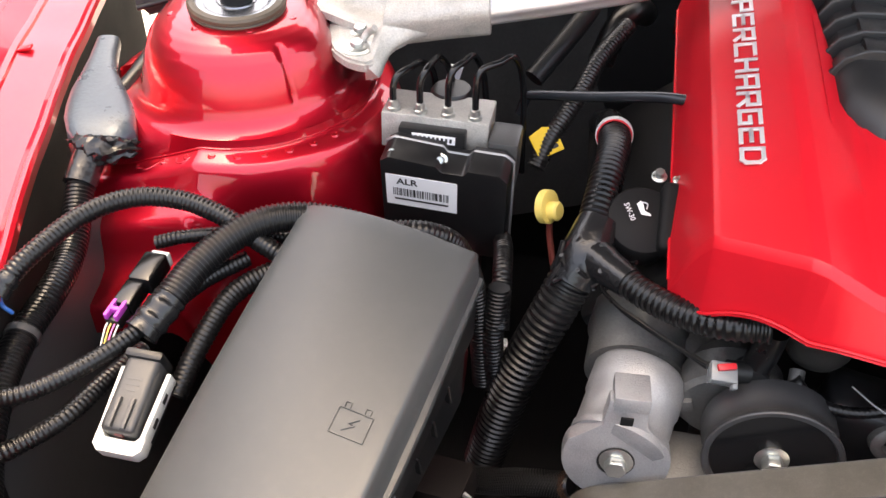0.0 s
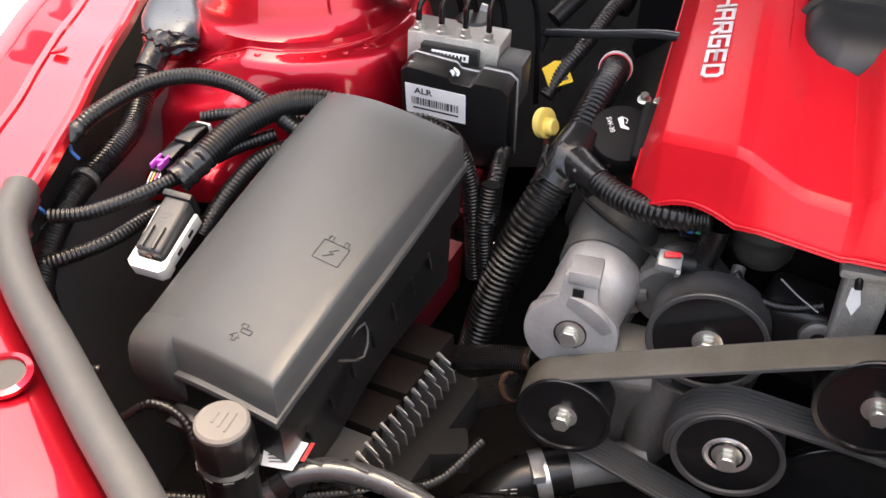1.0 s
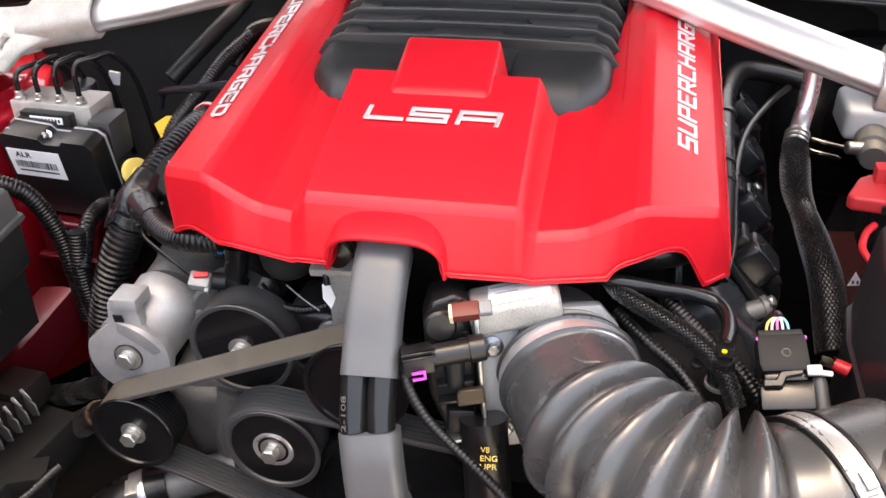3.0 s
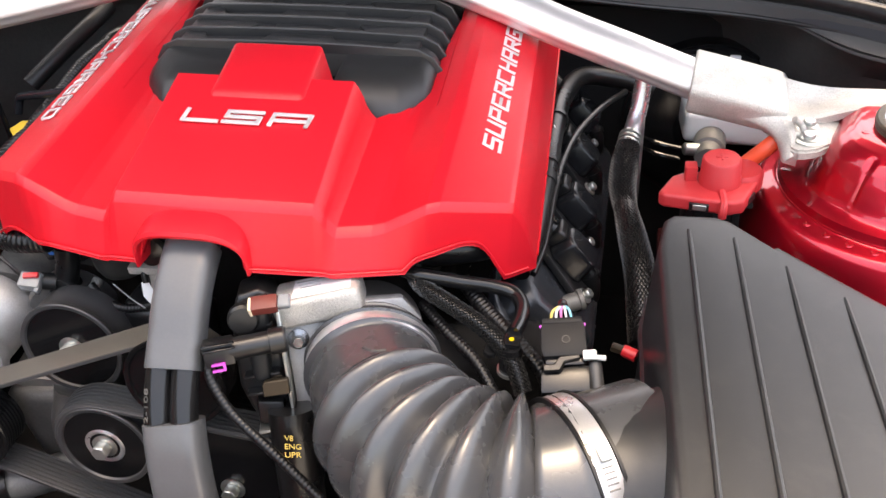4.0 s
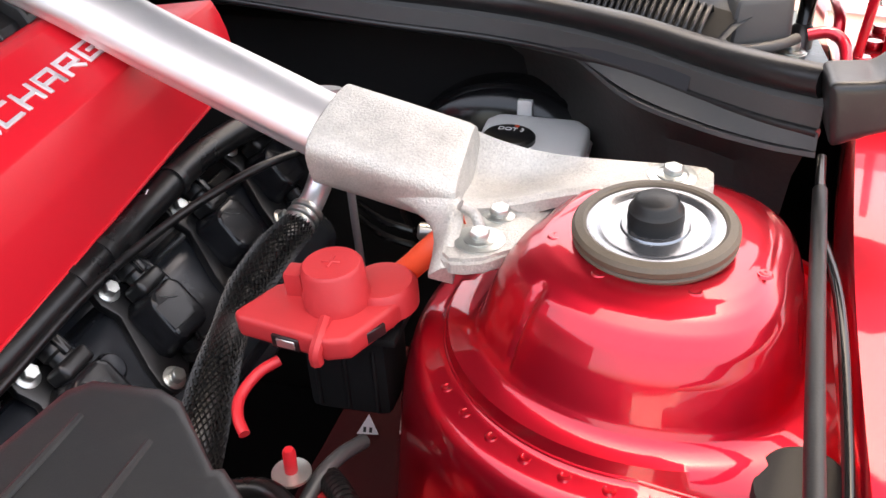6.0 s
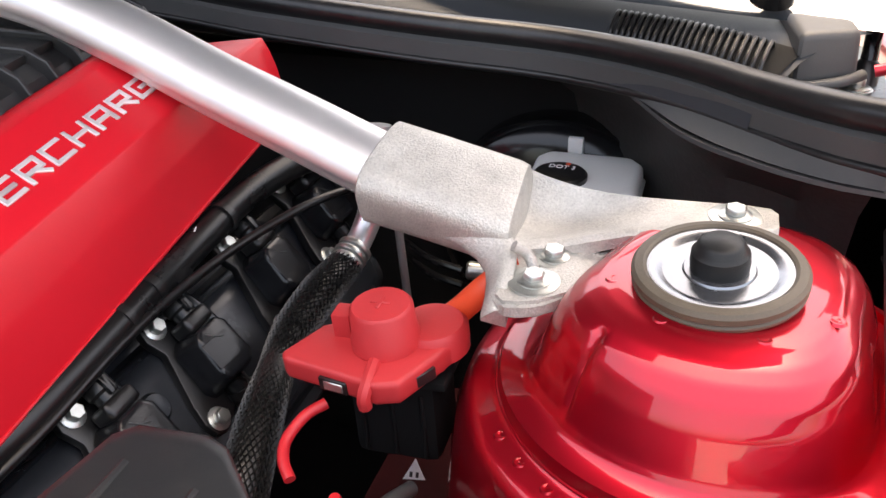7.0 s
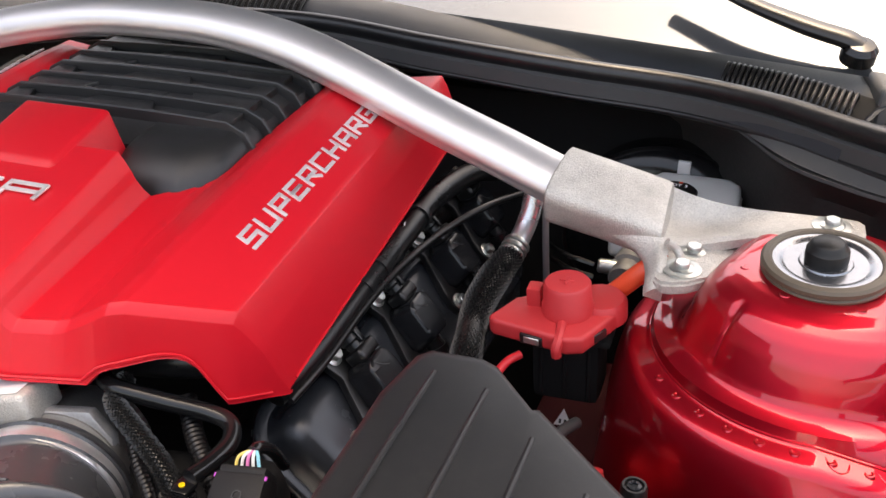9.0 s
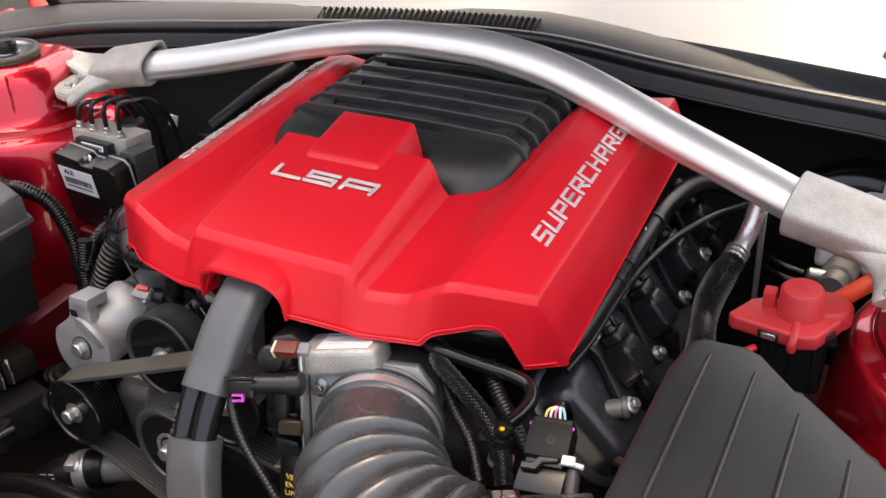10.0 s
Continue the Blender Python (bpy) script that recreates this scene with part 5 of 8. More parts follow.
def throttle():
    t = thing("throttle_body", (0.12, 0.01, 0.70), "cast aluminium throttle body with black motor housing and connector", "throttle body")
    face = frame_at(V(0.133, -0.025, 0.748), (0.95, 0.3, 0.04), (-0.05, 0.26, 0.96))  # x across, y up the face, z towards the front
    part("casting", revolve([(0.048, -0.06), (0.048, -0.012), (0.05, -0.01), (0.05, 0.0), (0.046, 0.002), (0.046, 0.03)], face, 48), "engine_grey", t)
    part("flange", prism([(-0.066, -0.068), (0.03, -0.068), (0.044, -0.05), (0.044, 0.03), (0.03, 0.05), (-0.06, 0.056), (-0.07, 0.046), (-0.07, -0.06)], 0.012, face @ pose(0, 0, -0.014), 0.003), "cast", t)
    hm = frame_at(V(0.09, -0.014, 0.784), (0.97, 0.2, 0.2), (-0.2, 0.97, -0.12))
    part("motor_housing", box((0.074, 0.04, 0.026), hm, 0.006, 3), "cast_bright", t, "bright cast motor housing")
    lab = part("label", box((0.05, 0.03, 0.0006), hm @ pose(0.006, -0.001, 0.0262), 0.0002, 1), "label", t, "white paper label")
    for k in range(4):
        part("print_line", box((0.026 - 0.004 * k, 0.0009, 0.0003), hm @ pose(-0.004, 0.009 - 0.005 * k, 0.0268), 0.0), "milky" if k % 2 else "cast", lab)
    cover = part("plastic_cover", prism([(-0.108, -0.03), (-0.1, -0.05), (-0.076, -0.052), (-0.074, 0.066), (-0.086, 0.074), (-0.104, 0.07), (-0.112, 0.05), (-0.114, -0.01)], 0.042, face @ pose(0, 0, -0.044), 0.004, 3), "black", t)
    part("cover_edge", prism([(-0.074, -0.05), (-0.0705, -0.05), (-0.0705, 0.062), (-0.074, 0.062)], 0.05, face @ pose(0, 0, -0.036), 0.001, 1), "zinc", t, "bright metal edge plate")
    part("cover_foot", prism([(-0.104, -0.052), (-0.072, -0.052), (-0.072, -0.049), (-0.104, -0.049)], 0.036, face @ pose(0, 0, -0.026), 0.001, 1), "zinc", t)
    part("cover_step", prism([(-0.108, 0.036), (-0.078, 0.04), (-0.078, 0.07), (-0.1, 0.068), (-0.109, 0.056)], 0.016, face @ pose(0, 0, -0.006), 0.004, 3, inset=0.003), "black", cover)
    part("cover_step", prism([(-0.1, -0.004), (-0.086, -0.006), (-0.082, 0.03), (-0.09, 0.038), (-0.102, 0.034)], 0.018, face @ pose(0, 0, -0.004), 0.005, 3, inset=0.002), "soft_black", cover)
    part("cover_step", prism([(-0.104, -0.044), (-0.078, -0.046), (-0.078, -0.024), (-0.102, -0.02)], 0.014, face @ pose(0, 0, -0.006), 0.003, 2, inset=0.002), "black", cover)
    part("cover_step", revolve([(0.0, 0.0), (0.013, 0.0), (0.013, 0.007), (0.011, 0.0095), (0.0, 0.0105)], face @ pose(-0.1, 0.054, 0.004), 28), "black", cover)
    for y in (-0.014, 0.002, 0.046):
        part("cover_rib", box((0.03, 0.0026, 0.012), face @ pose(-0.093, y, -0.002), 0.001, 1), "black", cover)
    cn = frame_at(V(0.0325, -0.066, 0.777), (0.9, 0.35, 0.06), (-0.1, 0.3, 0.95))
    con = part("connector", box((0.024, 0.02, 0.018), cn @ pose(-0.014, 0.006, -0.002), 0.0025), "black", t)
    part("connector_barrel", revolve([(0.0, -0.02), (0.0092, -0.02), (0.0092, 0.012), (0.0108, 0.0125), (0.0108, 0.024), (0.009, 0.026), (0, 0.026)], cn @ pose(0.014, 0.006, 0.007, 0, 90, 0), 28), "black", con)
    for y in (0.0155, 0.0115):
        part("connector_rib", box((0.026, 0.0016, 0.004), cn @ pose(-0.013, y, 0.0165), 0.0006, 1), "gloss_black", con)
    for y in (-0.0005, -0.0055):
        part("connector_lock", box((0.009, 0.0016, 0.004), cn @ pose(-0.016, y, 0.0165), 0.0006), "purple", con, "magenta connector lock")
    part("connector_lock", box((0.0022, 0.0066, 0.004), cn @ pose(-0.0108, -0.003, 0.0166), 0.0006), "purple", con, "magenta connector lock")
    bc = frame_at(V(0.0545, -0.05, 0.812), (0.96, 0.22, 0.1), (-0.22, 0.9, 0.35))
    clip = part("clip", box((0.021, 0.013, 0.009), bc, 0.0012), "brown", t, "reddish brown clip")
    part("clip_tip", box((0.003, 0.0125, 0.01), bc @ pose(-0.0112, -0.0005, -0.0008), 0.0008, 1), "cream", clip, "cream clip tip")
    part("clip_catch", box((0.01, 0.012, 0.006), bc @ pose(0.0155, 0.001, 0.001), 0.001, 1), "clear", clip, "clear plastic catch")
    part("clip", prism([(-0.011, -0.007), (0.011, -0.007), (0.011, 0.007), (-0.008, 0.007), (-0.011, 0.004)], 0.006, face @ pose(-0.0825, -0.006, 0.014), 0.001, 1), "pewter", t, "dark bronze clip")
    for x, y in ((-0.06, 0.026), (-0.056, -0.048)):
        bolt(t, face @ V(x, y, 0.0), face.to_3x3() @ V(0, 0, 1), 0.0054, 0.009, "plate_zinc")
    hose = part("breather_hose", tube([(0.07, -0.066, 0.72), (0.0725, -0.074, 0.7), (0.076, -0.083, 0.66), (0.078, -0.088, 0.58)], 0.0195, 28, 6), "rubber", t, "black breather hose with yellowish print")
    for k, word in enumerate(("V8", "ENG", "UPR")):
        writing("print", word, frame_at(V(0.0725, -0.0955 - 0.002 * k, 0.712 - 0.0075 * k), (1, 0.12, 0), (0, 0.2, 1)), 0.0135 if k else 0.007, 0.0052, "yellow", hose, 0.0004)
    return t


throttle()
conduit("sensor_lead", [(0.012, -0.077, 0.782), (0.016, -0.089, 0.766), (0.035, -0.102, 0.744), (0.07, -0.115, 0.718), (0.11, -0.128, 0.685)], 0.0042, "corrugated black sensor lead", sides=12, category="cable")

# ---- sleeved coolant hoses ----
ch = thing("coolant_hose", (-0.01, -0.08, 0.75), "pair of coolant hoses bound in flat grey sleeves", "hose")


def flat_sleeve(line, half, thick, up):
    """A sleeve pulled flat over two hoses: broad front and back, narrow folded sides, thin open ends."""
    bm = bmesh.new()
    loops = []
    frames = path_frames(catmull(line, 10), up)
    rows = [(frames[0], 0.93), (frames[0], 0.97)] + [(q, 1.0) for q in frames] + [(frames[-1], 0.97), (frames[-1], 0.93)]
    for i, ((p, tt, n, b), g) in enumerate(rows):
        loop = []
        for k in range(44):
            a = 2 * math.pi * k / 44
            c, sn = math.cos(a), math.sin(a)
            w = half * g * math.copysign(abs(c) ** 0.42, c)
            h = thick * g * math.copysign(abs(sn) ** 0.62, sn) * (1 + 0.012 * math.sin(0.35 * i + 2 * c))
            loop.append(p + b * w + n * h)
        loops.append(loop)
    rings(bm, loops)
    return bm


TOP = [(-0.0185, -0.008, 0.8365), (-0.0185, -0.028, 0.824), (-0.018, -0.05, 0.806), (-0.0165, -0.07, 0.786), (-0.0155, -0.086, 0.7695)]
part("upper_sleeve", flat_sleeve(TOP, 0.0225, 0.0145, (0, -0.7, 0.7)), "sleeve", ch, "satin grey heat-shrink sleeve", angle=45)
LOW = [(-0.011, -0.1115, 0.7385), (-0.006, -0.126, 0.712), (0.0, -0.138, 0.67), (0.005, -0.142, 0.60), (0.006, -0.14, 0.50)]
part("lower_sleeve", flat_sleeve(LOW, 0.0235, 0.0155, (0, -0.8, 0.5)), "sleeve", ch, "satin grey heat-shrink sleeve", angle=45)
for dx in (-0.0108, 0.0108):
    part("hose", tube([(-0.017 + dx * 0.9, -0.06, 0.796), (-0.016 + dx, -0.085, 0.772), (-0.0135 + dx, -0.1055, 0.749), (-0.0105 + dx, -0.1185, 0.729), (-0.005 + dx * 0.9, -0.131, 0.695)], 0.0113, 24, 8), "gloss_black", ch, "smooth black hose")
    part("inlet_hose", tube([(-0.02 + dx * 1.1, 0.06, 0.85), (-0.019 + dx, 0.02, 0.848), (-0.0185 + dx, -0.002, 0.84), (-0.0185 + dx, -0.03, 0.822)], 0.0112, 18, 6), "rubber", ch)
writing("print", "2-108", frame_at(V(-0.026, -0.1235, 0.7455), (-0.1, 0.61, 0.79), (-0.888, 0.3, -0.345)), 0.027, 0.0046, "block_cast", ch, 0.0004)

# ---- drive pulleys, tensioner and belts ----


def pulley(name, c, r, depth, label, hub="zinc", grooves=7, face=0.6, group="drive pulleys"):
    """A grooved wheel whose face looks to the front."""
    m = along(Vector(c) + V(0, depth, 0.0), Vector(c) + V(0, -1, 0.06) * 1.0)
    t = thing(name, c, label, "pulley", group)
    prof = [(r * 0.3, 0.0), (r, 0.0)]
    for k in range(grooves):
        z0 = depth * (0.06 + 0.8 * k / max(1, grooves))
        dz = depth * 0.8 / max(1, grooves)
        prof += [(r, z0), (r, z0 + dz * 0.4), (r - 0.0022, z0 + dz * 0.55), (r - 0.0022, z0 + dz * 0.85), (r, z0 + dz)]
    prof += [(r + 0.0008, depth * 0.9), (r + 0.0012, depth - 0.001), (r + 0.0004, depth), (r * 0.93, depth - 0.0005), (r * 0.9, depth - 0.003), (r * 0.3, depth - 0.011)]
    part("drum", revolve(prof, m, 72), "gloss_black" if grooves > 1 else "drum", t, "worn pulley drum")
    part("face", revolve([(r * 0.915, depth - 0.0025), (r * 0.86, depth - 0.0035), (r * 0.8, depth - 0.0065), (r * face, depth - 0.0095), (r * 0.5, depth - 0.0085), (r * 0.45, depth - 0.006), (r * 0.42, depth - 0.0035), (r * 0.3, depth - 0.003), (0, depth - 0.003)], m, 64), "gloss_black", t, "black pressed pulley face")
    if hub == "bearing":
        part("bearing_shield", revolve([(r * 0.46, depth - 0.008), (r * 0.46, depth - 0.003), (r * 0.4, depth - 0.0015), (r * 0.3, depth - 0.003), (0, depth - 0.003)], m, 40), "steel", t, "bright bearing shield")
    bolt(t, m @ V(0, 0, depth - 0.003), (0, -1, 0.06), 0.0085, 0.0, "zinc", tall=0.011)
    return t


pulley("idler_pulley", (-0.277, -0.047, 0.617), 0.041, 0.034, "black ribbed idler pulley with a zinc hexagon bolt")
pulley("idler_pulley", (-0.136, -0.042, 0.615), 0.046, 0.034, "black smooth idler pulley with a bright bearing", "bearing", 1)
pulley("drive_pulley", (-0.172, 0.002, 0.696), 0.05, 0.036, "large dark smooth-faced drive pulley behind the belt", "zinc", 1)
pulley("drive_pulley", (-0.044, -0.046, 0.712), 0.046, 0.034, "black supercharger pulley partly behind the sleeved hoses", "zinc", 7)
pulley("crank_pulley", (-0.02, -0.03, 0.56), 0.085, 0.04, "dark crankshaft pulley low in the bay", "zinc", 7)


def belt_loop(name, pts, width, label, mat="belt", ribs=0, flip=1):
    """A flat belt whose line lies in x and z; its width runs back from y."""
    line = [Vector(p) for p in pts]

    def strip(prof):
        bm = bmesh.new()
        loops = []
        for i, p in enumerate(line):
            tt = (line[min(i + 1, len(line) - 1)] - line[max(i - 1, 0)]).normalized()
            n = V(-tt.z, 0, tt.x).normalized() * flip
            loops.append([p + V(0, u, 0.06 * u) + n * h for u, h in prof])
        rings(bm, loops)
        return bm

    t = thing(name, pts[0], label, "drive belt", "drive belts")
    part("band", strip([(0.0008, 0.0), (0.0008, 0.004), (width - 0.0008, 0.004), (width - 0.0008, 0.0)]), mat, t, angle=50)
    for u in (0.0, width - 0.0012):  # frayed edge cords
        part("edge_cord", strip([(u, 0.0004), (u, 0.0037), (u + 0.0012, 0.0044), (u + 0.0012, 0.0)]), "belt_rib", t, "dark edge cord")
    w = width / max(1, ribs)
    for k in range(ribs):
        a = w * k
        part("belt_rib", strip([(a + w * 0.1, 0.0035), (a + w * 0.34, 0.0064), (a + w * 0.66, 0.0064), (a + w * 0.9, 0.0035)]), mat, t, angle=50)
    return t


def arc(cx, cz, r, a0, a1, y, n=14):
    return [(cx + r * math.cos(radians(a0 + (a1 - a0) * k / n)), y, cz + r * math.sin(radians(a0 + (a1 - a0) * k / n))) for k in range(n + 1)]


belt_loop("drive_belt", (arc(-0.277, 0.617, 0.0425, 215, 112, -0.043) + arc(-0.044, 0.712, 0.0478, 112, 20, -0.043))[::-1], 0.03, "worn brown-black drive belt running flat over the pulleys", "belt", 0)
belt_loop("ribbed_belt", (arc(-0.136, 0.615, 0.047, 200, 84, -0.038) + [(-0.05, -0.038, 0.652), (0.0, -0.038, 0.645), (0.04, -0.038, 0.64)])[::-1], 0.031, "ribbed black drive belt round the lower idler", "belt_rib", 7, -1)
belt_loop("ribbed_belt", [(-0.29, -0.043, 0.577), (-0.25, -0.043, 0.566), (-0.2, -0.043, 0.545), (-0.13, -0.043, 0.515), (-0.06, -0.043, 0.485)], 0.031, "ribbed black drive belt running down to the crankshaft", "belt_rib", 7)


def tensioner():
    t = thing("belt_tensioner", (-0.285, 0.02, 0.66), "grey cast aluminium belt tensioner with a square drive hole", "belt tensioner")
    a, b = V(-0.286, 0.002, 0.683), V(-0.27, 0.07, 0.703)
    m = along(b, a)
    d = (b - a).length
    part("spring_housing", revolve([(0.0, 0), (0.034, 0.0), (0.038, 0.006), (0.038, 0.03), (0.0365, 0.032), (0.0365, d - 0.012), (0.038, d - 0.01), (0.038, d - 0.004), (0.03, d)], m, 44), "cast", t)
    f = frame_at(V(-0.2855, 0.0, 0.682), (1, 0.05, 0), (0, 0.12, 1))
    out = []
    for k in range(27):
        th = radians(155 + (385 - 155) * k / 26)
        out.append((0.0415 * math.cos(th), 0.0415 * math.sin(th)))
    out += [(0.02, 0.036), (0.017, 0.06), (-0.011, 0.06), (-0.014, 0.036)]
    part("arm_plate", prism(out, 0.014, f @ pose(0, 0, -0.006), 0.0022, 2), "cast", t)
    part("drive_block", box((0.027, 0.03, 0.013), frame_at(V(-0.2805, 0.012, 0.733), (1, 0.05, 0), (0, 1, -0.1)), 0.002), "cast", t)
    part("square_hole", box((0.0095, 0.002, 0.009), frame_at(V(-0.2825, -0.0085, 0.727), (1, 0.05, 0), (0, 1, 0.1)), 0.0005, 1), "dark", t, "square drive recess")
    part("hole_ring", revolve([(0.0145, 0.008), (0.0145, 0.0088), (0.011, 0.0088), (0.011, 0.0081)], f, 30), "black", t)
    bolt(t, f @ V(0, 0, 0.008), (0, -1, 0.08), 0.009, 0.0, "zinc", tall=0.008)
    part("inner_arm", box((0.05, 0.02, 0.03), frame_at(V(-0.285, 0.012, 0.635), (1, 0, 0.1), (0, 1, 0)), 0.006, 2), "cast", t)
    return t


tensioner()

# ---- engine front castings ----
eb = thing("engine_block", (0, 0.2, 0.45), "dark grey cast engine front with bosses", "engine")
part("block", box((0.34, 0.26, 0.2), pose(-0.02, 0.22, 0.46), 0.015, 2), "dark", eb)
part("water_pump", revolve([(0.05, 0), (0.05, 0.04), (0.045, 0.05), (0, 0.05)], along(V(-0.17, 0.09, 0.63), V(-0.165, 0.0, 0.62)), 28), "block_cast", eb)
part("pump_housing", revolve([(0.0, 0), (0.03, 0.0), (0.036, 0.012), (0.04, 0.016), (0.04, 0.03), (0.044, 0.032), (0.044, 0.044), (0.04, 0.048), (0, 0.048)], along(V(-0.198, 0.096, 0.704), V(-0.2, 0.03, 0.694)), 36), "block_cast", eb, "grey cast pump housing")
part("pump_flange", box((0.022, 0.012, 0.012), frame_at(V(-0.237, 0.05, 0.69), (1, 0, 0.3), (0, 1, 0)), 0.003), "block_cast", eb)
part("cast_housing", revolve([(0.0, 0), (0.036, 0.0), (0.0425, 0.008), (0.0435, 0.03), (0.041, 0.036), (0.041, 0.07), (0.03, 0.074), (0, 0.074)], along(V(-0.272, 0.15, 0.7), V(-0.276, 0.07, 0.686)), 40), "block_cast", eb, "grey cast housing behind the tensioner")
part("cast_shoulder", box((0.085, 0.06, 0.055), frame_at(V(-0.25, 0.135, 0.655), (1, -0.1, -0.12), (0.05, 1, 0.1)), 0.016, 3), "block_cast", eb)
part("cast_upright", box((0.05, 0.05, 0.12), frame_at(V(-0.278, 0.185, 0.62), (1, -0.1, -0.1), (0.05, 1, 0.1)), 0.014, 3), "block_cast", eb)
part("cast_rib", tube([(-0.232, 0.075, 0.70), (-0.238, 0.07, 0.675), (-0.246, 0.06, 0.65)], 0.006, 10, 5), "block_cast", eb)
bolt(eb, (-0.241, 0.066, 0.668), (0, -1, 0.3), 0.006)
part("front_casting", box((0.085, 0.05, 0.085), frame_at(V(-0.1, 0.062, 0.645), (1, -0.1, -0.15), (0, 1, 0.1)), 0.014, 3), "black", eb)
part("casting_boss", revolve([(0.0, 0), (0.015, 0.0), (0.015, 0.012), (0.012, 0.014), (0.007, 0.014), (0.007, 0.004), (0.0, 0.004)], along(V(-0.088, 0.036, 0.708), V(-0.086, 0.0, 0.715)), 26), "block_cast", eb)
part("lower_casting", box((0.08, 0.05, 0.11), frame_at(V(-0.215, 0.035, 0.53), (1, 0, 0.1), (0, 1, 0.1)), 0.014, 3), "block_cast", eb)

part("pump_bracket", box((0.07, 0.05, 0.09), frame_at(V(-0.225, 0.05, 0.565), (1, 0, 0), (0, 1, 0.2)), 0.012, 2), "engine_grey", eb)
part("pump_web", tube([(-0.205, 0.02, 0.54), (-0.2, 0.012, 0.59), (-0.19, 0.02, 0.635)], 0.024, 16, 5), "block_cast", eb)
sn = thing("supercharger_snout", (-0.07, 0.03, 0.7), "pale cast bracket with a black plug under the engine cover", "bracket")
part("upright", prism([(-0.016, -0.07), (0.014, -0.07), (0.018, 0.02), (0.03, 0.05), (0.03, 0.07), (-0.022, 0.07), (-0.02, 0.03)], 0.022, frame_at(V(-0.066, 0.042, 0.775), (1, 0, 0), (0, 0.1, 1)), 0.004, 3), "cast_bright", sn)
part("ledge", box((0.05, 0.03, 0.008), frame_at(V(-0.068, 0.02, 0.794), (1, 0, 0.05), (0, 1, 0.1)), 0.002), "cast_bright", sn)
pg = along(V(-0.064, 0.024, 0.815), V(-0.063, 0.0, 0.821))
part("plug", revolve([(0.0, 0.0), (0.0125, 0.0), (0.0125, 0.008), (0.01, 0.01), (0.01, 0.02), (0.0115, 0.021), (0.0115, 0.027), (0.0, 0.028)], pg, 26), "gloss_black", sn, "round black plug")
part("plug_ring", revolve([(0.0102, 0.012), (0.0112, 0.012), (0.0112, 0.0145), (0.0102, 0.0145)], pg, 24), "valve_grey", sn)
vcn = thing("vacuum_canister", (-0.144, 0.08, 0.74), "rounded dark grey canister hanging under the engine cover", "canister")
part("canister", revolve([(0.0, -0.006), (0.012, -0.005), (0.021, 0.001), (0.0255, 0.01), (0.027, 0.022), (0.027, 0.028), (0.0282, 0.03), (0.0282, 0.034), (0.027, 0.036), (0.027, 0.075), (0.0, 0.075)], pose(-0.144, 0.078, 0.742), 44), "canister", vcn)
part("stub", tube([(-0.159, 0.055, 0.744), (-0.161, 0.044, 0.737), (-0.165, 0.036, 0.73)], 0.0058, 14, 4), "block_cast", vcn, "grey pipe stub")
bs = thing("bypass_actuator", (-0.19, 0.06, 0.72), "black elbow sensor beside the drive pulley", "actuator")
part("elbow", tube([(-0.184, 0.056, 0.78), (-0.186, 0.054, 0.762), (-0.19, 0.052, 0.745), (-0.192, 0.052, 0.728)], 0.0112, 20, 6), "rubber", bs)
part("pot", revolve([(0.0, 0.0), (0.0135, 0.0), (0.0135, 0.016), (0.012, 0.018), (0.0, 0.0175)], along(V(-0.192, 0.058, 0.736), V(-0.1925, 0.036, 0.738)), 30), "soft_black", bs)
part("socket", revolve([(0.0, 0.0), (0.0085, 0.0), (0.0085, 0.016), (0.0, 0.016)], along(V(-0.196, 0.046, 0.744), V(-0.21, 0.043, 0.746)), 22), "soft_black", bs)
solo("paper_flag", prism([(0.0, -0.013), (0.0055, -0.003), (0.003, 0.012), (-0.0035, 0.012), (-0.0055, -0.002)], 0.0005, frame_at(V(-0.0775, 0.004, 0.773), (1, 0.2, 0.1), (-0.1, 0.1, 1)), 0.0, 1), "label", (-0.0775, 0.004, 0.773), "small white paper flag hanging from a wire", "tag")
cable("flag_wire", [(-0.079, 0.02, 0.80), (-0.079, 0.008, 0.795), (-0.0775, 0.004, 0.785)], 0.003, "short black wire holding a paper flag", "rubber")
cc = thing("clear_connector", (-0.233, 0.07, 0.71), "clear and red connector on twisted black wires", "connector")
cf = frame_at(V(-0.2175, 0.038, 0.744), (1, 0.1, -0.12), (0, 0.9, 0.45))
part("shell", box((0.02, 0.016, 0.013), cf, 0.002), "clear", cc)
part("red_insert", box((0.014, 0.005, 0.004), cf @ pose(0.001, 0.003, 0.0125, 0, 0, 12), 0.001), "cable_red", cc, "red locking insert")
part("latch_bar", box((0.004, 0.019, 0.008), cf @ pose(0.0085, -0.002, 0.003), 0.001), "clear", cc)
for k in range(2):
    part("wire", tube([(-0.227, 0.04, 0.749 + 0.003 * k), (-0.25, 0.055, 0.752), (-0.28, 0.072, 0.756 + 0.002 * k), (-0.298, 0.085, 0.76), (-0.31, 0.105, 0.76), (-0.297, 0.12, 0.772), (-0.286, 0.11, 0.785)], 0.0018, 8, 6), "rubber", cc)
for p, c in (((-0.205, 0.062, 0.765), "blue"), ((-0.198, 0.062, 0.7655), "green"), ((-0.201, 0.066, 0.771), "blue")):
    solo("small_clip", box((0.0065, 0.006, 0.005), Matrix.Translation(p), 0.002), c, p, "small %s plastic clip under the cover" % c, "clip", "blue clips")
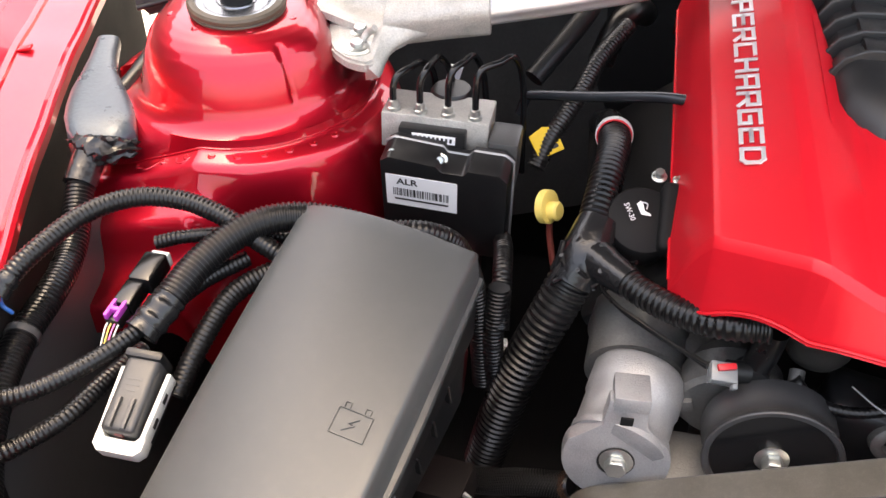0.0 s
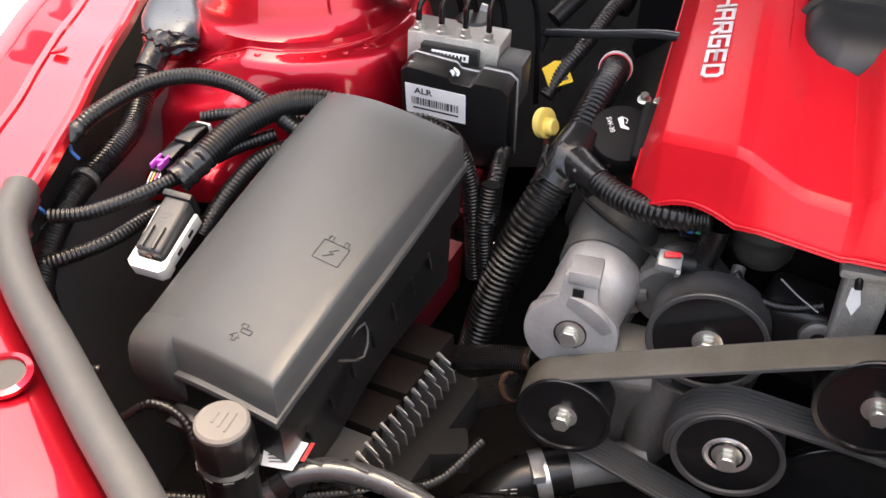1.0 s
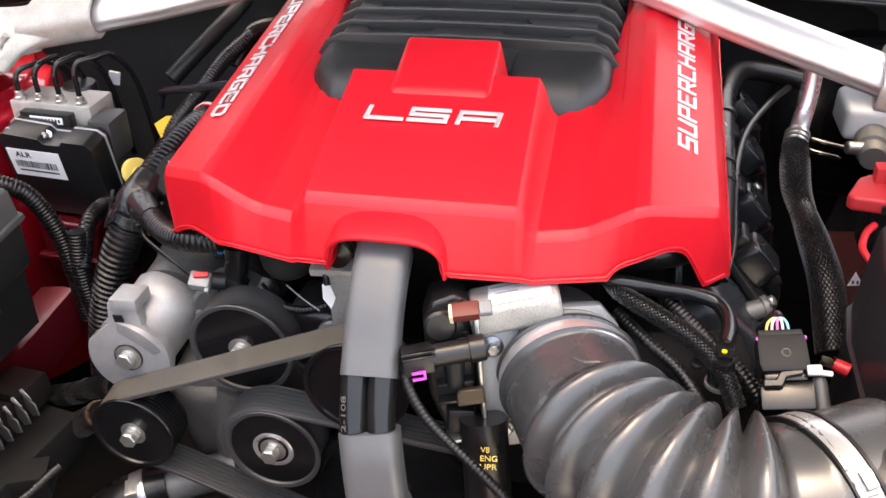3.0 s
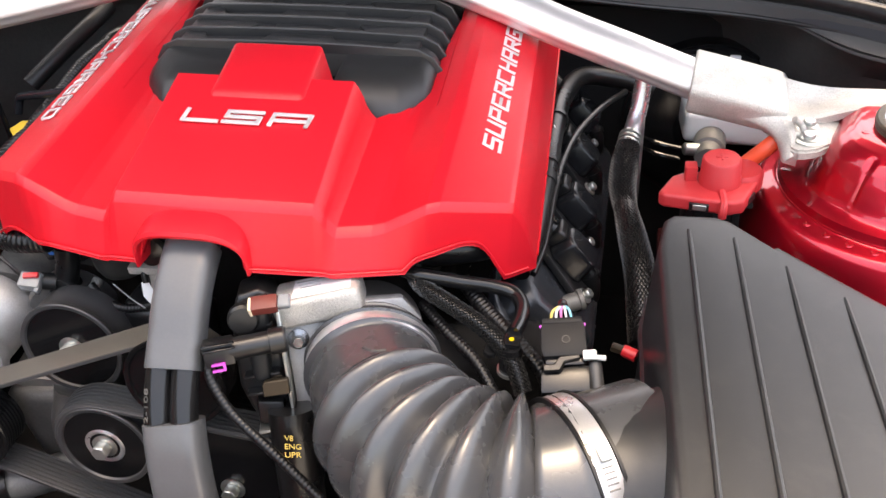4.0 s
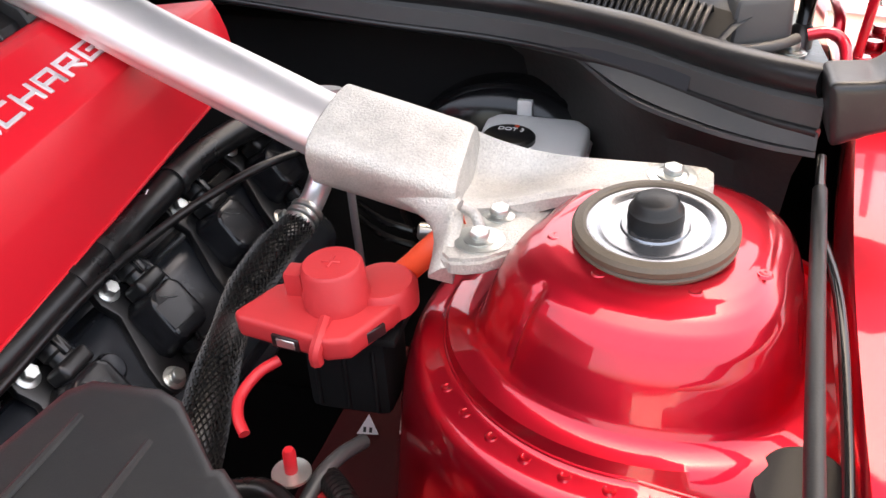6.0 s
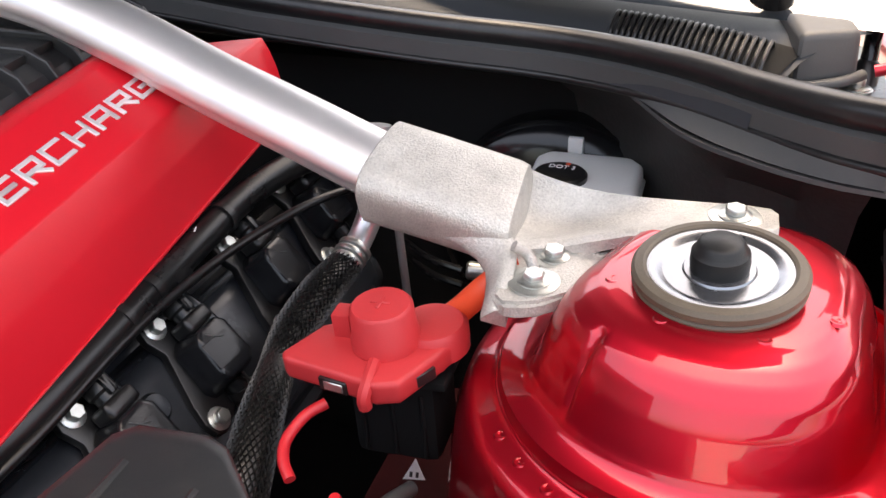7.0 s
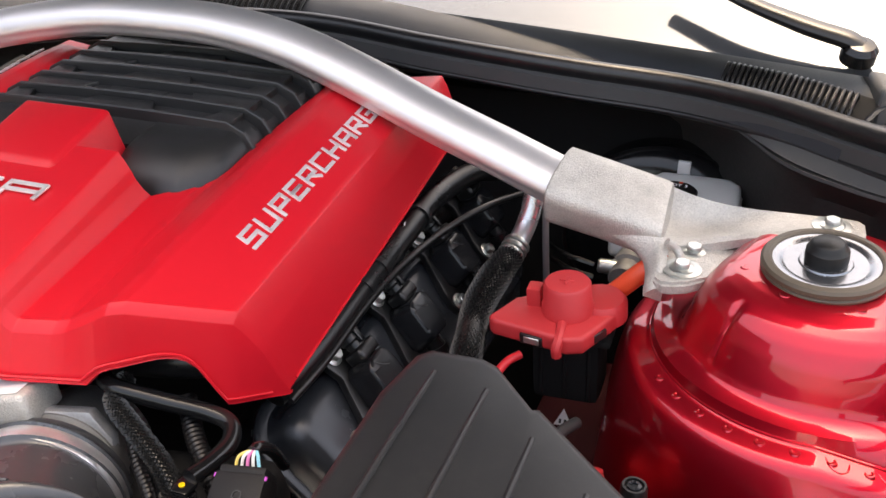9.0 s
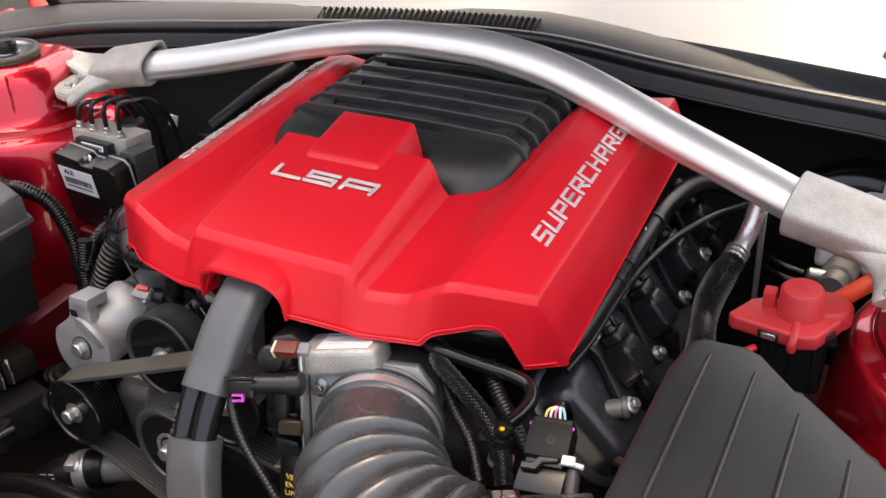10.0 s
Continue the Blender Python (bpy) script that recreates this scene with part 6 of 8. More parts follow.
conduit("vacuum_line", [(-0.162, 0.045, 0.745), (-0.15, 0.04, 0.733), (-0.132, 0.036, 0.728), (-0.112, 0.034, 0.73), (-0.09, 0.035, 0.738)], 0.0045, "thin corrugated black line behind the pulley", sides=12, category="cable")
solo("connector_housing", box((0.026, 0.02, 0.02), frame_at(V(-0.201, 0.072, 0.76), (1, 0.1, 0.1), (0, 1, 0.2)), 0.003), "gloss_black", (-0.2, 0.07, 0.76), "small black connector under the cover edge", "connector")
cable("grey_wire", [(-0.128, 0.03, 0.76), (-0.112, 0.025, 0.75), (-0.095, 0.02, 0.742)], 0.0007, "thin grey wire near the pulleys", "cast")

# radiator hose with clamp
rh = thing("radiator_hose", (-0.3, -0.05, 0.52), "black radiator hose with a spring clamp on a cast neck", "hose")
part("hose", tube([(-0.36, -0.09, 0.46), (-0.34, -0.075, 0.495), (-0.31, -0.05, 0.518), (-0.275, -0.03, 0.525)], 0.024, 18, 8), "rubber", rh)
part("neck", tube([(-0.29, -0.038, 0.523), (-0.25, -0.02, 0.53), (-0.2, 0.0, 0.54)], 0.019, 16, 6), "engine_grey", rh)
part("clamp", revolve([(0.0235, -0.007), (0.0255, -0.007), (0.0255, 0.007), (0.0235, 0.007)], along(V(-0.292, -0.04, 0.522), V(-0.26, -0.022, 0.528)), 30), "steel", rh, "steel spring clamp")
part("clamp_tab", box((0.012, 0.02, 0.01), frame_at(V(-0.292, -0.055, 0.541), (1, 0.5, 0), (-0.5, 1, 0)), 0.001), "steel", rh)
part("clamp_ring", revolve([(0.0215, -0.005), (0.0238, -0.005), (0.0238, 0.005), (0.0215, 0.005)], along(V(-0.27, -0.029, 0.526), V(-0.24, -0.016, 0.532)), 30), "rubber", rh)
for k in range(4):
    part("print_mark", box((0.007 - 0.001 * (k % 2), 0.0026, 0.0006), frame_at(V(-0.318 + 0.009 * (k % 2), -0.078 + 0.004 * (k % 2), 0.5365 - 0.006 * (k // 2)), (1, 0.35, 0.1), (0, -0.5, 0.8)), 0.0002, 1), "label", rh, "white printed mark")
part("yellow_mark", tube([(-0.352, -0.105, 0.487), (-0.336, -0.092, 0.508), (-0.322, -0.078, 0.522)], 0.0035, 6, 4), "tag", rh, "dusty yellow paint mark")
for line, r in (([(-0.43, 0.04, 0.565), (-0.39, 0.022, 0.59), (-0.35, 0.008, 0.618), (-0.318, 0.0, 0.633)], 0.0105), ([(-0.43, 0.02, 0.53), (-0.392, 0.0, 0.556), (-0.36, -0.012, 0.585), (-0.33, -0.018, 0.61)], 0.0135)):
    bh = thing("braided_hose", line[0], "black braided hose sleeve with copper-coloured frayed end", "hose", "braided hoses")
    tagged(part("sleeve", braided(line, [r, r * 1.05, r, r * 0.92], 13, 190.0, 0.0013), "braid", bh), kind="stuff")
    e, d = Vector(line[-1]), (Vector(line[-1]) - Vector(line[-2])).normalized()
    tagged(part("frayed_end", braided([e - d * 0.005, e - d * 0.002, e + d * 0.001], [r * 0.95, r * 1.02, r * 0.97], 13, 190.0, 0.0008), "copper", bh, "copper-coloured frayed end"), "copper-coloured frayed end", kind="stuff")
    part("hose_core", revolve([(0.0, 0), (r * 0.97, 0.0), (r * 0.9, 0.003), (0.0, 0.003)], along(e, e + d), 24), "rubber", bh)
RIM = [(-0.40, -0.12, 0.53), (-0.33, -0.092, 0.545), (-0.24, -0.085, 0.548), (-0.1, -0.1, 0.54), (0.1, -0.12, 0.52), (0.35, -0.15, 0.5)]
fs = thing("fan_shroud", (-0.24, -0.1, 0.4), "black radiator fan shroud with a rolled rim", "fan shroud")
part("rim", sweep(RIM, [(0.0, -0.004), (0.0, 0.0), (0.003, 0.0045), (0.0085, 0.0068), (0.014, 0.006), (0.0185, 0.002), (0.02, -0.004), (0.02, -0.012)], (0, -1, 0), per=8), "gloss_black", fs, "glossy rolled rim")
part("shroud_panel", sweep(RIM, [(0.0195, -0.011), (0.05, -0.016), (0.13, -0.02), (0.15, -0.2)], (0, -1, 0)), "black", fs)

# ---- cylinder head side: valve cover, coils, pipes ----
BANK = frame_at(V(0.25, 0.0, 0.7), (0.72, 0, -0.69), (0, 1, 0.1))  # x down the bank, y to the rear, z off its face


def bank_outline(inset, n, u0=-0.05, u1=0.09, y0=0.072, y1=0.5, r=0.042):
    """A rounded oblong on the bank, drawn in by inset, at height n."""
    loop = []
    for cu, cy, start in ((u0 + r, y0 + r, 180), (u1 - r, y0 + r, 270), (u1 - r, y1 - r, 0), (u0 + r, y1 - r, 90)):
        for k in range(13):
            a = radians(start + 90 * k / 12)
            loop.append(BANK @ V(cu + (r - inset) * math.cos(a), cy + (r - inset) * math.sin(a), n))
    return loop


vt = thing("valve_cover", (0.25, 0.1, 0.6), "domed glossy dark grey valve cover with a flanged rim", "valve cover")
vf, vc = bmesh.new(), bmesh.new()
rings(vf, [bank_outline(i, n) for i, n in ((0.006, -0.06), (0.004, -0.014), (0.001, -0.011), (0.0, -0.008), (0.0, -0.004), (0.0012, -0.0018), (0.0035, -0.001), (0.014, -0.001))])
part("end_flange", vf, "valve_grey", vt, "rounded flange rim", angle=50)
rings(vc, [bank_outline(i, n) for i, n in ((0.0095, -0.002), (0.0105, 0.0005), (0.0125, 0.004), (0.014, 0.012), (0.0165, 0.0185), (0.021, 0.0235), (0.0275, 0.0265), (0.036, 0.0275))])
part("cover", vc, "valve_grey", vt, angle=60)
part("outlet_stub", revolve([(0.0, 0.0), (0.0095, 0.0), (0.0095, 0.026), (0.0108, 0.027), (0.0108, 0.031), (0.0085, 0.032), (0.0, 0.031)], along(V(0.279, 0.122, 0.703), V(0.312, 0.134, 0.7115)), 22), "engine_grey", vt, "short grey outlet pipe")


def coil_pack(y, z):
    t = thing("coil_pack", (0.277, y, z - 0.03), "black ignition coil bolted to the valve cover", "coil pack", "ignition coils")
    m = frame_at(V(0.277, y, z - 0.026), (0.7, -0.02, -0.72), (0.0, 1, 0.06))
    part("bracket", prism([(-0.046, -0.002), (-0.042, -0.0105), (-0.032, -0.012), (-0.018, -0.008), (0.02, -0.023), (0.034, -0.0265), (0.045, -0.0245), (0.0485, -0.015), (0.044, -0.004), (0.034, 0.014), (0.012, 0.026), (-0.016, 0.03), (-0.028, 0.022), (-0.036, 0.01)], 0.008, m @ pose(0, 0, 0.001), 0.0022), "black", t)
    body = part("coil_body", prism([(-0.02, -0.004), (-0.014, -0.012), (0.02, -0.017), (0.028, -0.012), (0.03, 0.018), (0.022, 0.026), (-0.012, 0.028), (-0.02, 0.02)], 0.027, m @ pose(0.0, 0.006, 0.008), 0.004, 3, inset=0.0055), "coil", t)
    part("body_groove", prism([(-0.006, -0.01), (0.014, -0.012), (0.016, 0.012), (-0.004, 0.015)], 0.0012, m @ pose(0.0, 0.006, 0.0345), 0.0005, 1), "coil", body)
    part("chalk_mark", tube([m @ V(-0.01, 0.005, 0.0362), m @ V(-0.004, 0.011, 0.0363), m @ V(-0.001, 0.016, 0.0363)], 0.00028, 5, 3), "grey_rubber", body, "thin pale chalk mark")
    plug = part("connector", revolve([(0.0, 0.0), (0.0085, 0.0), (0.0095, 0.002), (0.0095, 0.016), (0.0078, 0.018), (0.0078, 0.026)], along(m @ V(-0.05, 0.02, 0.017), m @ V(-0.016, 0.018, 0.02)), 20), "black", t)
    part("collar", box((0.012, 0.026, 0.02), m @ pose(-0.022, 0.017, 0.011), 0.004, 3), "black", plug)
    part("latch", box((0.014, 0.006, 0.005), m @ pose(-0.036, 0.019, 0.0255), 0.0015), "gloss_black", plug)
    part("boot", tube([m @ V(0.026, 0.012, 0.016), m @ V(0.04, 0.012, 0.013), m @ V(0.056, 0.014, 0.0), m @ V(0.068, 0.016, -0.02)], 0.0088, 14, 5), "rubber", t)
    part("boot_ring", revolve([(0.0088, -0.003), (0.0108, -0.003), (0.0108, 0.003), (0.0088, 0.003)], along(m @ V(0.036, 0.012, 0.0145), m @ V(0.042, 0.012, 0.0125)), 20), "rubber", t)
    bolt(t, m @ V(-0.036, 0.0, 0.009), m.to_3x3() @ V(0, 0, 1), 0.0058, 0.0, "zinc")
    bolt(t, m @ V(0.0375, -0.0155, 0.009), m.to_3x3() @ V(0, 0, 1), 0.0058, 0.0, "zinc")
    part("bolt_sleeve", revolve([(0.0, 0.0), (0.0075, 0.0), (0.0075, 0.008), (0.0, 0.008)], m @ pose(-0.036, 0.0, 0.0012), 18), "cast", t)
    return t


for y, z in ((0.157, 0.755), (0.245, 0.7595), (0.345, 0.7715), (0.434, 0.783)):
    coil_pack(y, z)

# ribs and bosses of the valve cover between the coils
for y in (0.2, 0.295, 0.39):
    part("rib", tube([(0.232, y, 0.757 + 0.1 * (y - 0.2)), (0.262, y, 0.74 + 0.1 * (y - 0.2)), (0.296, y, 0.7 + 0.1 * (y - 0.2)), (0.318, y, 0.66)], 0.006, 10, 5), "valve_grey", vt)
    part("boss", revolve([(0.0, 0.0), (0.0125, 0.0), (0.0115, 0.016), (0.009, 0.019), (0.0, 0.02)], along(V(0.268, y + 0.006, 0.722), V(0.31, y + 0.004, 0.765)), 22), "valve_grey", vt)

fr = thing("fuel_rail_hose", (0.255, 0.085, 0.765), "thick black hose along the edge of the engine cover", "hose")
part("hose", tube([(0.245, 0.085, 0.771), (0.255, 0.13, 0.78), (0.26, 0.2, 0.791), (0.264, 0.3, 0.8035), (0.27, 0.38, 0.812), (0.29, 0.45, 0.812), (0.33, 0.475, 0.802), (0.38, 0.48, 0.788)], 0.0114, 20, 8), "rubber", fr)
for p, q in (((0.2606, 0.215, 0.793), (0.2611, 0.225, 0.7945)), ((0.2617, 0.245, 0.7972), (0.2622, 0.255, 0.7985)), ((0.2665, 0.335, 0.808), (0.2675, 0.345, 0.809))):
    part("clamp_band", revolve([(0.0112, -0.003), (0.0127, -0.003), (0.0127, 0.003), (0.0112, 0.003)], along(V(*p), V(*q)), 24), "black", fr)
for x, y, z in ((0.263, 0.285, 0.8105), (0.265, 0.302, 0.8135)):
    part("print_mark", box((0.0014, 0.0062, 0.0005), frame_at(V(x, y, z + 0.0012), (1, 0.3, 0.3), (-0.3, 1, 0.15)), 0.0002, 1), "label", fr, "worn white print")
cable("fuel_line", [(0.2585, 0.088, 0.767), (0.267, 0.13, 0.777), (0.2715, 0.2, 0.789), (0.278, 0.265, 0.794), (0.292, 0.328, 0.798), (0.318, 0.385, 0.804), (0.345, 0.44, 0.80)], 0.0036, "slim black line clipped beside the thick hose", "rubber", "hose")
for p in ((0.262, 0.27, 0.790), (0.253, 0.225, 0.782)):
    solo("hose_clip", box((0.026, 0.02, 0.014), frame_at(Vector(p), (1, 0, 0.1), (0, 1, 0.13)), 0.003), "black", p, "black plastic hose clip", "clip")

ac = thing("air_conditioning_pipe", (0.35, 0.36, 0.70), "bent aluminium pipe with crimped collar and black mesh sleeve", "pipe")
part("pipe", tube([(0.363, 0.415, 0.86), (0.3625, 0.41, 0.835), (0.3612, 0.4035, 0.811), (0.3585, 0.395, 0.791), (0.3545, 0.383, 0.7765), (0.350, 0.365, 0.7655)], 0.0102, 18, 8), "steel", ac, "bright aluminium pipe")
for k in range(4):
    part("collar", revolve([(0.0095, -0.0026), (0.0132, -0.002), (0.0138, 0.0), (0.0132, 0.002), (0.0095, 0.0026)], along(V(0.3525 - 0.0012 * k, 0.3765 - 0.0058 * k, 0.7712 - 0.0026 * k), V(0.3475, 0.352, 0.7602)), 24), "zinc", ac, "crimped metal collar")
tagged(part("mesh_sleeve", braided([(0.3505, 0.362, 0.765), (0.348, 0.347, 0.7635), (0.3455, 0.322, 0.761), (0.3435, 0.284, 0.7545), (0.347, 0.25, 0.748), (0.355, 0.205, 0.737), (0.363, 0.165, 0.72), (0.37, 0.11, 0.68)], [0.0118, 0.0142, 0.0136, 0.0112, 0.0136, 0.0146, 0.0148, 0.015], 24, 42.0, 0.0009, high=0.0016), "braid", ac, "black woven mesh sleeve"), kind="stuff")
part("sleeve_tie", revolve([(0.0105, -0.0016), (0.013, -0.0016), (0.013, 0.0016), (0.0105, 0.0016)], along(V(0.3435, 0.284, 0.7545), V(0.3445, 0.27, 0.752)), 24), "black", ac)
cable("steel_rod", [(0.367, 0.43, 0.80), (0.369, 0.433, 0.745), (0.371, 0.438, 0.688), (0.372, 0.44, 0.65)], 0.0035, "thin bright steel rod beside the pipe", "steel", "rod")

# ---- positive terminal ----
pt = thing("battery_terminal", (0.43, 0.235, 0.775), "soft red plastic battery terminal cover with round cap", "battery terminal")
tm = frame_at(V(0.43, 0.232, 0.782), (1, 0, 0.06), (0, 1, 0.06))
part("cover_base", prism([(-0.055, -0.02), (-0.05, -0.026), (-0.012, -0.034), (0.012, -0.04), (0.026, -0.036), (0.042, -0.004), (0.049, 0.014), (0.049, 0.03), (0.042, 0.04), (0.028, 0.04), (0.004, 0.022), (-0.03, 0.016), (-0.04, 0.01)], 0.016, tm, 0.004, 3), "terminal_red", pt)
part("cap", revolve([(0.0205, 0.0), (0.021, 0.010), (0.0198, 0.012), (0.019, 0.029), (0.0172, 0.0312), (0.0, 0.032)], tm @ pose(0.006, 0.0, 0.012), 40), "terminal_red", pt)
part("cap_tab", box((0.012, 0.014, 0.02), tm @ pose(-0.022, 0.006, 0.012), 0.002), "terminal_red", pt)
part("cable_shroud", revolve([(0.0, 0.0), (0.022, 0.0), (0.022, 0.014), (0.019, 0.018), (0, 0.019)], tm @ pose(0.029, 0.018, 0.002), 30), "terminal_red", pt)
part("hinge_tab", tube([tm @ V(0.006, -0.02, 0.016), tm @ V(0.007, -0.036, 0.013), tm @ V(0.006, -0.0415, 0.007), tm @ V(0.006, -0.041, 0.0)], 0.0042, 8, 5), "terminal_red", pt)
part("window", box((0.019, 0.003, 0.009), tm @ pose(-0.016, -0.0335, 0.002, 0, 0, -10), 0.0005, 1), "black", pt, "dark slot in the cover")
part("window_metal", box((0.013, 0.003, 0.006), tm @ pose(-0.0155, -0.0343, 0.0035, 0, 0, -10), 0.0005, 1), "zinc", pt, "pale metal seen in the slot")
part("window", box((0.014, 0.003, 0.008), tm @ pose(0.035, -0.0175, 0.003, 0, 0, 56), 0.0005, 1), "black", pt, "dark slot in the cover")
for a in (0, 90):
    part("plus_mark", box((0.012, 0.0022, 0.0012), tm @ pose(0.006, 0.0, 0.0436, 0, 0, a), 0.0004, 1), "terminal_red", pt)
part("cable", tube([(0.452, 0.262, 0.788), (0.466, 0.274, 0.797), (0.482, 0.274, 0.815), (0.492, 0.277, 0.824), (0.505, 0.282, 0.832)], 0.0085, 16, 6), "orange", pt, "orange-red cable")
tb = thing("junction_block", (0.437, 0.255, 0.69), "black plastic junction block under the terminal cover", "junction block")
part("block_body", box((0.058, 0.045, 0.066), frame_at(V(0.437, 0.255, 0.705), (1, 0, 0.05), (0, 1, 0)), 0.008), "dark", tb)
part("block_flange", box((0.07, 0.05, 0.006), frame_at(V(0.437, 0.252, 0.768), (1, 0, 0.05), (0, 1, 0)), 0.002), "dark", tb)
for dx in (-0.02, 0.0, 0.02):
    part("block_rib", box((0.003, 0.004, 0.05), frame_at(V(0.437 + dx, 0.2325, 0.71), (1, 0, 0.05), (0, 1, 0)), 0.001, 1), "dark", tb)
cable("red_cable", [(0.404, 0.205, 0.765), (0.395, 0.194, 0.762), (0.39, 0.178, 0.756), (0.394, 0.165, 0.752), (0.402, 0.156, 0.748)], 0.0036, "bright red cable below the terminal", "cable_red")
cable("grey_hose", [(0.452, 0.215, 0.70), (0.443, 0.19, 0.706), (0.436, 0.165, 0.702), (0.43, 0.12, 0.68)], 0.005, "short dark grey hose deep in the bay", "grey_rubber", "hose")
fz = thing("fuse_stud", (0.425, 0.163, 0.69), "small steel stud with red insert and white washer", "stud")
part("washer", revolve([(0.0, 0), (0.012, 0.0), (0.012, 0.002), (0, 0.003)], pose(0.425, 0.163, 0.715), 24), "zinc", fz)
part("stud", revolve([(0.004, 0.0), (0.004, 0.016), (0.003, 0.018), (0, 0.018)], pose(0.425, 0.163, 0.717), 14), "cable_red", fz)
lb = bmesh.new()
box((0.05, 0.08, 0.02), pose(0.46, 0.13, 0.68), 0.006, 2, lb)
box((0.03, 0.03, 0.035), pose(0.475, 0.12, 0.69), 0.005, 2, lb)
solo("relay_tray", lb, "terminal_red", (0.46, 0.13, 0.68), "dark red plastic tray beside the strut tower", "tray")
solo("dark_harness", tube([(0.44, 0.18, 0.70), (0.465, 0.15, 0.712), (0.48, 0.12, 0.71), (0.49, 0.07, 0.70)], 0.008, 12, 6, 0.12, 0.005), "rubber", (0.44, 0.18, 0.7), "black corrugated harness beside the tower", "hose")
cable("airbox_hose", [(0.395, 0.12, 0.735), (0.43, 0.125, 0.74), (0.46, 0.1, 0.742), (0.49, 0.06, 0.735)], 0.007, "curved black hose behind the air box", "rubber", "hose")

# ---- brake fluid reservoir and booster ----
bo = thing("brake_booster", (0.49, 0.60, 0.60), "round black brake booster on the firewall", "brake booster")
part("shell", revolve([(0.0, 0.0), (0.04, 0.0), (0.045, -0.008), (0.09, -0.012), (0.108, -0.02), (0.115, -0.03), (0.115, -0.06)], along(V(0.468, 0.572, 0.69), V(0.468, 0.3, 0.695)), 56), "gloss_black", bo)
part("rim", revolve([(0.111, -0.026), (0.1165, -0.024), (0.1165, -0.03), (0.111, -0.032)], along(V(0.468, 0.572, 0.69), V(0.468, 0.3, 0.695)), 56), "gloss_black", bo)
rv = thing("brake_fluid_reservoir", (0.49, 0.52, 0.715), "milky white brake fluid reservoir with black cap", "reservoir")
part("tank", prism([(-0.062, -0.04), (0.05, -0.045), (0.06, -0.03), (0.06, 0.03), (0.045, 0.045), (-0.05, 0.045), (-0.064, 0.03)], 0.042, pose(0.488, 0.52, 0.716), 0.009, 3), "milky", rv)
part("tank_top", prism([(-0.042, -0.04), (0.04, -0.042), (0.052, -0.03), (0.052, 0.03), (0.04, 0.045), (-0.035, 0.045), (-0.044, 0.03)], 0.04, pose(0.502, 0.522, 0.75), 0.008, 3), "milky", rv)
part("tank_rim", prism([(-0.044, -0.042), (0.042, -0.044), (0.054, -0.03), (0.054, 0.03), (0.042, 0.047), (-0.037, 0.047), (-0.046, 0.03)], 0.004, pose(0.502, 0.522, 0.772), 0.0015, 1), "milky", rv)
part("tab", box((0.014, 0.006, 0.018), pose(0.49, 0.573, 0.783), 0.0015), "milky", rv)
cap = part("cap", revolve([(0.023, 0.0), (0.023, 0.008), (0.021, 0.01), (0, 0.01)], pose(0.488, 0.505, 0.786), 32), "black", rv, "black cap with printed fluid grade")
writing("writing", "DOT 3", frame_at(V(0.477, 0.512, 0.7964), (1, -0.05, 0), (0, 1, 0)), 0.022, 0.0065, "label", cap, 0.0003)
part("paint_dot", revolve([(0, 0), (0.0022, 0.0), (0.0022, 0.0006), (0, 0.0006)], pose(0.492, 0.522, 0.7962), 14), "orange", cap)
mc = thing("master_cylinder", (0.447, 0.45, 0.70), "small cast brake master cylinder below the reservoir", "master cylinder")
part("barrel", revolve([(0.0, 0.0), (0.014, 0.0), (0.016, 0.003), (0.016, 0.02), (0.02, 0.022), (0.02, 0.09)], along(V(0.452, 0.425, 0.722), V(0.47, 0.55, 0.722)), 26), "engine_grey", mc)
part("port", revolve([(0.008, 0), (0.008, 0.02), (0.006, 0.022), (0, 0.022)], along(V(0.445, 0.445, 0.725), V(0.41, 0.44, 0.727)), 16), "zinc", mc)
for z in (0.727, 0.712):
    part("brake_line", tube([(0.42, 0.44, z), (0.39, 0.445, z + 0.004), (0.36, 0.47, z + 0.004)], 0.0032, 8, 6), "gloss_black", mc)

# ---- lines beside the throttle ----
bl = thing("braided_loom", (0.16, 0.03, 0.8), "black braided wiring sleeve beside the intake duct", "hose")
tagged(part("weave", braided([(0.158, 0.034, 0.8), (0.17, 0.008, 0.803), (0.198, -0.008, 0.797), (0.227, -0.022, 0.787), (0.25, -0.038, 0.772), (0.262, -0.055, 0.752)], [0.0066] * 3, 12, 150.0, 0.0011), "braid", bl), kind="stuff")
conduit("inner_loom", [(0.2, 0.045, 0.785), (0.222, 0.02, 0.775), (0.246, 0.0, 0.765), (0.27, -0.02, 0.752), (0.29, -0.04, 0.735)], 0.0072, "black ribbed conduit under the refrigerant line", sides=14)
conduit("inner_loom", [(0.168, 0.02, 0.775), (0.19, -0.004, 0.77), (0.22, -0.03, 0.76), (0.24, -0.055, 0.745)], 0.005, "thin black ribbed conduit beside the intake duct", sides=12)
solo("air_conditioning_hose", tube([(0.14, 0.03, 0.806), (0.166, 0.014, 0.81), (0.198, 0.022, 0.8), (0.228, 0.031, 0.791), (0.246, 0.029, 0.787), (0.2545, 0.014, 0.785), (0.2545, -0.006, 0.786), (0.2505, -0.026, 0.7875)], 0.0064, 16, 10), "gloss_black", (0.14, 0.03, 0.806), "glossy black metal refrigerant line curving down", "pipe")
sf = thing("service_valve", (0.249, -0.03, 0.75), "small black capped service valve with orange dot", "valve")
part("body", revolve([(0.0095, 0), (0.0095, 0.024), (0.008, 0.028), (0.0, 0.029)], pose(0.2495, -0.034, 0.753), 24), "gloss_black", sf)
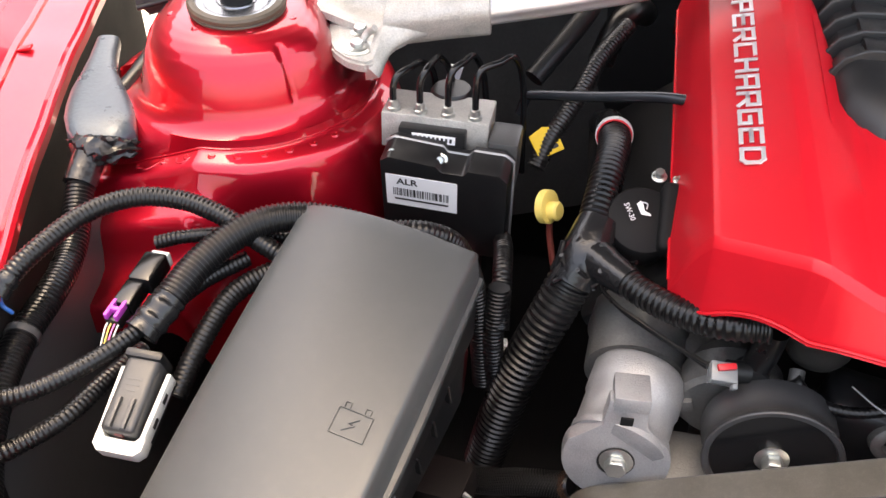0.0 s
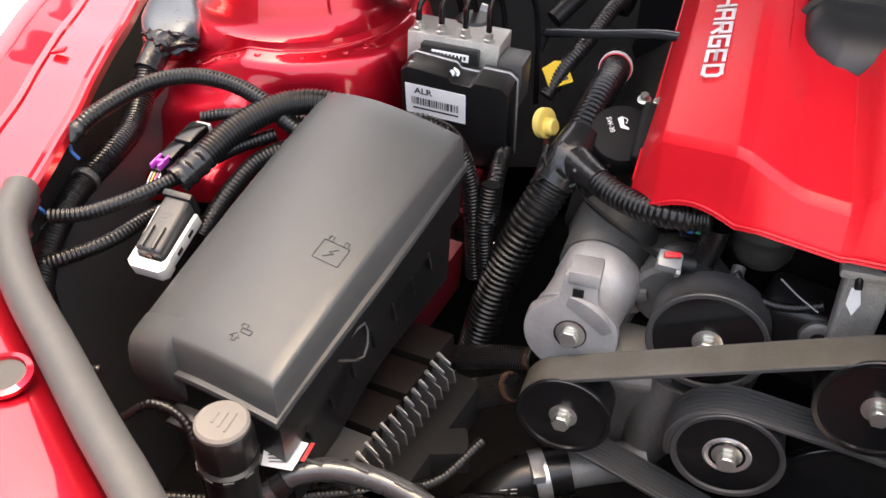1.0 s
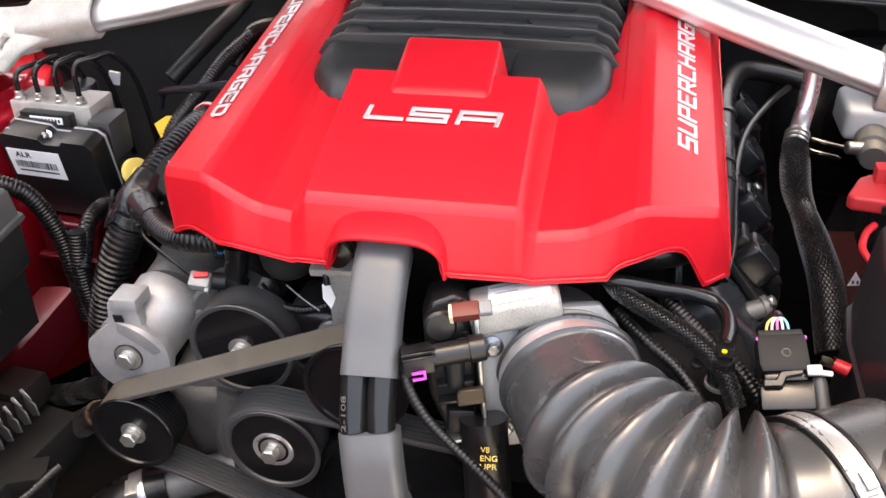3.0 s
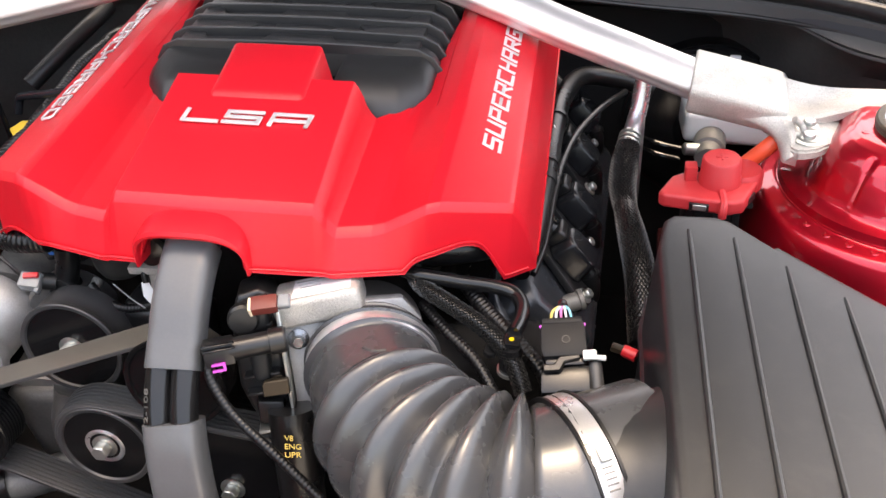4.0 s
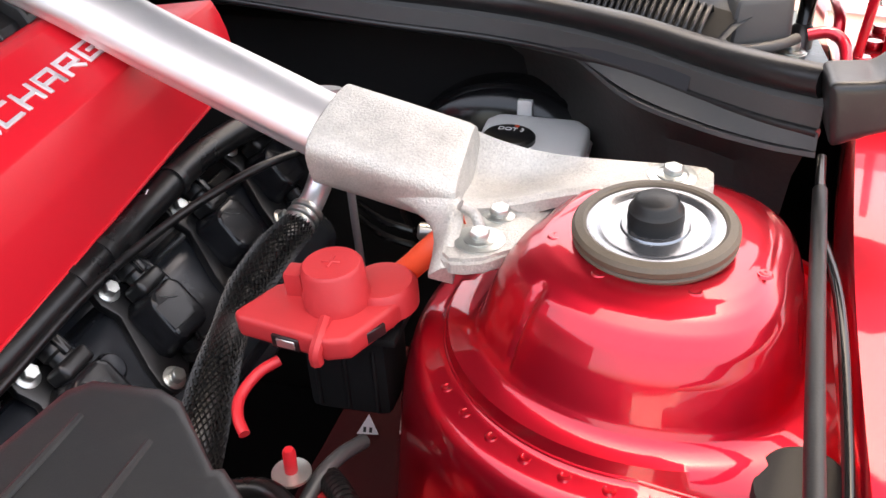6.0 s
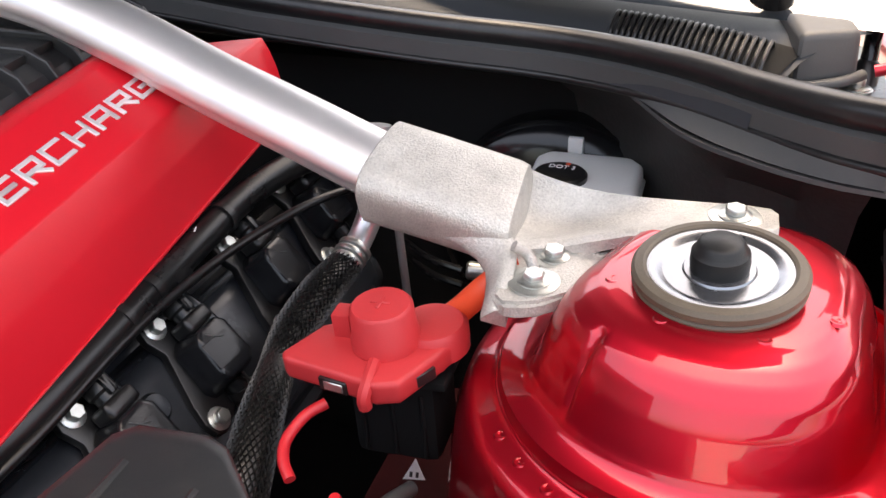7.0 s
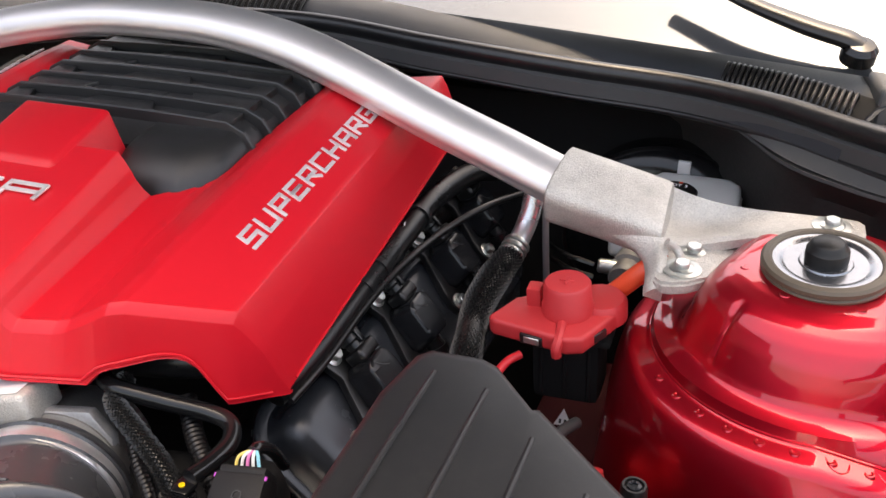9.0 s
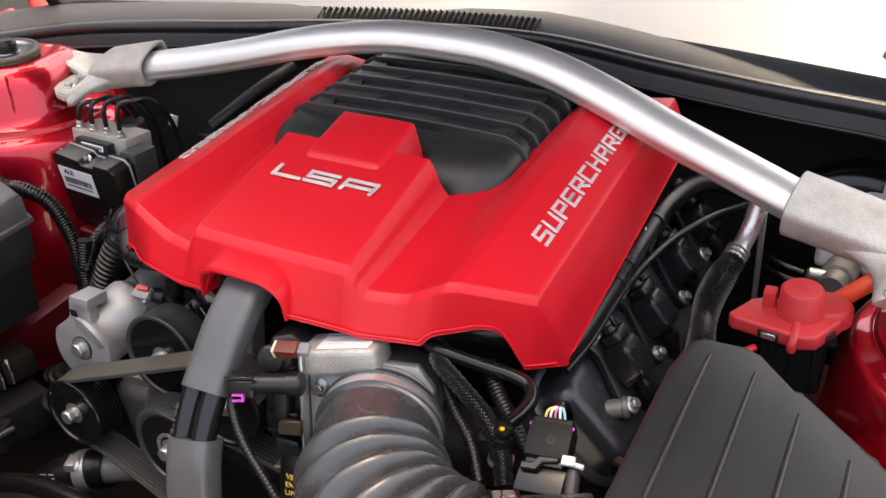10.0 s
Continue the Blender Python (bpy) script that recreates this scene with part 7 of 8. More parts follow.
part("cap_tab", prism([(-0.006, -0.007), (0.005, -0.007), (0.007, 0.004), (0.004, 0.014), (-0.003, 0.014), (-0.007, 0.003)], 0.004, frame_at(V(0.2505, -0.031, 0.783), (1, 0, 0), (0, 1, 0.08)), 0.0012, 2), "gloss_black", sf, "glossy black cap tab")
part("ring", revolve([(0.0098, 0.002), (0.0112, 0.002), (0.0112, 0.005), (0.0098, 0.005)], pose(0.2495, -0.034, 0.753), 24), "zinc", sf)
part("dot", revolve([(0, 0), (0.0021, 0), (0.0021, 0.001), (0, 0.0012)], pose(0.2495, -0.0325, 0.7868), 16), "tag", sf, "orange paint dot")
part("nut", prism([(0.006 * math.cos(k * math.pi / 3), 0.006 * math.sin(k * math.pi / 3)) for k in range(6)], 0.006, frame_at(V(0.232, -0.028, 0.766), (1, 0.3, 0), (-0.3, 1, 0.3)), 0.001, 1), "black", sf)
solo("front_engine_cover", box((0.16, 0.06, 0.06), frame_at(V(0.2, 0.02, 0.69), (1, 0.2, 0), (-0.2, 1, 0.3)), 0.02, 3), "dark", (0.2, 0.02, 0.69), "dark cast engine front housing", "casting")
solo("under_cover_hose", tube([(0.03, 0.03, 0.81), (0.08, 0.05, 0.80), (0.15, 0.06, 0.80), (0.2, 0.06, 0.81), (0.23, 0.09, 0.80)], 0.014, 16, 8), "rubber", (0.03, 0.03, 0.81), "thick black hose hidden under the engine cover", "hose")

# ---- hoses beside the modulator ----
yh = thing("branched_conduit", (-0.33, 0.12, 0.60), "branched black corrugated conduit with a taped junction", "hose")
part("upper_branch", tube([(-0.313, 0.29, 0.792), (-0.312, 0.255, 0.799), (-0.316, 0.205, 0.798), (-0.322, 0.155, 0.785), (-0.326, 0.128, 0.77)], 0.0152, 20, 10, 0.1, 0.006), "rubber", yh)
part("lower_branch", tube([(-0.327, 0.135, 0.772), (-0.338, 0.118, 0.745), (-0.355, 0.104, 0.705), (-0.373, 0.095, 0.655), (-0.387, 0.09, 0.598), (-0.4, 0.09, 0.53)], 0.0195, 20, 10, 0.1, 0.0065), "rubber", yh)
part("side_branch", tube([(-0.325, 0.128, 0.772), (-0.303, 0.108, 0.775), (-0.278, 0.082, 0.777), (-0.25, 0.06, 0.782), (-0.222, 0.045, 0.79), (-0.19, 0.042, 0.795)], 0.0118, 18, 10, 0.1, 0.0055), "rubber", yh)
part("tape_wrap", tube([(-0.319, 0.155, 0.787), (-0.326, 0.13, 0.772), (-0.336, 0.117, 0.752)], 0.0215, 18, 6, radii=[0.0178, 0.022, 0.0205]), "tape", yh, "wrinkled black tape")
part("tape_wrap", tube([(-0.324, 0.13, 0.773), (-0.306, 0.11, 0.775), (-0.29, 0.094, 0.776)], 0.0145, 16, 6, radii=[0.019, 0.015, 0.0128]), "tape", yh, "wrinkled black tape")
for k in range(7):
    a = 0.9 * k
    part("tape_fold", tube([V(-0.327, 0.129, 0.772) + V(0.021 * math.cos(a), -0.012 + 0.004 * k * math.sin(a), 0.014 + 0.006 * math.sin(a)), V(-0.33, 0.124, 0.764) + V(0.0215 * math.cos(a + 0.8), -0.014, 0.008 * math.sin(a + 1)), V(-0.335, 0.118, 0.754) + V(0.02 * math.cos(a + 1.5), -0.012, 0.006 * math.cos(a))], 0.0022, 6, 5), "tape", yh)
part("clamp", revolve([(0.0158, -0.003), (0.0178, -0.003), (0.0178, 0.003), (0.0158, 0.003)], along(V(-0.313, 0.285, 0.794), V(-0.312, 0.255, 0.8)), 30), "milky", yh, "grey hose clamp")
part("red_seal", revolve([(0.0155, 0.003), (0.0168, 0.003), (0.0168, 0.005), (0.0155, 0.005)], along(V(-0.313, 0.285, 0.794), V(-0.312, 0.255, 0.8)), 30), "cable_red", yh)
part("elbow", tube([(-0.313, 0.285, 0.793), (-0.318, 0.32, 0.785), (-0.325, 0.36, 0.76)], 0.014, 18, 6), "rubber", yh)
conduit("side_conduit", [(-0.395, 0.11, 0.74), (-0.397, 0.1, 0.69), (-0.393, 0.098, 0.64), (-0.388, 0.1, 0.58)], 0.0095, "narrow black corrugated conduit beside the fuse box", sides=14)
conduit("rear_conduit", [(-0.405, 0.2, 0.72), (-0.4, 0.17, 0.735), (-0.395, 0.13, 0.735), (-0.392, 0.1, 0.7)], 0.009, "narrow black corrugated conduit by the modulator", sides=14)
conduit("box_conduit", [(-0.51, 0.085, 0.80), (-0.47, 0.085, 0.808), (-0.449, 0.09, 0.805), (-0.43, 0.102, 0.785), (-0.416, 0.108, 0.74), (-0.41, 0.105, 0.69), (-0.405, 0.1, 0.63)], 0.0095, "black corrugated conduit curving round the fuse box", sides=14)
solo("white_clip", box((0.018, 0.012, 0.012), frame_at(V(-0.397, 0.144, 0.628), (1, 0.2, 0), (-0.2, 1, 0)), 0.002), "label", (-0.397, 0.144, 0.628), "small white plastic clip", "clip")
ds = thing("oil_dipstick", (-0.365, 0.195, 0.72), "yellow oil dipstick handle", "dipstick")
dm = along(V(-0.366, 0.197, 0.766), V(-0.3, 0.17, 0.79))
part("ring", revolve([(0.0, -0.004), (0.012, -0.004), (0.0155, -0.003), (0.0155, 0.004), (0.0125, 0.005), (0.0, 0.002)], dm, 36), "yellow", ds)
part("knob", revolve([(0.009, 0.002), (0.009, 0.011), (0.007, 0.013), (0, 0.013)], dm @ pose(0, -0.004, 0), 20), "yellow", ds)
part("stem", tube([(-0.362, 0.195, 0.752), (-0.36, 0.19, 0.735), (-0.35, 0.17, 0.70)], 0.003, 8, 5), "brown", ds, "dull red tube")
oc = thing("oil_filler_cap", (-0.286, 0.158, 0.77), "black oil filler cap with white oil-can symbol", "oil cap")
om = frame_at(V(-0.284, 0.16, 0.786), (1, 0.05, -0.1), (-0.05, 0.86, 0.5))
part("cap_body", revolve([(0.0305, -0.02), (0.031, 0.006), (0.029, 0.0095), (0.02, 0.012), (0, 0.013)], om, 44), "matt_black", oc)
part("grip", box((0.02, 0.062, 0.022), om @ pose(0.022, 0.004, -0.002), 0.006, 3), "matt_black", oc)
on = om @ pose(-0.0145, 0.012, 0.0122, 0, 0, -62)
writing("writing", "5W-30", on @ pose(0.0, -0.004, 0.0004), 0.016, 0.0045, "label", oc, 0.0003)
sm = om @ pose(-0.002, 0.008, 0.0128, 0, 0, -62)
part("oil_can_symbol", prism([(-0.006, -0.003), (0.004, -0.003), (0.008, 0.004), (0.006, 0.0045), (0.002, 0.001), (-0.004, 0.0022), (-0.0075, 0.0015)], 0.0004, sm, 0.0001, 1), "label", oc)
part("handle_mark", tube([sm @ V(-0.006, 0.002, 0.0003), sm @ V(-0.003, 0.0055, 0.0003), sm @ V(0.001, 0.003, 0.0003)], 0.0005, 6, 4), "label", oc)
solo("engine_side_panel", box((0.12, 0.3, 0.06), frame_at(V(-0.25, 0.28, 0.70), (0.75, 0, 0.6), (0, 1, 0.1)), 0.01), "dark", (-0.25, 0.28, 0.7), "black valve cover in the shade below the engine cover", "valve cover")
bb = thing("cover_fixing", (-0.25, 0.2, 0.78), "zinc bolt and bright stud beside the oil cap", "bolt")
bolt(bb, (-0.272, 0.205, 0.805), (0, -0.3, 1), 0.0045)
bolt(bb, (-0.258, 0.19, 0.812), (0.5, -0.3, 1), 0.0035)
YT = frame_at(V(-0.378, 0.303, 0.766), (1, 0.3, -0.1), (-0.1, 0.7, 0.7)) @ pose(0, 0, 0, 0, 0, 28)
yt = thing("warning_tag", (-0.375, 0.305, 0.75), "yellow warning tag wrapped on a black hose", "tag")
part("tag", prism([(-0.014, -0.012), (0.014, -0.014), (0.016, 0.01), (0.004, 0.016), (-0.013, 0.013)], 0.0015, YT @ pose(0, 0, 0), 0.0005, 1), "tag", yt)
part("tag_symbol", prism([(-0.005, -0.004), (0.005, -0.004), (0.0, 0.005)], 0.0004, YT @ pose(0, 0, 0.0016), 0.0, 1), "ink", yt)
part("tag_symbol", prism([(0.003, -0.009), (0.01, -0.009), (0.01, -0.005), (0.003, -0.005)], 0.0004, YT @ pose(0, 0, 0.0016), 0.0, 1), "ink", yt)
conduit("tagged_hose", [(-0.385, 0.29, 0.745), (-0.372, 0.315, 0.77), (-0.352, 0.35, 0.795), (-0.335, 0.39, 0.82), (-0.31, 0.43, 0.84)], 0.0095, "black braided hose carrying a yellow tag", "braid", 0.08, 0.004, 14)
solo("dark_pipe", tube([(-0.41, 0.345, 0.772), (-0.404, 0.347, 0.79), (-0.395, 0.342, 0.797), (-0.34, 0.318, 0.814), (-0.28, 0.292, 0.834), (-0.25, 0.28, 0.84)], 0.0052, 12, 8), "valve_grey", (-0.41, 0.345, 0.772), "dark blue-grey metal pipe crossing to the engine", "pipe")
solo("heater_hose", tube([(-0.40, 0.37, 0.80), (-0.37, 0.41, 0.83), (-0.35, 0.45, 0.85), (-0.345, 0.5, 0.86)], 0.011, 14, 8), "soft_black", (-0.4, 0.37, 0.8), "black heater hose near the firewall", "hose")
solo("heater_hose", tube([(-0.335, 0.42, 0.80), (-0.32, 0.45, 0.83), (-0.3, 0.49, 0.83), (-0.29, 0.55, 0.8)], 0.014, 14, 8), "rubber", (-0.335, 0.42, 0.8), "black heater hose near the firewall", "hose")
solo("white_tab", box((0.014, 0.004, 0.018), frame_at(V(-0.487, 0.377, 0.786), (1, 0.3, -0.3), (0, 1, 0)), 0.001), "label", (-0.487, 0.377, 0.786), "small white paper tab on a wire", "tab")

# ---- harnesses beside the fender ----


def taped_conduit(name, pts, r, label, wraps, sides=18):
    """A corrugated conduit, with tape wound round it between the given shares of its length."""
    line = resample(catmull(pts, 12), 0.004)
    t = thing(name, pts[0], label, "hose")
    part("conduit", tube(pts, r, sides, 10, 0.085, 0.0038), "rubber", t)
    for a, b in wraps:
        seg = line[int(a * (len(line) - 1)):max(int(a * (len(line) - 1)) + 3, int(b * (len(line) - 1)) + 1)]
        part("tape_wrap", tube(seg, r * 1.1, 18, 2, radii=[r * (1.04 + 0.07 * math.sin(2.3 * k + 1)) for k in range(len(seg))]), "tape", t, "wrinkled black tape")
    return t


taped_conduit("main_harness", [(-0.765, 0.14, 0.816), (-0.766, 0.11, 0.797), (-0.752, 0.056, 0.77), (-0.744, 0.008, 0.765), (-0.744, -0.046, 0.757), (-0.73, -0.1, 0.752), (-0.712, -0.144, 0.742), (-0.69, -0.182, 0.73), (-0.68, -0.2, 0.69)], 0.0122, "thick black corrugated wiring harness along the fender", ((0.0, 0.1), (0.93, 1.0)))
solo("harness_band", revolve([(0.0118, -0.003), (0.0136, -0.003), (0.0136, 0.003), (0.0118, 0.003)], along(V(-0.745, -0.036, 0.7585), V(-0.742, -0.06, 0.755)), 28), "grey_rubber", (-0.745, -0.036, 0.7585), "grey band round the wiring harness", "band")
gr = thing("taped_grommet", (-0.775, 0.2, 0.79), "wiring grommet wrapped in blue-grey foil", "grommet")
gm = bmesh.new()
loops = []
for p, w, h in (((-0.759, 0.143, 0.818), 0.022, 0.01), ((-0.762, 0.152, 0.82), 0.0295, 0.013), ((-0.773, 0.172, 0.822), 0.032, 0.013), ((-0.783, 0.19, 0.824), 0.03, 0.012), ((-0.795, 0.212, 0.827), 0.025, 0.011), ((-0.807, 0.238, 0.83), 0.017, 0.01), ((-0.816, 0.262, 0.833), 0.013, 0.009), ((-0.826, 0.295, 0.838), 0.011, 0.008)):
    loops.append([V(*p) + V(w * math.copysign(abs(math.cos(a)) ** 0.7, math.cos(a)), 0.25 * w * math.cos(a), h * math.copysign(abs(math.sin(a)) ** 0.5, math.sin(a))) for a in np.linspace(0, 2 * math.pi, 28, endpoint=False)])
rings(gm, loops)
part("foil_wrap", gm, "foil", gr)
kb = bmesh.new()
loops = []
rk = random.Random(12)
for i in range(15):
    u = i / 14
    c = V(-0.786 + 0.06 * u, 0.142 - 0.012 * math.sin(math.pi * u) + 0.004 * u, 0.819)
    r = 0.0125 * (0.35 + 0.65 * math.sin(math.pi * min(1, u * 0.9 + 0.08)))
    loops.append([c + V(0.003 * math.sin(5 * a), r * math.cos(a), r * math.sin(a)) * (1.0) + V(0, 1, 1) * rk.uniform(-0.0016, 0.0016) + V(0, math.cos(a), math.sin(a)) * (0.0016 * math.sin(3 * a + 2.1 * i)) for a in np.linspace(0, 2 * math.pi, 18, endpoint=False)])
rings(kb, loops)
part("tape_knot", kb, "tape", gr, "wrinkled black tape", angle=25)
part("tape_collar", tube([(-0.764, 0.14, 0.818), (-0.766, 0.125, 0.808), (-0.766, 0.108, 0.798)], 0.0145, 14, 5), "tape", gr, "wrinkled black tape")
cable("grommet_lead", [(-0.79, 0.2, 0.812), (-0.772, 0.25, 0.83), (-0.77, 0.33, 0.845), (-0.76, 0.38, 0.85), (-0.72, 0.42, 0.84)], 0.011, "black lead above the grommet", "rubber")
taped_conduit("arched_conduit", [(-0.752, -0.035, 0.80), (-0.739, -0.01, 0.815), (-0.715, 0.035, 0.826), (-0.685, 0.062, 0.828), (-0.648, 0.07, 0.825), (-0.61, 0.065, 0.817), (-0.58, 0.055, 0.805), (-0.55, 0.05, 0.79)], 0.0082, "arched black corrugated conduit beside the fuse box", ((0.0, 0.07),), 16)
taped_conduit("plug_conduit", [(-0.638, -0.04, 0.785), (-0.629, -0.02, 0.793), (-0.614, 0.022, 0.806), (-0.59, 0.056, 0.815), (-0.56, 0.075, 0.817), (-0.52, 0.085, 0.81), (-0.47, 0.08, 0.80)], 0.0125, "thick black corrugated conduit leading to a plug", ((0.0, 0.14),))
conduit("low_conduit", [(-0.716, -0.115, 0.778), (-0.69, -0.1, 0.778), (-0.66, -0.068, 0.782), (-0.635, -0.025, 0.786), (-0.615, 0.02, 0.788), (-0.59, 0.05, 0.79)], 0.0068, "thin black corrugated conduit crossing the bay", sides=14)
conduit("low_conduit", [(-0.71, -0.14, 0.748), (-0.695, -0.127, 0.75), (-0.675, -0.1, 0.752), (-0.665, -0.06, 0.75), (-0.655, -0.02, 0.745)], 0.0072, "thin black corrugated conduit low beside the plug", sides=14)
conduit("inner_conduit", [(-0.61, -0.06, 0.745), (-0.603, -0.02, 0.765), (-0.59, 0.02, 0.78), (-0.56, 0.05, 0.785), (-0.53, 0.06, 0.78)], 0.0085, "black corrugated conduit under the fuse box edge", sides=14)
conduit("inner_conduit", [(-0.67, 0.055, 0.79), (-0.645, 0.062, 0.795), (-0.6, 0.075, 0.795), (-0.55, 0.08, 0.79)], 0.006, "thin black corrugated conduit near the apron", sides=12)
conduit("short_conduit", [(-0.70, -0.24, 0.70), (-0.66, -0.225, 0.71), (-0.62, -0.2, 0.712)], 0.004, "thin black conduit below the fuse box", sides=10)
sp = thing("multi_plug", (-0.626, -0.085, 0.73), "black connector in a white plastic carrier", "connector")
sm = frame_at(V(-0.628, -0.082, 0.75), (1, 0.0, -0.04), (0.02, 1, 0.36)) @ Matrix.Scale(0.85, 4)
wf = bmesh.new()
for x in (-0.0195, 0.0195):
    box((0.0045, 0.062, 0.016), sm @ pose(x, 0.001, -0.002, 0, 0, 2 if x < 0 else -2), 0.0018, 2, wf)
prism([(-0.0215, 0.006), (-0.0215, -0.006), (-0.016, -0.0115), (0.016, -0.0115), (0.0215, -0.006), (0.0215, 0.006), (0.0165, 0.006), (0.013, 0.001), (-0.013, 0.001), (-0.0165, 0.006)], 0.017, sm @ pose(0, -0.03, -0.004), 0.0018, 2, wf)
part("carrier", wf, "white", sp, "white plastic carrier")
for y in (0.012, -0.01):
    part("carrier_slot", box((0.001, 0.009, 0.005), sm @ pose(0.0222, y, 0.004), 0.0003, 1), "black", sp)
part("carrier_base", box((0.036, 0.06, 0.016), sm @ pose(0, -0.004, -0.016), 0.004), "black", sp)
plug = part("plug", box((0.029, 0.07, 0.026), sm @ pose(0, 0.008, 0.0), 0.005, 3), "soft_grey", sp)
part("plug_recess", box((0.007, 0.006, 0.006), sm @ pose(0, -0.0255, 0.012), 0.001), "brown", plug, "dull red recess")
part("plug_rib", box((0.004, 0.026, 0.004), sm @ pose(-0.006, -0.012, 0.0255), 0.001), "soft_grey", plug)
part("plug_rib", box((0.004, 0.026, 0.004), sm @ pose(0.006, -0.012, 0.0255), 0.001), "soft_grey", plug)
part("plug_collar", box((0.033, 0.008, 0.03), sm @ pose(0, 0.04, 0.0), 0.003), "black", plug)
for k in range(3):
    part("print_bar", box((0.014 - 0.003 * k, 0.0016, 0.0003), sm @ pose(0, 0.018 - 0.005 * k, 0.026), 0.0), "grey_rubber", plug)
vp = thing("sensor_connector", (-0.655, 0.005, 0.77), "black two-part connector with magenta lock and pale wires", "connector")
vm = frame_at(V(-0.664, 0.001, 0.779), (1, -0.06, 0), (0.06, 1, 0.1))
part("half", box((0.019, 0.03, 0.017), vm @ pose(0.004, 0.02, 0), 0.003), "gloss_black", vp)
part("half", box((0.015, 0.024, 0.014), vm @ pose(0.001, -0.006, 0), 0.002), "gloss_black", vp)
for x in (-0.0042, 0.0042):
    part("lock", box((0.003, 0.017, 0.006), vm @ pose(x, -0.0235, 0.0085), 0.001), "purple", vp, "magenta lock")
part("lock", box((0.011, 0.0035, 0.006), vm @ pose(0.0, -0.024, 0.009), 0.001), "purple", vp, "magenta lock")
part("lock_seat", box((0.0125, 0.016, 0.009), vm @ pose(0.0, -0.024, 0.0), 0.0015), "black", vp)
part("terminal_end", box((0.015, 0.005, 0.012), vm @ pose(0.006, 0.036, 0.003), 0.001), "milky", vp)
for k, c in enumerate(("milky", "yellow", "wire_pink", "white")):
    part("wire", tube([vm @ V(-0.004 + 0.0028 * k, -0.027, 0.006), vm @ V(-0.005 + 0.003 * k, -0.036, 0.003), vm @ V(-0.006 + 0.002 * k, -0.05, -0.01)], 0.0008, 6, 5), c, vp)
for p in ((-0.757, -0.03, 0.79), (-0.735, -0.105, 0.785)):
    solo("blue_wire_end", tube([p, (p[0] + 0.006, p[1] - 0.006, p[2] - 0.002), (p[0] + 0.01, p[1] - 0.004, p[2] - 0.01)], 0.0017, 6, 4), "blue", p, "short blue wire ends by the fender", "wire", "blue wires")

# ---- front corner: reservoir, tag, finned duct ----
wr = thing("coolant_reservoir_neck", (-0.487, -0.241, 0.60), "black reservoir neck with a ribbed screw cap", "reservoir")
cm = along(V(-0.488, -0.239, 0.605), V(-0.484, -0.2385, 0.75))
part("neck", revolve([(0.02, 0.0), (0.0185, 0.05), (0.019, 0.09), (0.0225, 0.097), (0.0225, 0.101), (0.0195, 0.103)], cm, 36), "black", wr)
capm = bmesh.new()
seg = 56
loops = []
for r, h in ((0.0195, 0.104), (0.0205, 0.108), (0.0205, 0.128), (0.0195, 0.135), (0.0175, 0.1375), (0.0165, 0.1365), (0.0, 0.1372)):
    loops.append([cm @ V(max(r, 1e-4) * (1 + (0.05 if (k // 2) % 4 == 1 and r > 0.019 else 0)) * math.cos(2 * math.pi * k / seg), max(r, 1e-4) * (1 + (0.05 if (k // 2) % 4 == 1 and r > 0.019 else 0)) * math.sin(2 * math.pi * k / seg), h) for k in range(seg)])
rings(capm, loops)
screw = part("screw_cap", capm, "black", wr, "black ribbed screw cap")
part("cap_top", revolve([(0.0, 0.1375), (0.0195, 0.1365), (0.0195, 0.1395), (0.0175, 0.1415), (0.0, 0.142)], cm, 36), "dusty_cap", screw, "dusty grey cap top")
for k in range(9):
    part("grip_mark", box((0.008, 0.0012, 0.0016), cm @ Matrix.Rotation(2 * math.pi * k / 9, 4, "Z") @ pose(0, -0.0226, 0.0985), 0.0003, 1), "grey_rubber", wr)
for k in range(3):
    part("embossed_bar", box((0.018 - 0.004 * k, 0.0018, 0.0012), cm @ pose(0, 0.007 - 0.006 * k, 0.1414), 0.0003, 1), "dusty_cap", screw)
part("side_spout", tube([cm @ V(0.02, 0, 0.05), cm @ V(0.035, 0.01, 0.05), cm @ V(0.05, 0.02, 0.05)], 0.011, 14, 5), "black", wr)
oh = thing("overflow_hose", (-0.47, -0.225, 0.652), "grey rubber overflow hose with pale printing", "hose")
part("hose", tube([(-0.47, -0.225, 0.652), (-0.452, -0.208, 0.663), (-0.425, -0.194, 0.662), (-0.385, -0.188, 0.655), (-0.345, -0.196, 0.65), (-0.305, -0.212, 0.64), (-0.27, -0.225, 0.62), (-0.24, -0.23, 0.58)], 0.0092, 20, 8), "duct", oh)
part("hose_collar", revolve([(0.0092, -0.006), (0.0112, -0.005), (0.0112, 0.005), (0.0092, 0.006)], along(V(-0.461, -0.2165, 0.6575), V(-0.452, -0.208, 0.663)), 24), "rubber", oh, "black hose collar")
for k, (x, y, z) in enumerate(((-0.44, -0.2005, 0.6705), (-0.405, -0.191, 0.6665), (-0.37, -0.191, 0.6605), (-0.335, -0.2, 0.6565))):
    part("print_mark", box((0.016 - 0.002 * (k % 2), 0.003, 0.0008), frame_at(V(x, y, z + 0.0026), (1, -0.1 + 0.25 * (1.5 - k) * 0.4, -0.12), (0, 1, 0)), 0.0003, 1), "grey_rubber", oh, "pale printed mark")
pm = thing("paper_tag", (-0.475, -0.2, 0.66), "white printed paper tag with red edge", "tag")
tg = frame_at(V(-0.462, -0.206, 0.682), (1, 0.3, 0.0), (-0.3, 0.95, 0.25)) @ Matrix.Scale(0.8, 4)
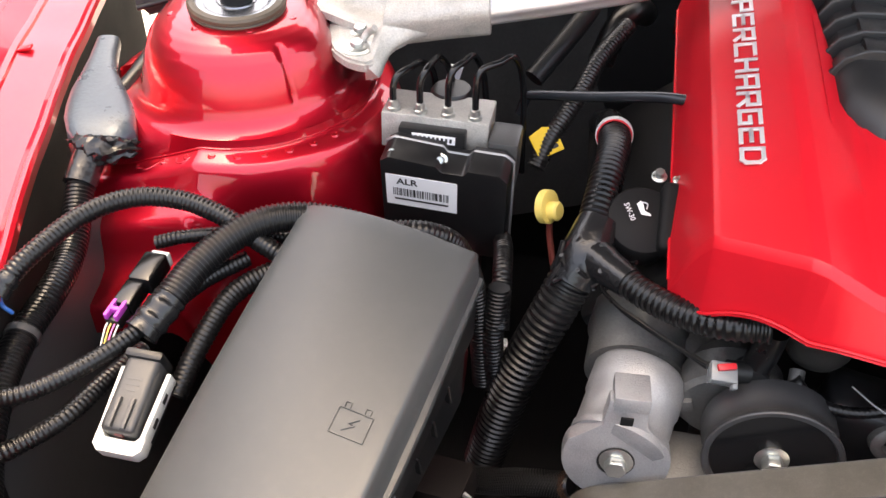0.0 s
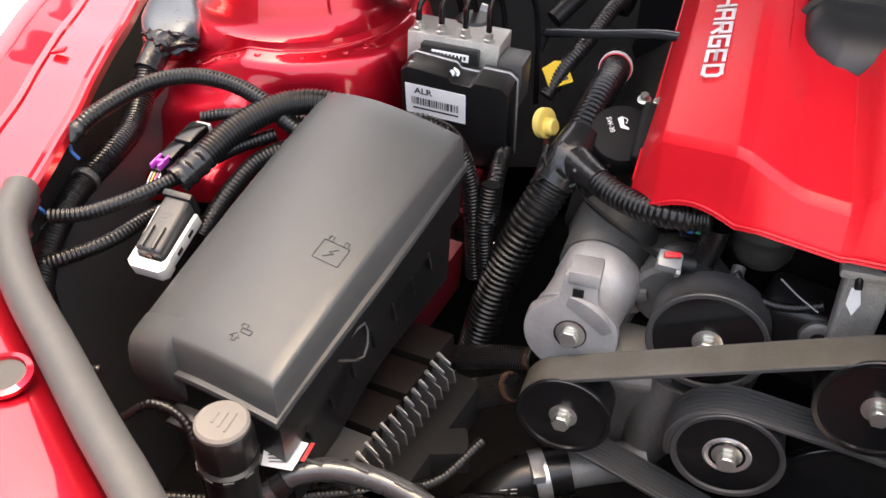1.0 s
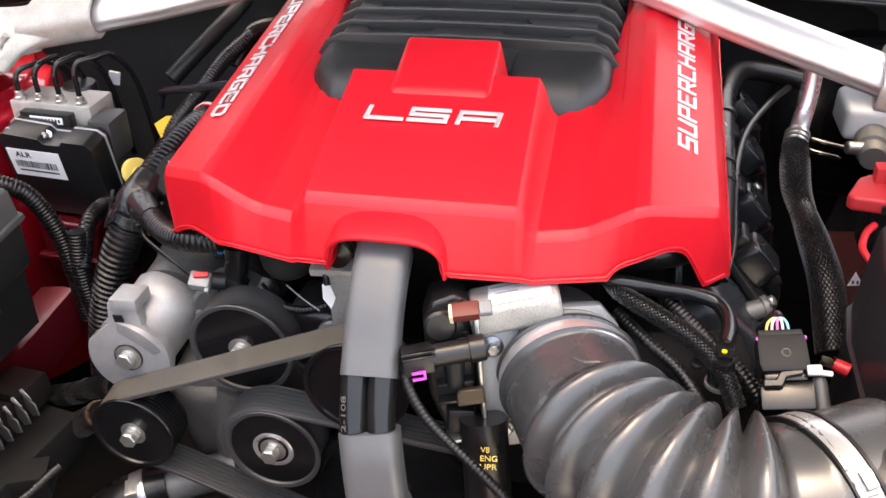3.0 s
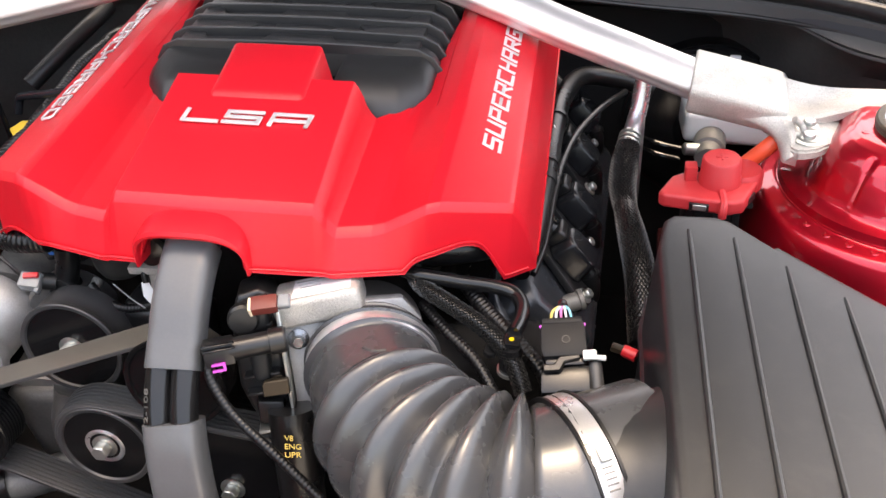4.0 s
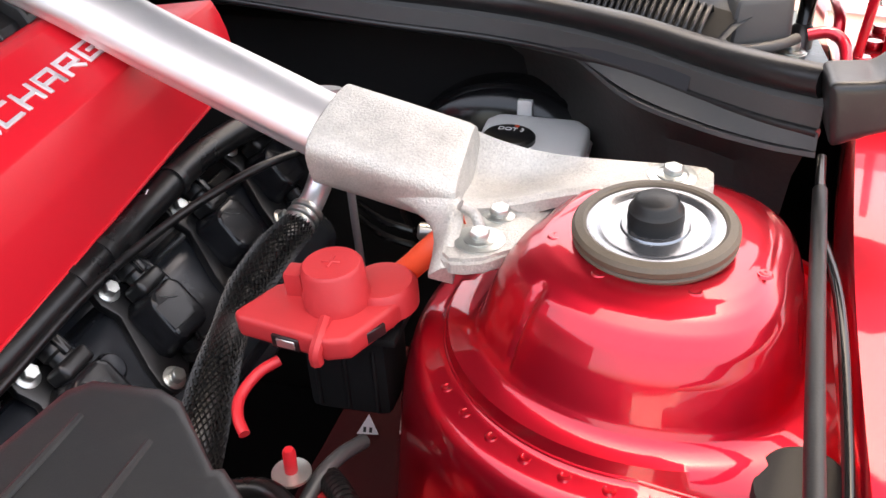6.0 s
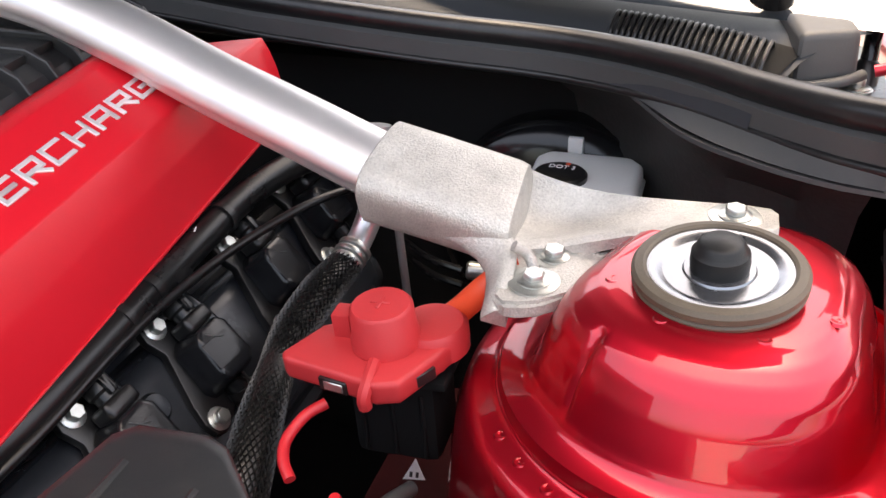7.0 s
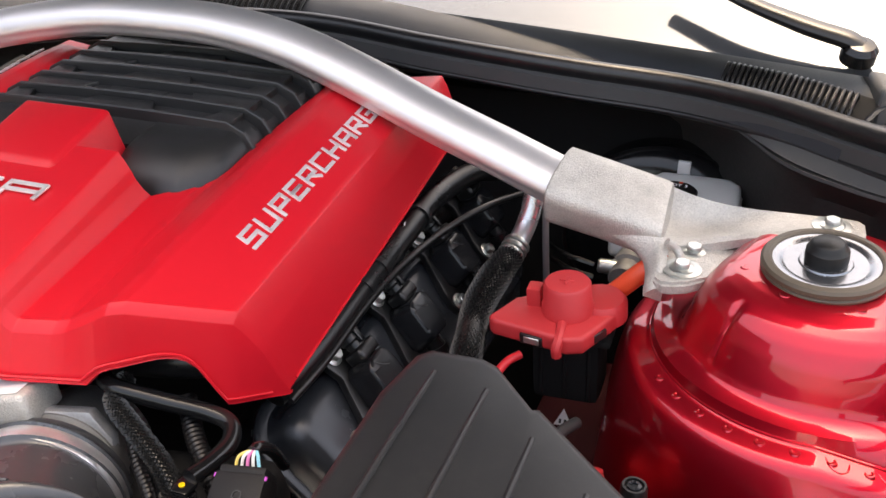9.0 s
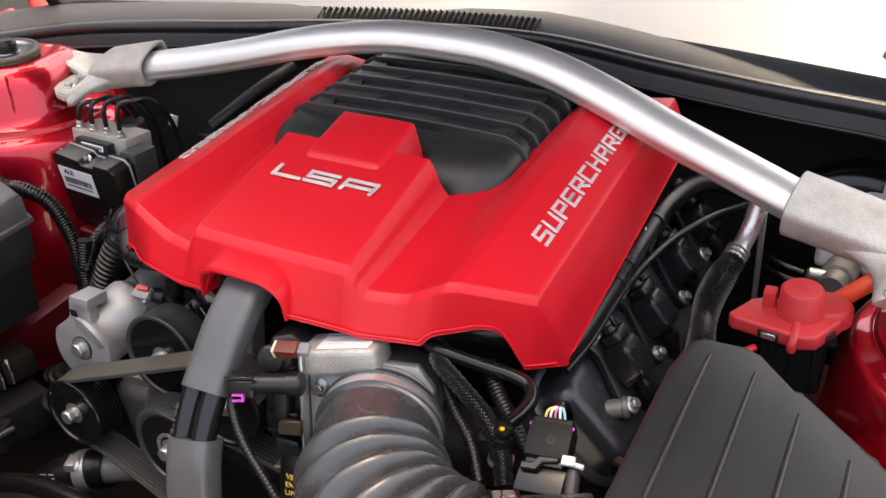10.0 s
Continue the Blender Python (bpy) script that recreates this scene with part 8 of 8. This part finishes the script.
part("tag_sheet", prism([(-0.018, -0.014), (0.012, -0.018), (0.024, 0.01), (0.016, 0.012), (0.008, 0.004), (-0.008, 0.012), (-0.018, 0.01)], 0.001, tg, 0.0003, 1), "label", pm)
for k in range(5):
    part("print_line", box((0.024 - 0.002 * k, 0.0012, 0.0002), tg @ pose(-0.003, 0.004 - 0.0035 * k, 0.001), 0.0), "ink", pm)
part("red_edge", prism([(0.018, -0.008), (0.022, -0.009), (0.03, 0.01), (0.026, 0.011)], 0.001, tg, 0.0002, 1), "cable_red", pm)
# rail under the fuse box, its shade painted in by the darker red
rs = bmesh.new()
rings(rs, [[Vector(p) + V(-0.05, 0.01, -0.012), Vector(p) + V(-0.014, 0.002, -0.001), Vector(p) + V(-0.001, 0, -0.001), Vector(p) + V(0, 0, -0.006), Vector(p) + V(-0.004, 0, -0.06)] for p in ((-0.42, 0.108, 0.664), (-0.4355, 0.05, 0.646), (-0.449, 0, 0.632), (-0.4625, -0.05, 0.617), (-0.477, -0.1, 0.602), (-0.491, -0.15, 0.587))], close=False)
solo("front_rail", rs, "rail_red", (-0.45, 0, 0.6), "dull red painted body rail below the fuse box, with shade in its colour", "body rail", kind="structure")
mb = thing("modulator_support", (-0.468, 0.205, 0.62), "dull red painted support bracket under the brake modulator, with shade in its colour", "bracket", kind="structure")
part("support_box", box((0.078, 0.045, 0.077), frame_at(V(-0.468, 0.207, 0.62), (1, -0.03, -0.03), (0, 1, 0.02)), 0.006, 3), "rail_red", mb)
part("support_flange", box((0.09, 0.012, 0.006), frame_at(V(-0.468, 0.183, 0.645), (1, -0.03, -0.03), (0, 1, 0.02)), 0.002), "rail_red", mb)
fn = thing("finned_heat_sink", (-0.42, -0.09, 0.60), "black module with a row of bright metal fins", "control module")
A, B = V(-0.392, -0.036, 0.640), V(-0.418, -0.160, 0.634)
for k in range(12):
    p = A.lerp(B, k / 11)
    long = (1.0, 1.0, 0.8, 0.65, 0.65, 0.7, 0.75, 0.8, 1.0, 1.0, 1.0, 1.1)[k]
    part("fin", prism([(-0.008 * long, -0.0016), (0.009 * long, -0.0002), (0.009 * long, 0.0002), (-0.008 * long, 0.0016)], 0.004, frame_at(p + V(0, 0, 0.001), (0.62, -0.3, -0.1), (0.2, 1, 0)), 0.0002, 1), "steel", fn, "bright metal fin")
    part("fin_root", prism([(-0.009, -0.001), (0.009, -0.004), (0.013, -0.016), (0.002, -0.022), (-0.009, -0.016)], 0.002, frame_at(p + V(0.004, 0, 0.0), (0.9, -0.35, 0), (0.1, 0.1, 1)), 0.0006, 1), "drum", fn, "dull grey metal fin root")
for k in range(4):
    p = V(-0.412, -0.002, 0.635).lerp(V(-0.441, -0.155, 0.628), k / 3.4)
    part("module_plate", box((0.05, 0.04, 0.03), frame_at(p + V(-0.008, -0.012, -0.028), (1, -0.18, 0.1), (0.2, 1, 0)), 0.002), "module" if k < 3 else "soft_grey", fn)
part("module_base", box((0.06, 0.17, 0.05), frame_at(V(-0.405, -0.09, 0.55), (1, -0.18, 0), (0.2, 1, 0)), 0.006), "dark", fn)
dk = bmesh.new()
box((0.09, 0.05, 0.06), frame_at(V(-0.41, -0.17, 0.54), (1, 0.2, 0), (-0.2, 1, 0)), 0.008, 2, dk)
box((0.04, 0.03, 0.03), frame_at(V(-0.37, -0.09, 0.57), (1, 0.4, 0), (-0.4, 1, 0)), 0.004, 2, dk)
solo("dark_connector_block", dk, "dark", (-0.41, -0.17, 0.54), "black connectors deep in the front corner", "connector")
conduit("front_conduit", [(-0.56, -0.25, 0.64), (-0.5, -0.22, 0.625), (-0.43, -0.17, 0.6), (-0.37, -0.13, 0.59), (-0.34, -0.08, 0.6)], 0.0045, "dusty black conduit low in the front corner", sides=12)
conduit("front_conduit", [(-0.575, -0.235, 0.71), (-0.555, -0.225, 0.722), (-0.53, -0.225, 0.715), (-0.515, -0.235, 0.69), (-0.51, -0.24, 0.63)], 0.0038, "thin black conduit beside the reservoir neck", sides=12)

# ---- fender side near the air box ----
# body rail; the shade of the parts around it is put into its colour
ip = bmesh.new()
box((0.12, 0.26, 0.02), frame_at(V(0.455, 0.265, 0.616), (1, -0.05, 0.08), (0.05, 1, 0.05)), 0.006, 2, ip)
solo("inner_rail", ip, "red_shade", (0.455, 0.265, 0.616), "red painted body rail below the strut tower, shade put into its colour", "body rail", kind="structure")
wl = thing("warning_label", (0.427, 0.284, 0.637), "small white triangular label standing on the dark red rail", "label")
wm = frame_at(V(0.427, 0.284, 0.6365), (1, 0.1, 0), (-0.05, 0.5, 0.85))
part("label_sheet", prism([(-0.0085, 0.0), (0.0085, 0.001), (0.0, 0.016)], 0.0006, wm, 0.0001, 1), "label", wl)
for x in (-0.0025, 0.0022):
    part("print_bar", box((0.0022, 0.004, 0.0002), wm @ pose(x, 0.004, 0.0006), 0.0), "ink", wl)
cl = thing("air_box_stud", (0.607, 0.02, 0.72), "grey metal clip stud with red insert on a black tab", "clip")
part("washer", revolve([(0, 0), (0.012, 0), (0.012, 0.003), (0, 0.004)], pose(0.607, 0.024, 0.735), 24), "zinc", cl)
part("clip", box((0.013, 0.01, 0.018), pose(0.607, 0.024, 0.738), 0.003), "zinc", cl)
part("insert", revolve([(0.004, 0), (0.004, 0.006), (0, 0.006)], along(V(0.607, 0.018, 0.752), V(0.6, -0.1, 0.8)), 14), "cable_red", cl)
part("tab", prism([(-0.02, -0.018), (0.012, -0.022), (0.024, -0.006), (0.02, 0.012), (-0.02, 0.016)], 0.006, pose(0.61, 0.02, 0.728), 0.002), "black", cl)
part("top_pin", revolve([(0.003, 0), (0.003, 0.006), (0, 0.007)], pose(0.607, 0.026, 0.76), 12), "cast", cl)
cable("fender_cable", [(0.57, 0.075, 0.742), (0.605, 0.058, 0.744), (0.65, 0.046, 0.745), (0.71, 0.03, 0.75)], 0.0055, "black cable running to the fender", "rubber")
gs = thing("gas_strut", (0.69, 0.06, 0.83), "dark grey gas strut lying beside the strut tower", "gas strut")
part("tube", tube([(0.684, 0.03, 0.838), (0.69, 0.11, 0.842), (0.70, 0.22, 0.847), (0.712, 0.34, 0.852)], 0.0045, 16, 8), "soft_black", gs)
part("rod", tube([(0.712, 0.34, 0.852), (0.716, 0.38, 0.856)], 0.0032, 12, 4), "gloss_black", gs, "slim black rod")
cable("release_cable", [(0.705, 0.05, 0.80), (0.712, 0.15, 0.82), (0.716, 0.25, 0.835), (0.712, 0.34, 0.835)], 0.003, "thin black release cable along the fender", "gloss_black")
solo("seal_end_block", prism([(-0.024, -0.022), (-0.008, -0.018), (0.02, -0.014), (0.05, -0.008), (0.054, 0.012), (0.03, 0.024), (0.018, 0.022), (0.006, 0.014), (-0.008, 0.016), (-0.022, 0.018)], 0.045, frame_at(V(0.726, 0.366, 0.914), (1, 0.0, 0.25), (-0.25, 0, 1)), 0.009, 4), "seal", (0.724, 0.362, 0.89), "moulded black rubber end block of the cowl seal", "seal")
solo("tower_hole_plug", revolve([(0.0, 0.0), (0.022, 0.0), (0.024, -0.003), (0.02, -0.006)], frame_at(V(0.6985, 0.147, 0.79), (1, 0, 0.1), (0, 1, 0.35)), 28), "soft_black", (0.6985, 0.147, 0.79), "black round rubber plug in the red apron", "plug")
hg = part("hinge", prism([(-0.03, -0.05), (0.05, -0.06), (0.06, 0.1), (-0.02, 0.12)], 0.012, pose(0.755, 0.49, 0.878), 0.003), "paint", hood, "red painted hinge")
part("link", tube([(0.704, 0.462, 0.911), (0.716, 0.461, 0.914), (0.725, 0.458, 0.911), (0.7285, 0.45, 0.905), (0.7295, 0.44, 0.895)], 0.0042, 10, 6), "paint", hg)
part("link", prism([(-0.01, -0.03), (0.012, -0.03), (0.014, 0.14), (-0.006, 0.14)], 0.007, frame_at(V(0.737, 0.47, 0.905), (0.2, 1, 0.0), (0.1, 0.2, 1)), 0.002), "paint", hg)
part("link", tube([(0.7255, 0.475, 0.905), (0.726, 0.485, 0.918), (0.7245, 0.51, 0.923), (0.727, 0.53, 0.93), (0.734, 0.55, 0.945), (0.74, 0.57, 0.98)], 0.0042, 10, 6), "paint", hg)
part("link", prism([(-0.01, 0), (0.012, 0), (0.016, 0.13), (-0.004, 0.13)], 0.007, frame_at(V(0.762, 0.5, 0.89), (0.3, 1, 0), (0.05, 0.2, 1)), 0.002), "paint", hg)
for p in ((0.742, 0.462, 0.891), (0.766, 0.54, 0.891), (0.755, 0.50, 0.891)):
    bolt(hg, p, (0, 0, 1), 0.007, 0.011, "paint")
sd = bmesh.new()
box((0.16, 0.5, 0.04), frame_at(V(0.815, 0.72, 0.835), (1, 0.1, 0), (-0.1, 1, 0)), 0.01, 3, sd)
solo("cowl_side_panel", sd, "paint", (0.815, 0.72, 0.835), "red painted body panel beside the cowl", "body panel", kind="structure")
ce = thing("cowl_end_cover", (0.675, 0.49, 0.895), "stepped charcoal plastic end cover of the cowl", "cover")
part("cover_block", prism([(-0.026, -0.035), (0.018, -0.02), (0.02, 0.012), (0.012, 0.05), (-0.03, 0.05)], 0.036, frame_at(V(0.675, 0.487, 0.9), (1, 0.1, 0), (-0.1, 1, 0)), 0.006, 3, inset=0.003), "cowl", ce)
part("cover_lip", tube([(0.645, 0.448, 0.902), (0.665, 0.452, 0.901), (0.685, 0.46, 0.903), (0.699, 0.475, 0.904)], 0.004, 10, 6), "cowl", ce)
for p in ((0.672, 0.436, 0.896), (0.682, 0.428, 0.898)):
    part("clip_pin", revolve([(0.0045, 0), (0.0045, 0.006), (0, 0.007)], pose(*p), 12), "black", ce)
sr = thing("gas_strut", (0.725, 0.58, 0.88), "slim black gas strut rising to the raised hood", "gas strut")
part("tube", tube([(0.705, 0.5, 0.90), (0.71, 0.535, 0.97), (0.715, 0.57, 1.04)], 0.006, 14, 4), "gloss_black", sr)
part("ball_end", revolve([(0.009, 0), (0.009, 0.02), (0.006, 0.024), (0, 0.024)], along(V(0.704, 0.495, 0.885), V(0.71, 0.535, 0.97)), 16), "black", sr)
hp = thing("hinge_plate", (0.70, 0.48, 0.885), "grey painted steel plate beside the cowl grille", "plate")
part("plate", prism([(-0.05, -0.07), (0.02, -0.08), (0.024, 0.09), (-0.05, 0.09)], 0.005, frame_at(V(0.70, 0.49, 0.886), (1, 0.1, 0.02), (-0.1, 1, 0.05)), 0.0015), "foil", hp)
part("slot", box((0.014, 0.01, 0.001), pose(0.702, 0.448, 0.8925), 0.0003, 1), "black", hp, "square black hole")
bolt(hp, (0.697, 0.482, 0.892), (0, 0, 1), 0.007, 0.012)
sl = thing("gas_strut", (-0.78, 0.5, 0.83), "slim black gas strut rising to the raised hood", "gas strut")
part("tube", tube([(-0.78, 0.5, 0.828), (-0.785, 0.475, 0.885), (-0.79, 0.445, 0.95), (-0.8, 0.4, 1.05)], 0.0105, 16, 5), "gloss_black", sl)
part("ball_end", revolve([(0.013, 0), (0.013, 0.012), (0.009, 0.015), (0, 0.015)], along(V(-0.779, 0.503, 0.815), V(-0.78, 0.49, 0.85)), 16), "black", sl)
hl = part("hinge", box((0.10, 0.1, 0.03), frame_at(V(-0.85, 0.44, 0.86), (1, -0.2, 0), (0.2, 1, 0)), 0.006), "paint", hood, "red painted hinge")
part("link", prism([(-0.02, 0), (0.02, 0), (0.028, 0.1), (-0.01, 0.12)], 0.008, frame_at(V(-0.84, 0.46, 0.88), (-0.3, 1, 0), (-0.1, 0.0, 1)), 0.002), "paint", hl)
part("tower_tab", prism([(-0.02, -0.02), (0.02, -0.02), (0.015, 0.03), (-0.015, 0.03)], 0.008, frame_at(V(-0.735, 0.44, 0.85), (1, 0.1, 0), (0, 0.2, 1)), 0.003), "paint", hl)
bolt(hl, (-0.735, 0.43, 0.865), (0, -1, 0.2), 0.007, 0.0, "paint")

wi = thing("wiper_arm", (0.6, 0.56, 0.93), "black windscreen wiper arm with rounded pivot cap", "wiper")
part("arm", tube([(0.637, 0.505, 0.958), (0.622, 0.51, 0.963), (0.583, 0.525, 0.97), (0.519, 0.56, 0.985), (0.44, 0.62, 1.012)], 0.012, 14, 6, flat=0.6, up=(0, 0, 1), radii=[0.011, 0.014, 0.013, 0.01, 0.008]), "black", wi)
part("pivot_cap", revolve([(0.016, 0.0), (0.016, 0.012), (0.012, 0.017), (0, 0.019)], frame_at(V(0.634, 0.507, 0.946), (1, 0.2, 0), (-0.2, 1, 0.4)), 28), "gloss_black", wi)

fh = thing("fog_recess", (-0.607, -0.284, 0.79), "black oval recess in the red front panel", "recess")
fm = frame_at(V(-0.606, -0.2885, 0.796), (0.6, 0.8, 0), (-0.8, 0.6, 0.1))
part("ring", revolve([(0.013, 0.0), (0.019, 0.0), (0.0185, 0.003), (0.0145, 0.004)], fm, 32), "paint", fh)
part("recess_floor", revolve([(0.0, 0.0005), (0.014, 0.0005), (0.014, 0.0015), (0.0, 0.0015)], fm, 24), "black", fh)
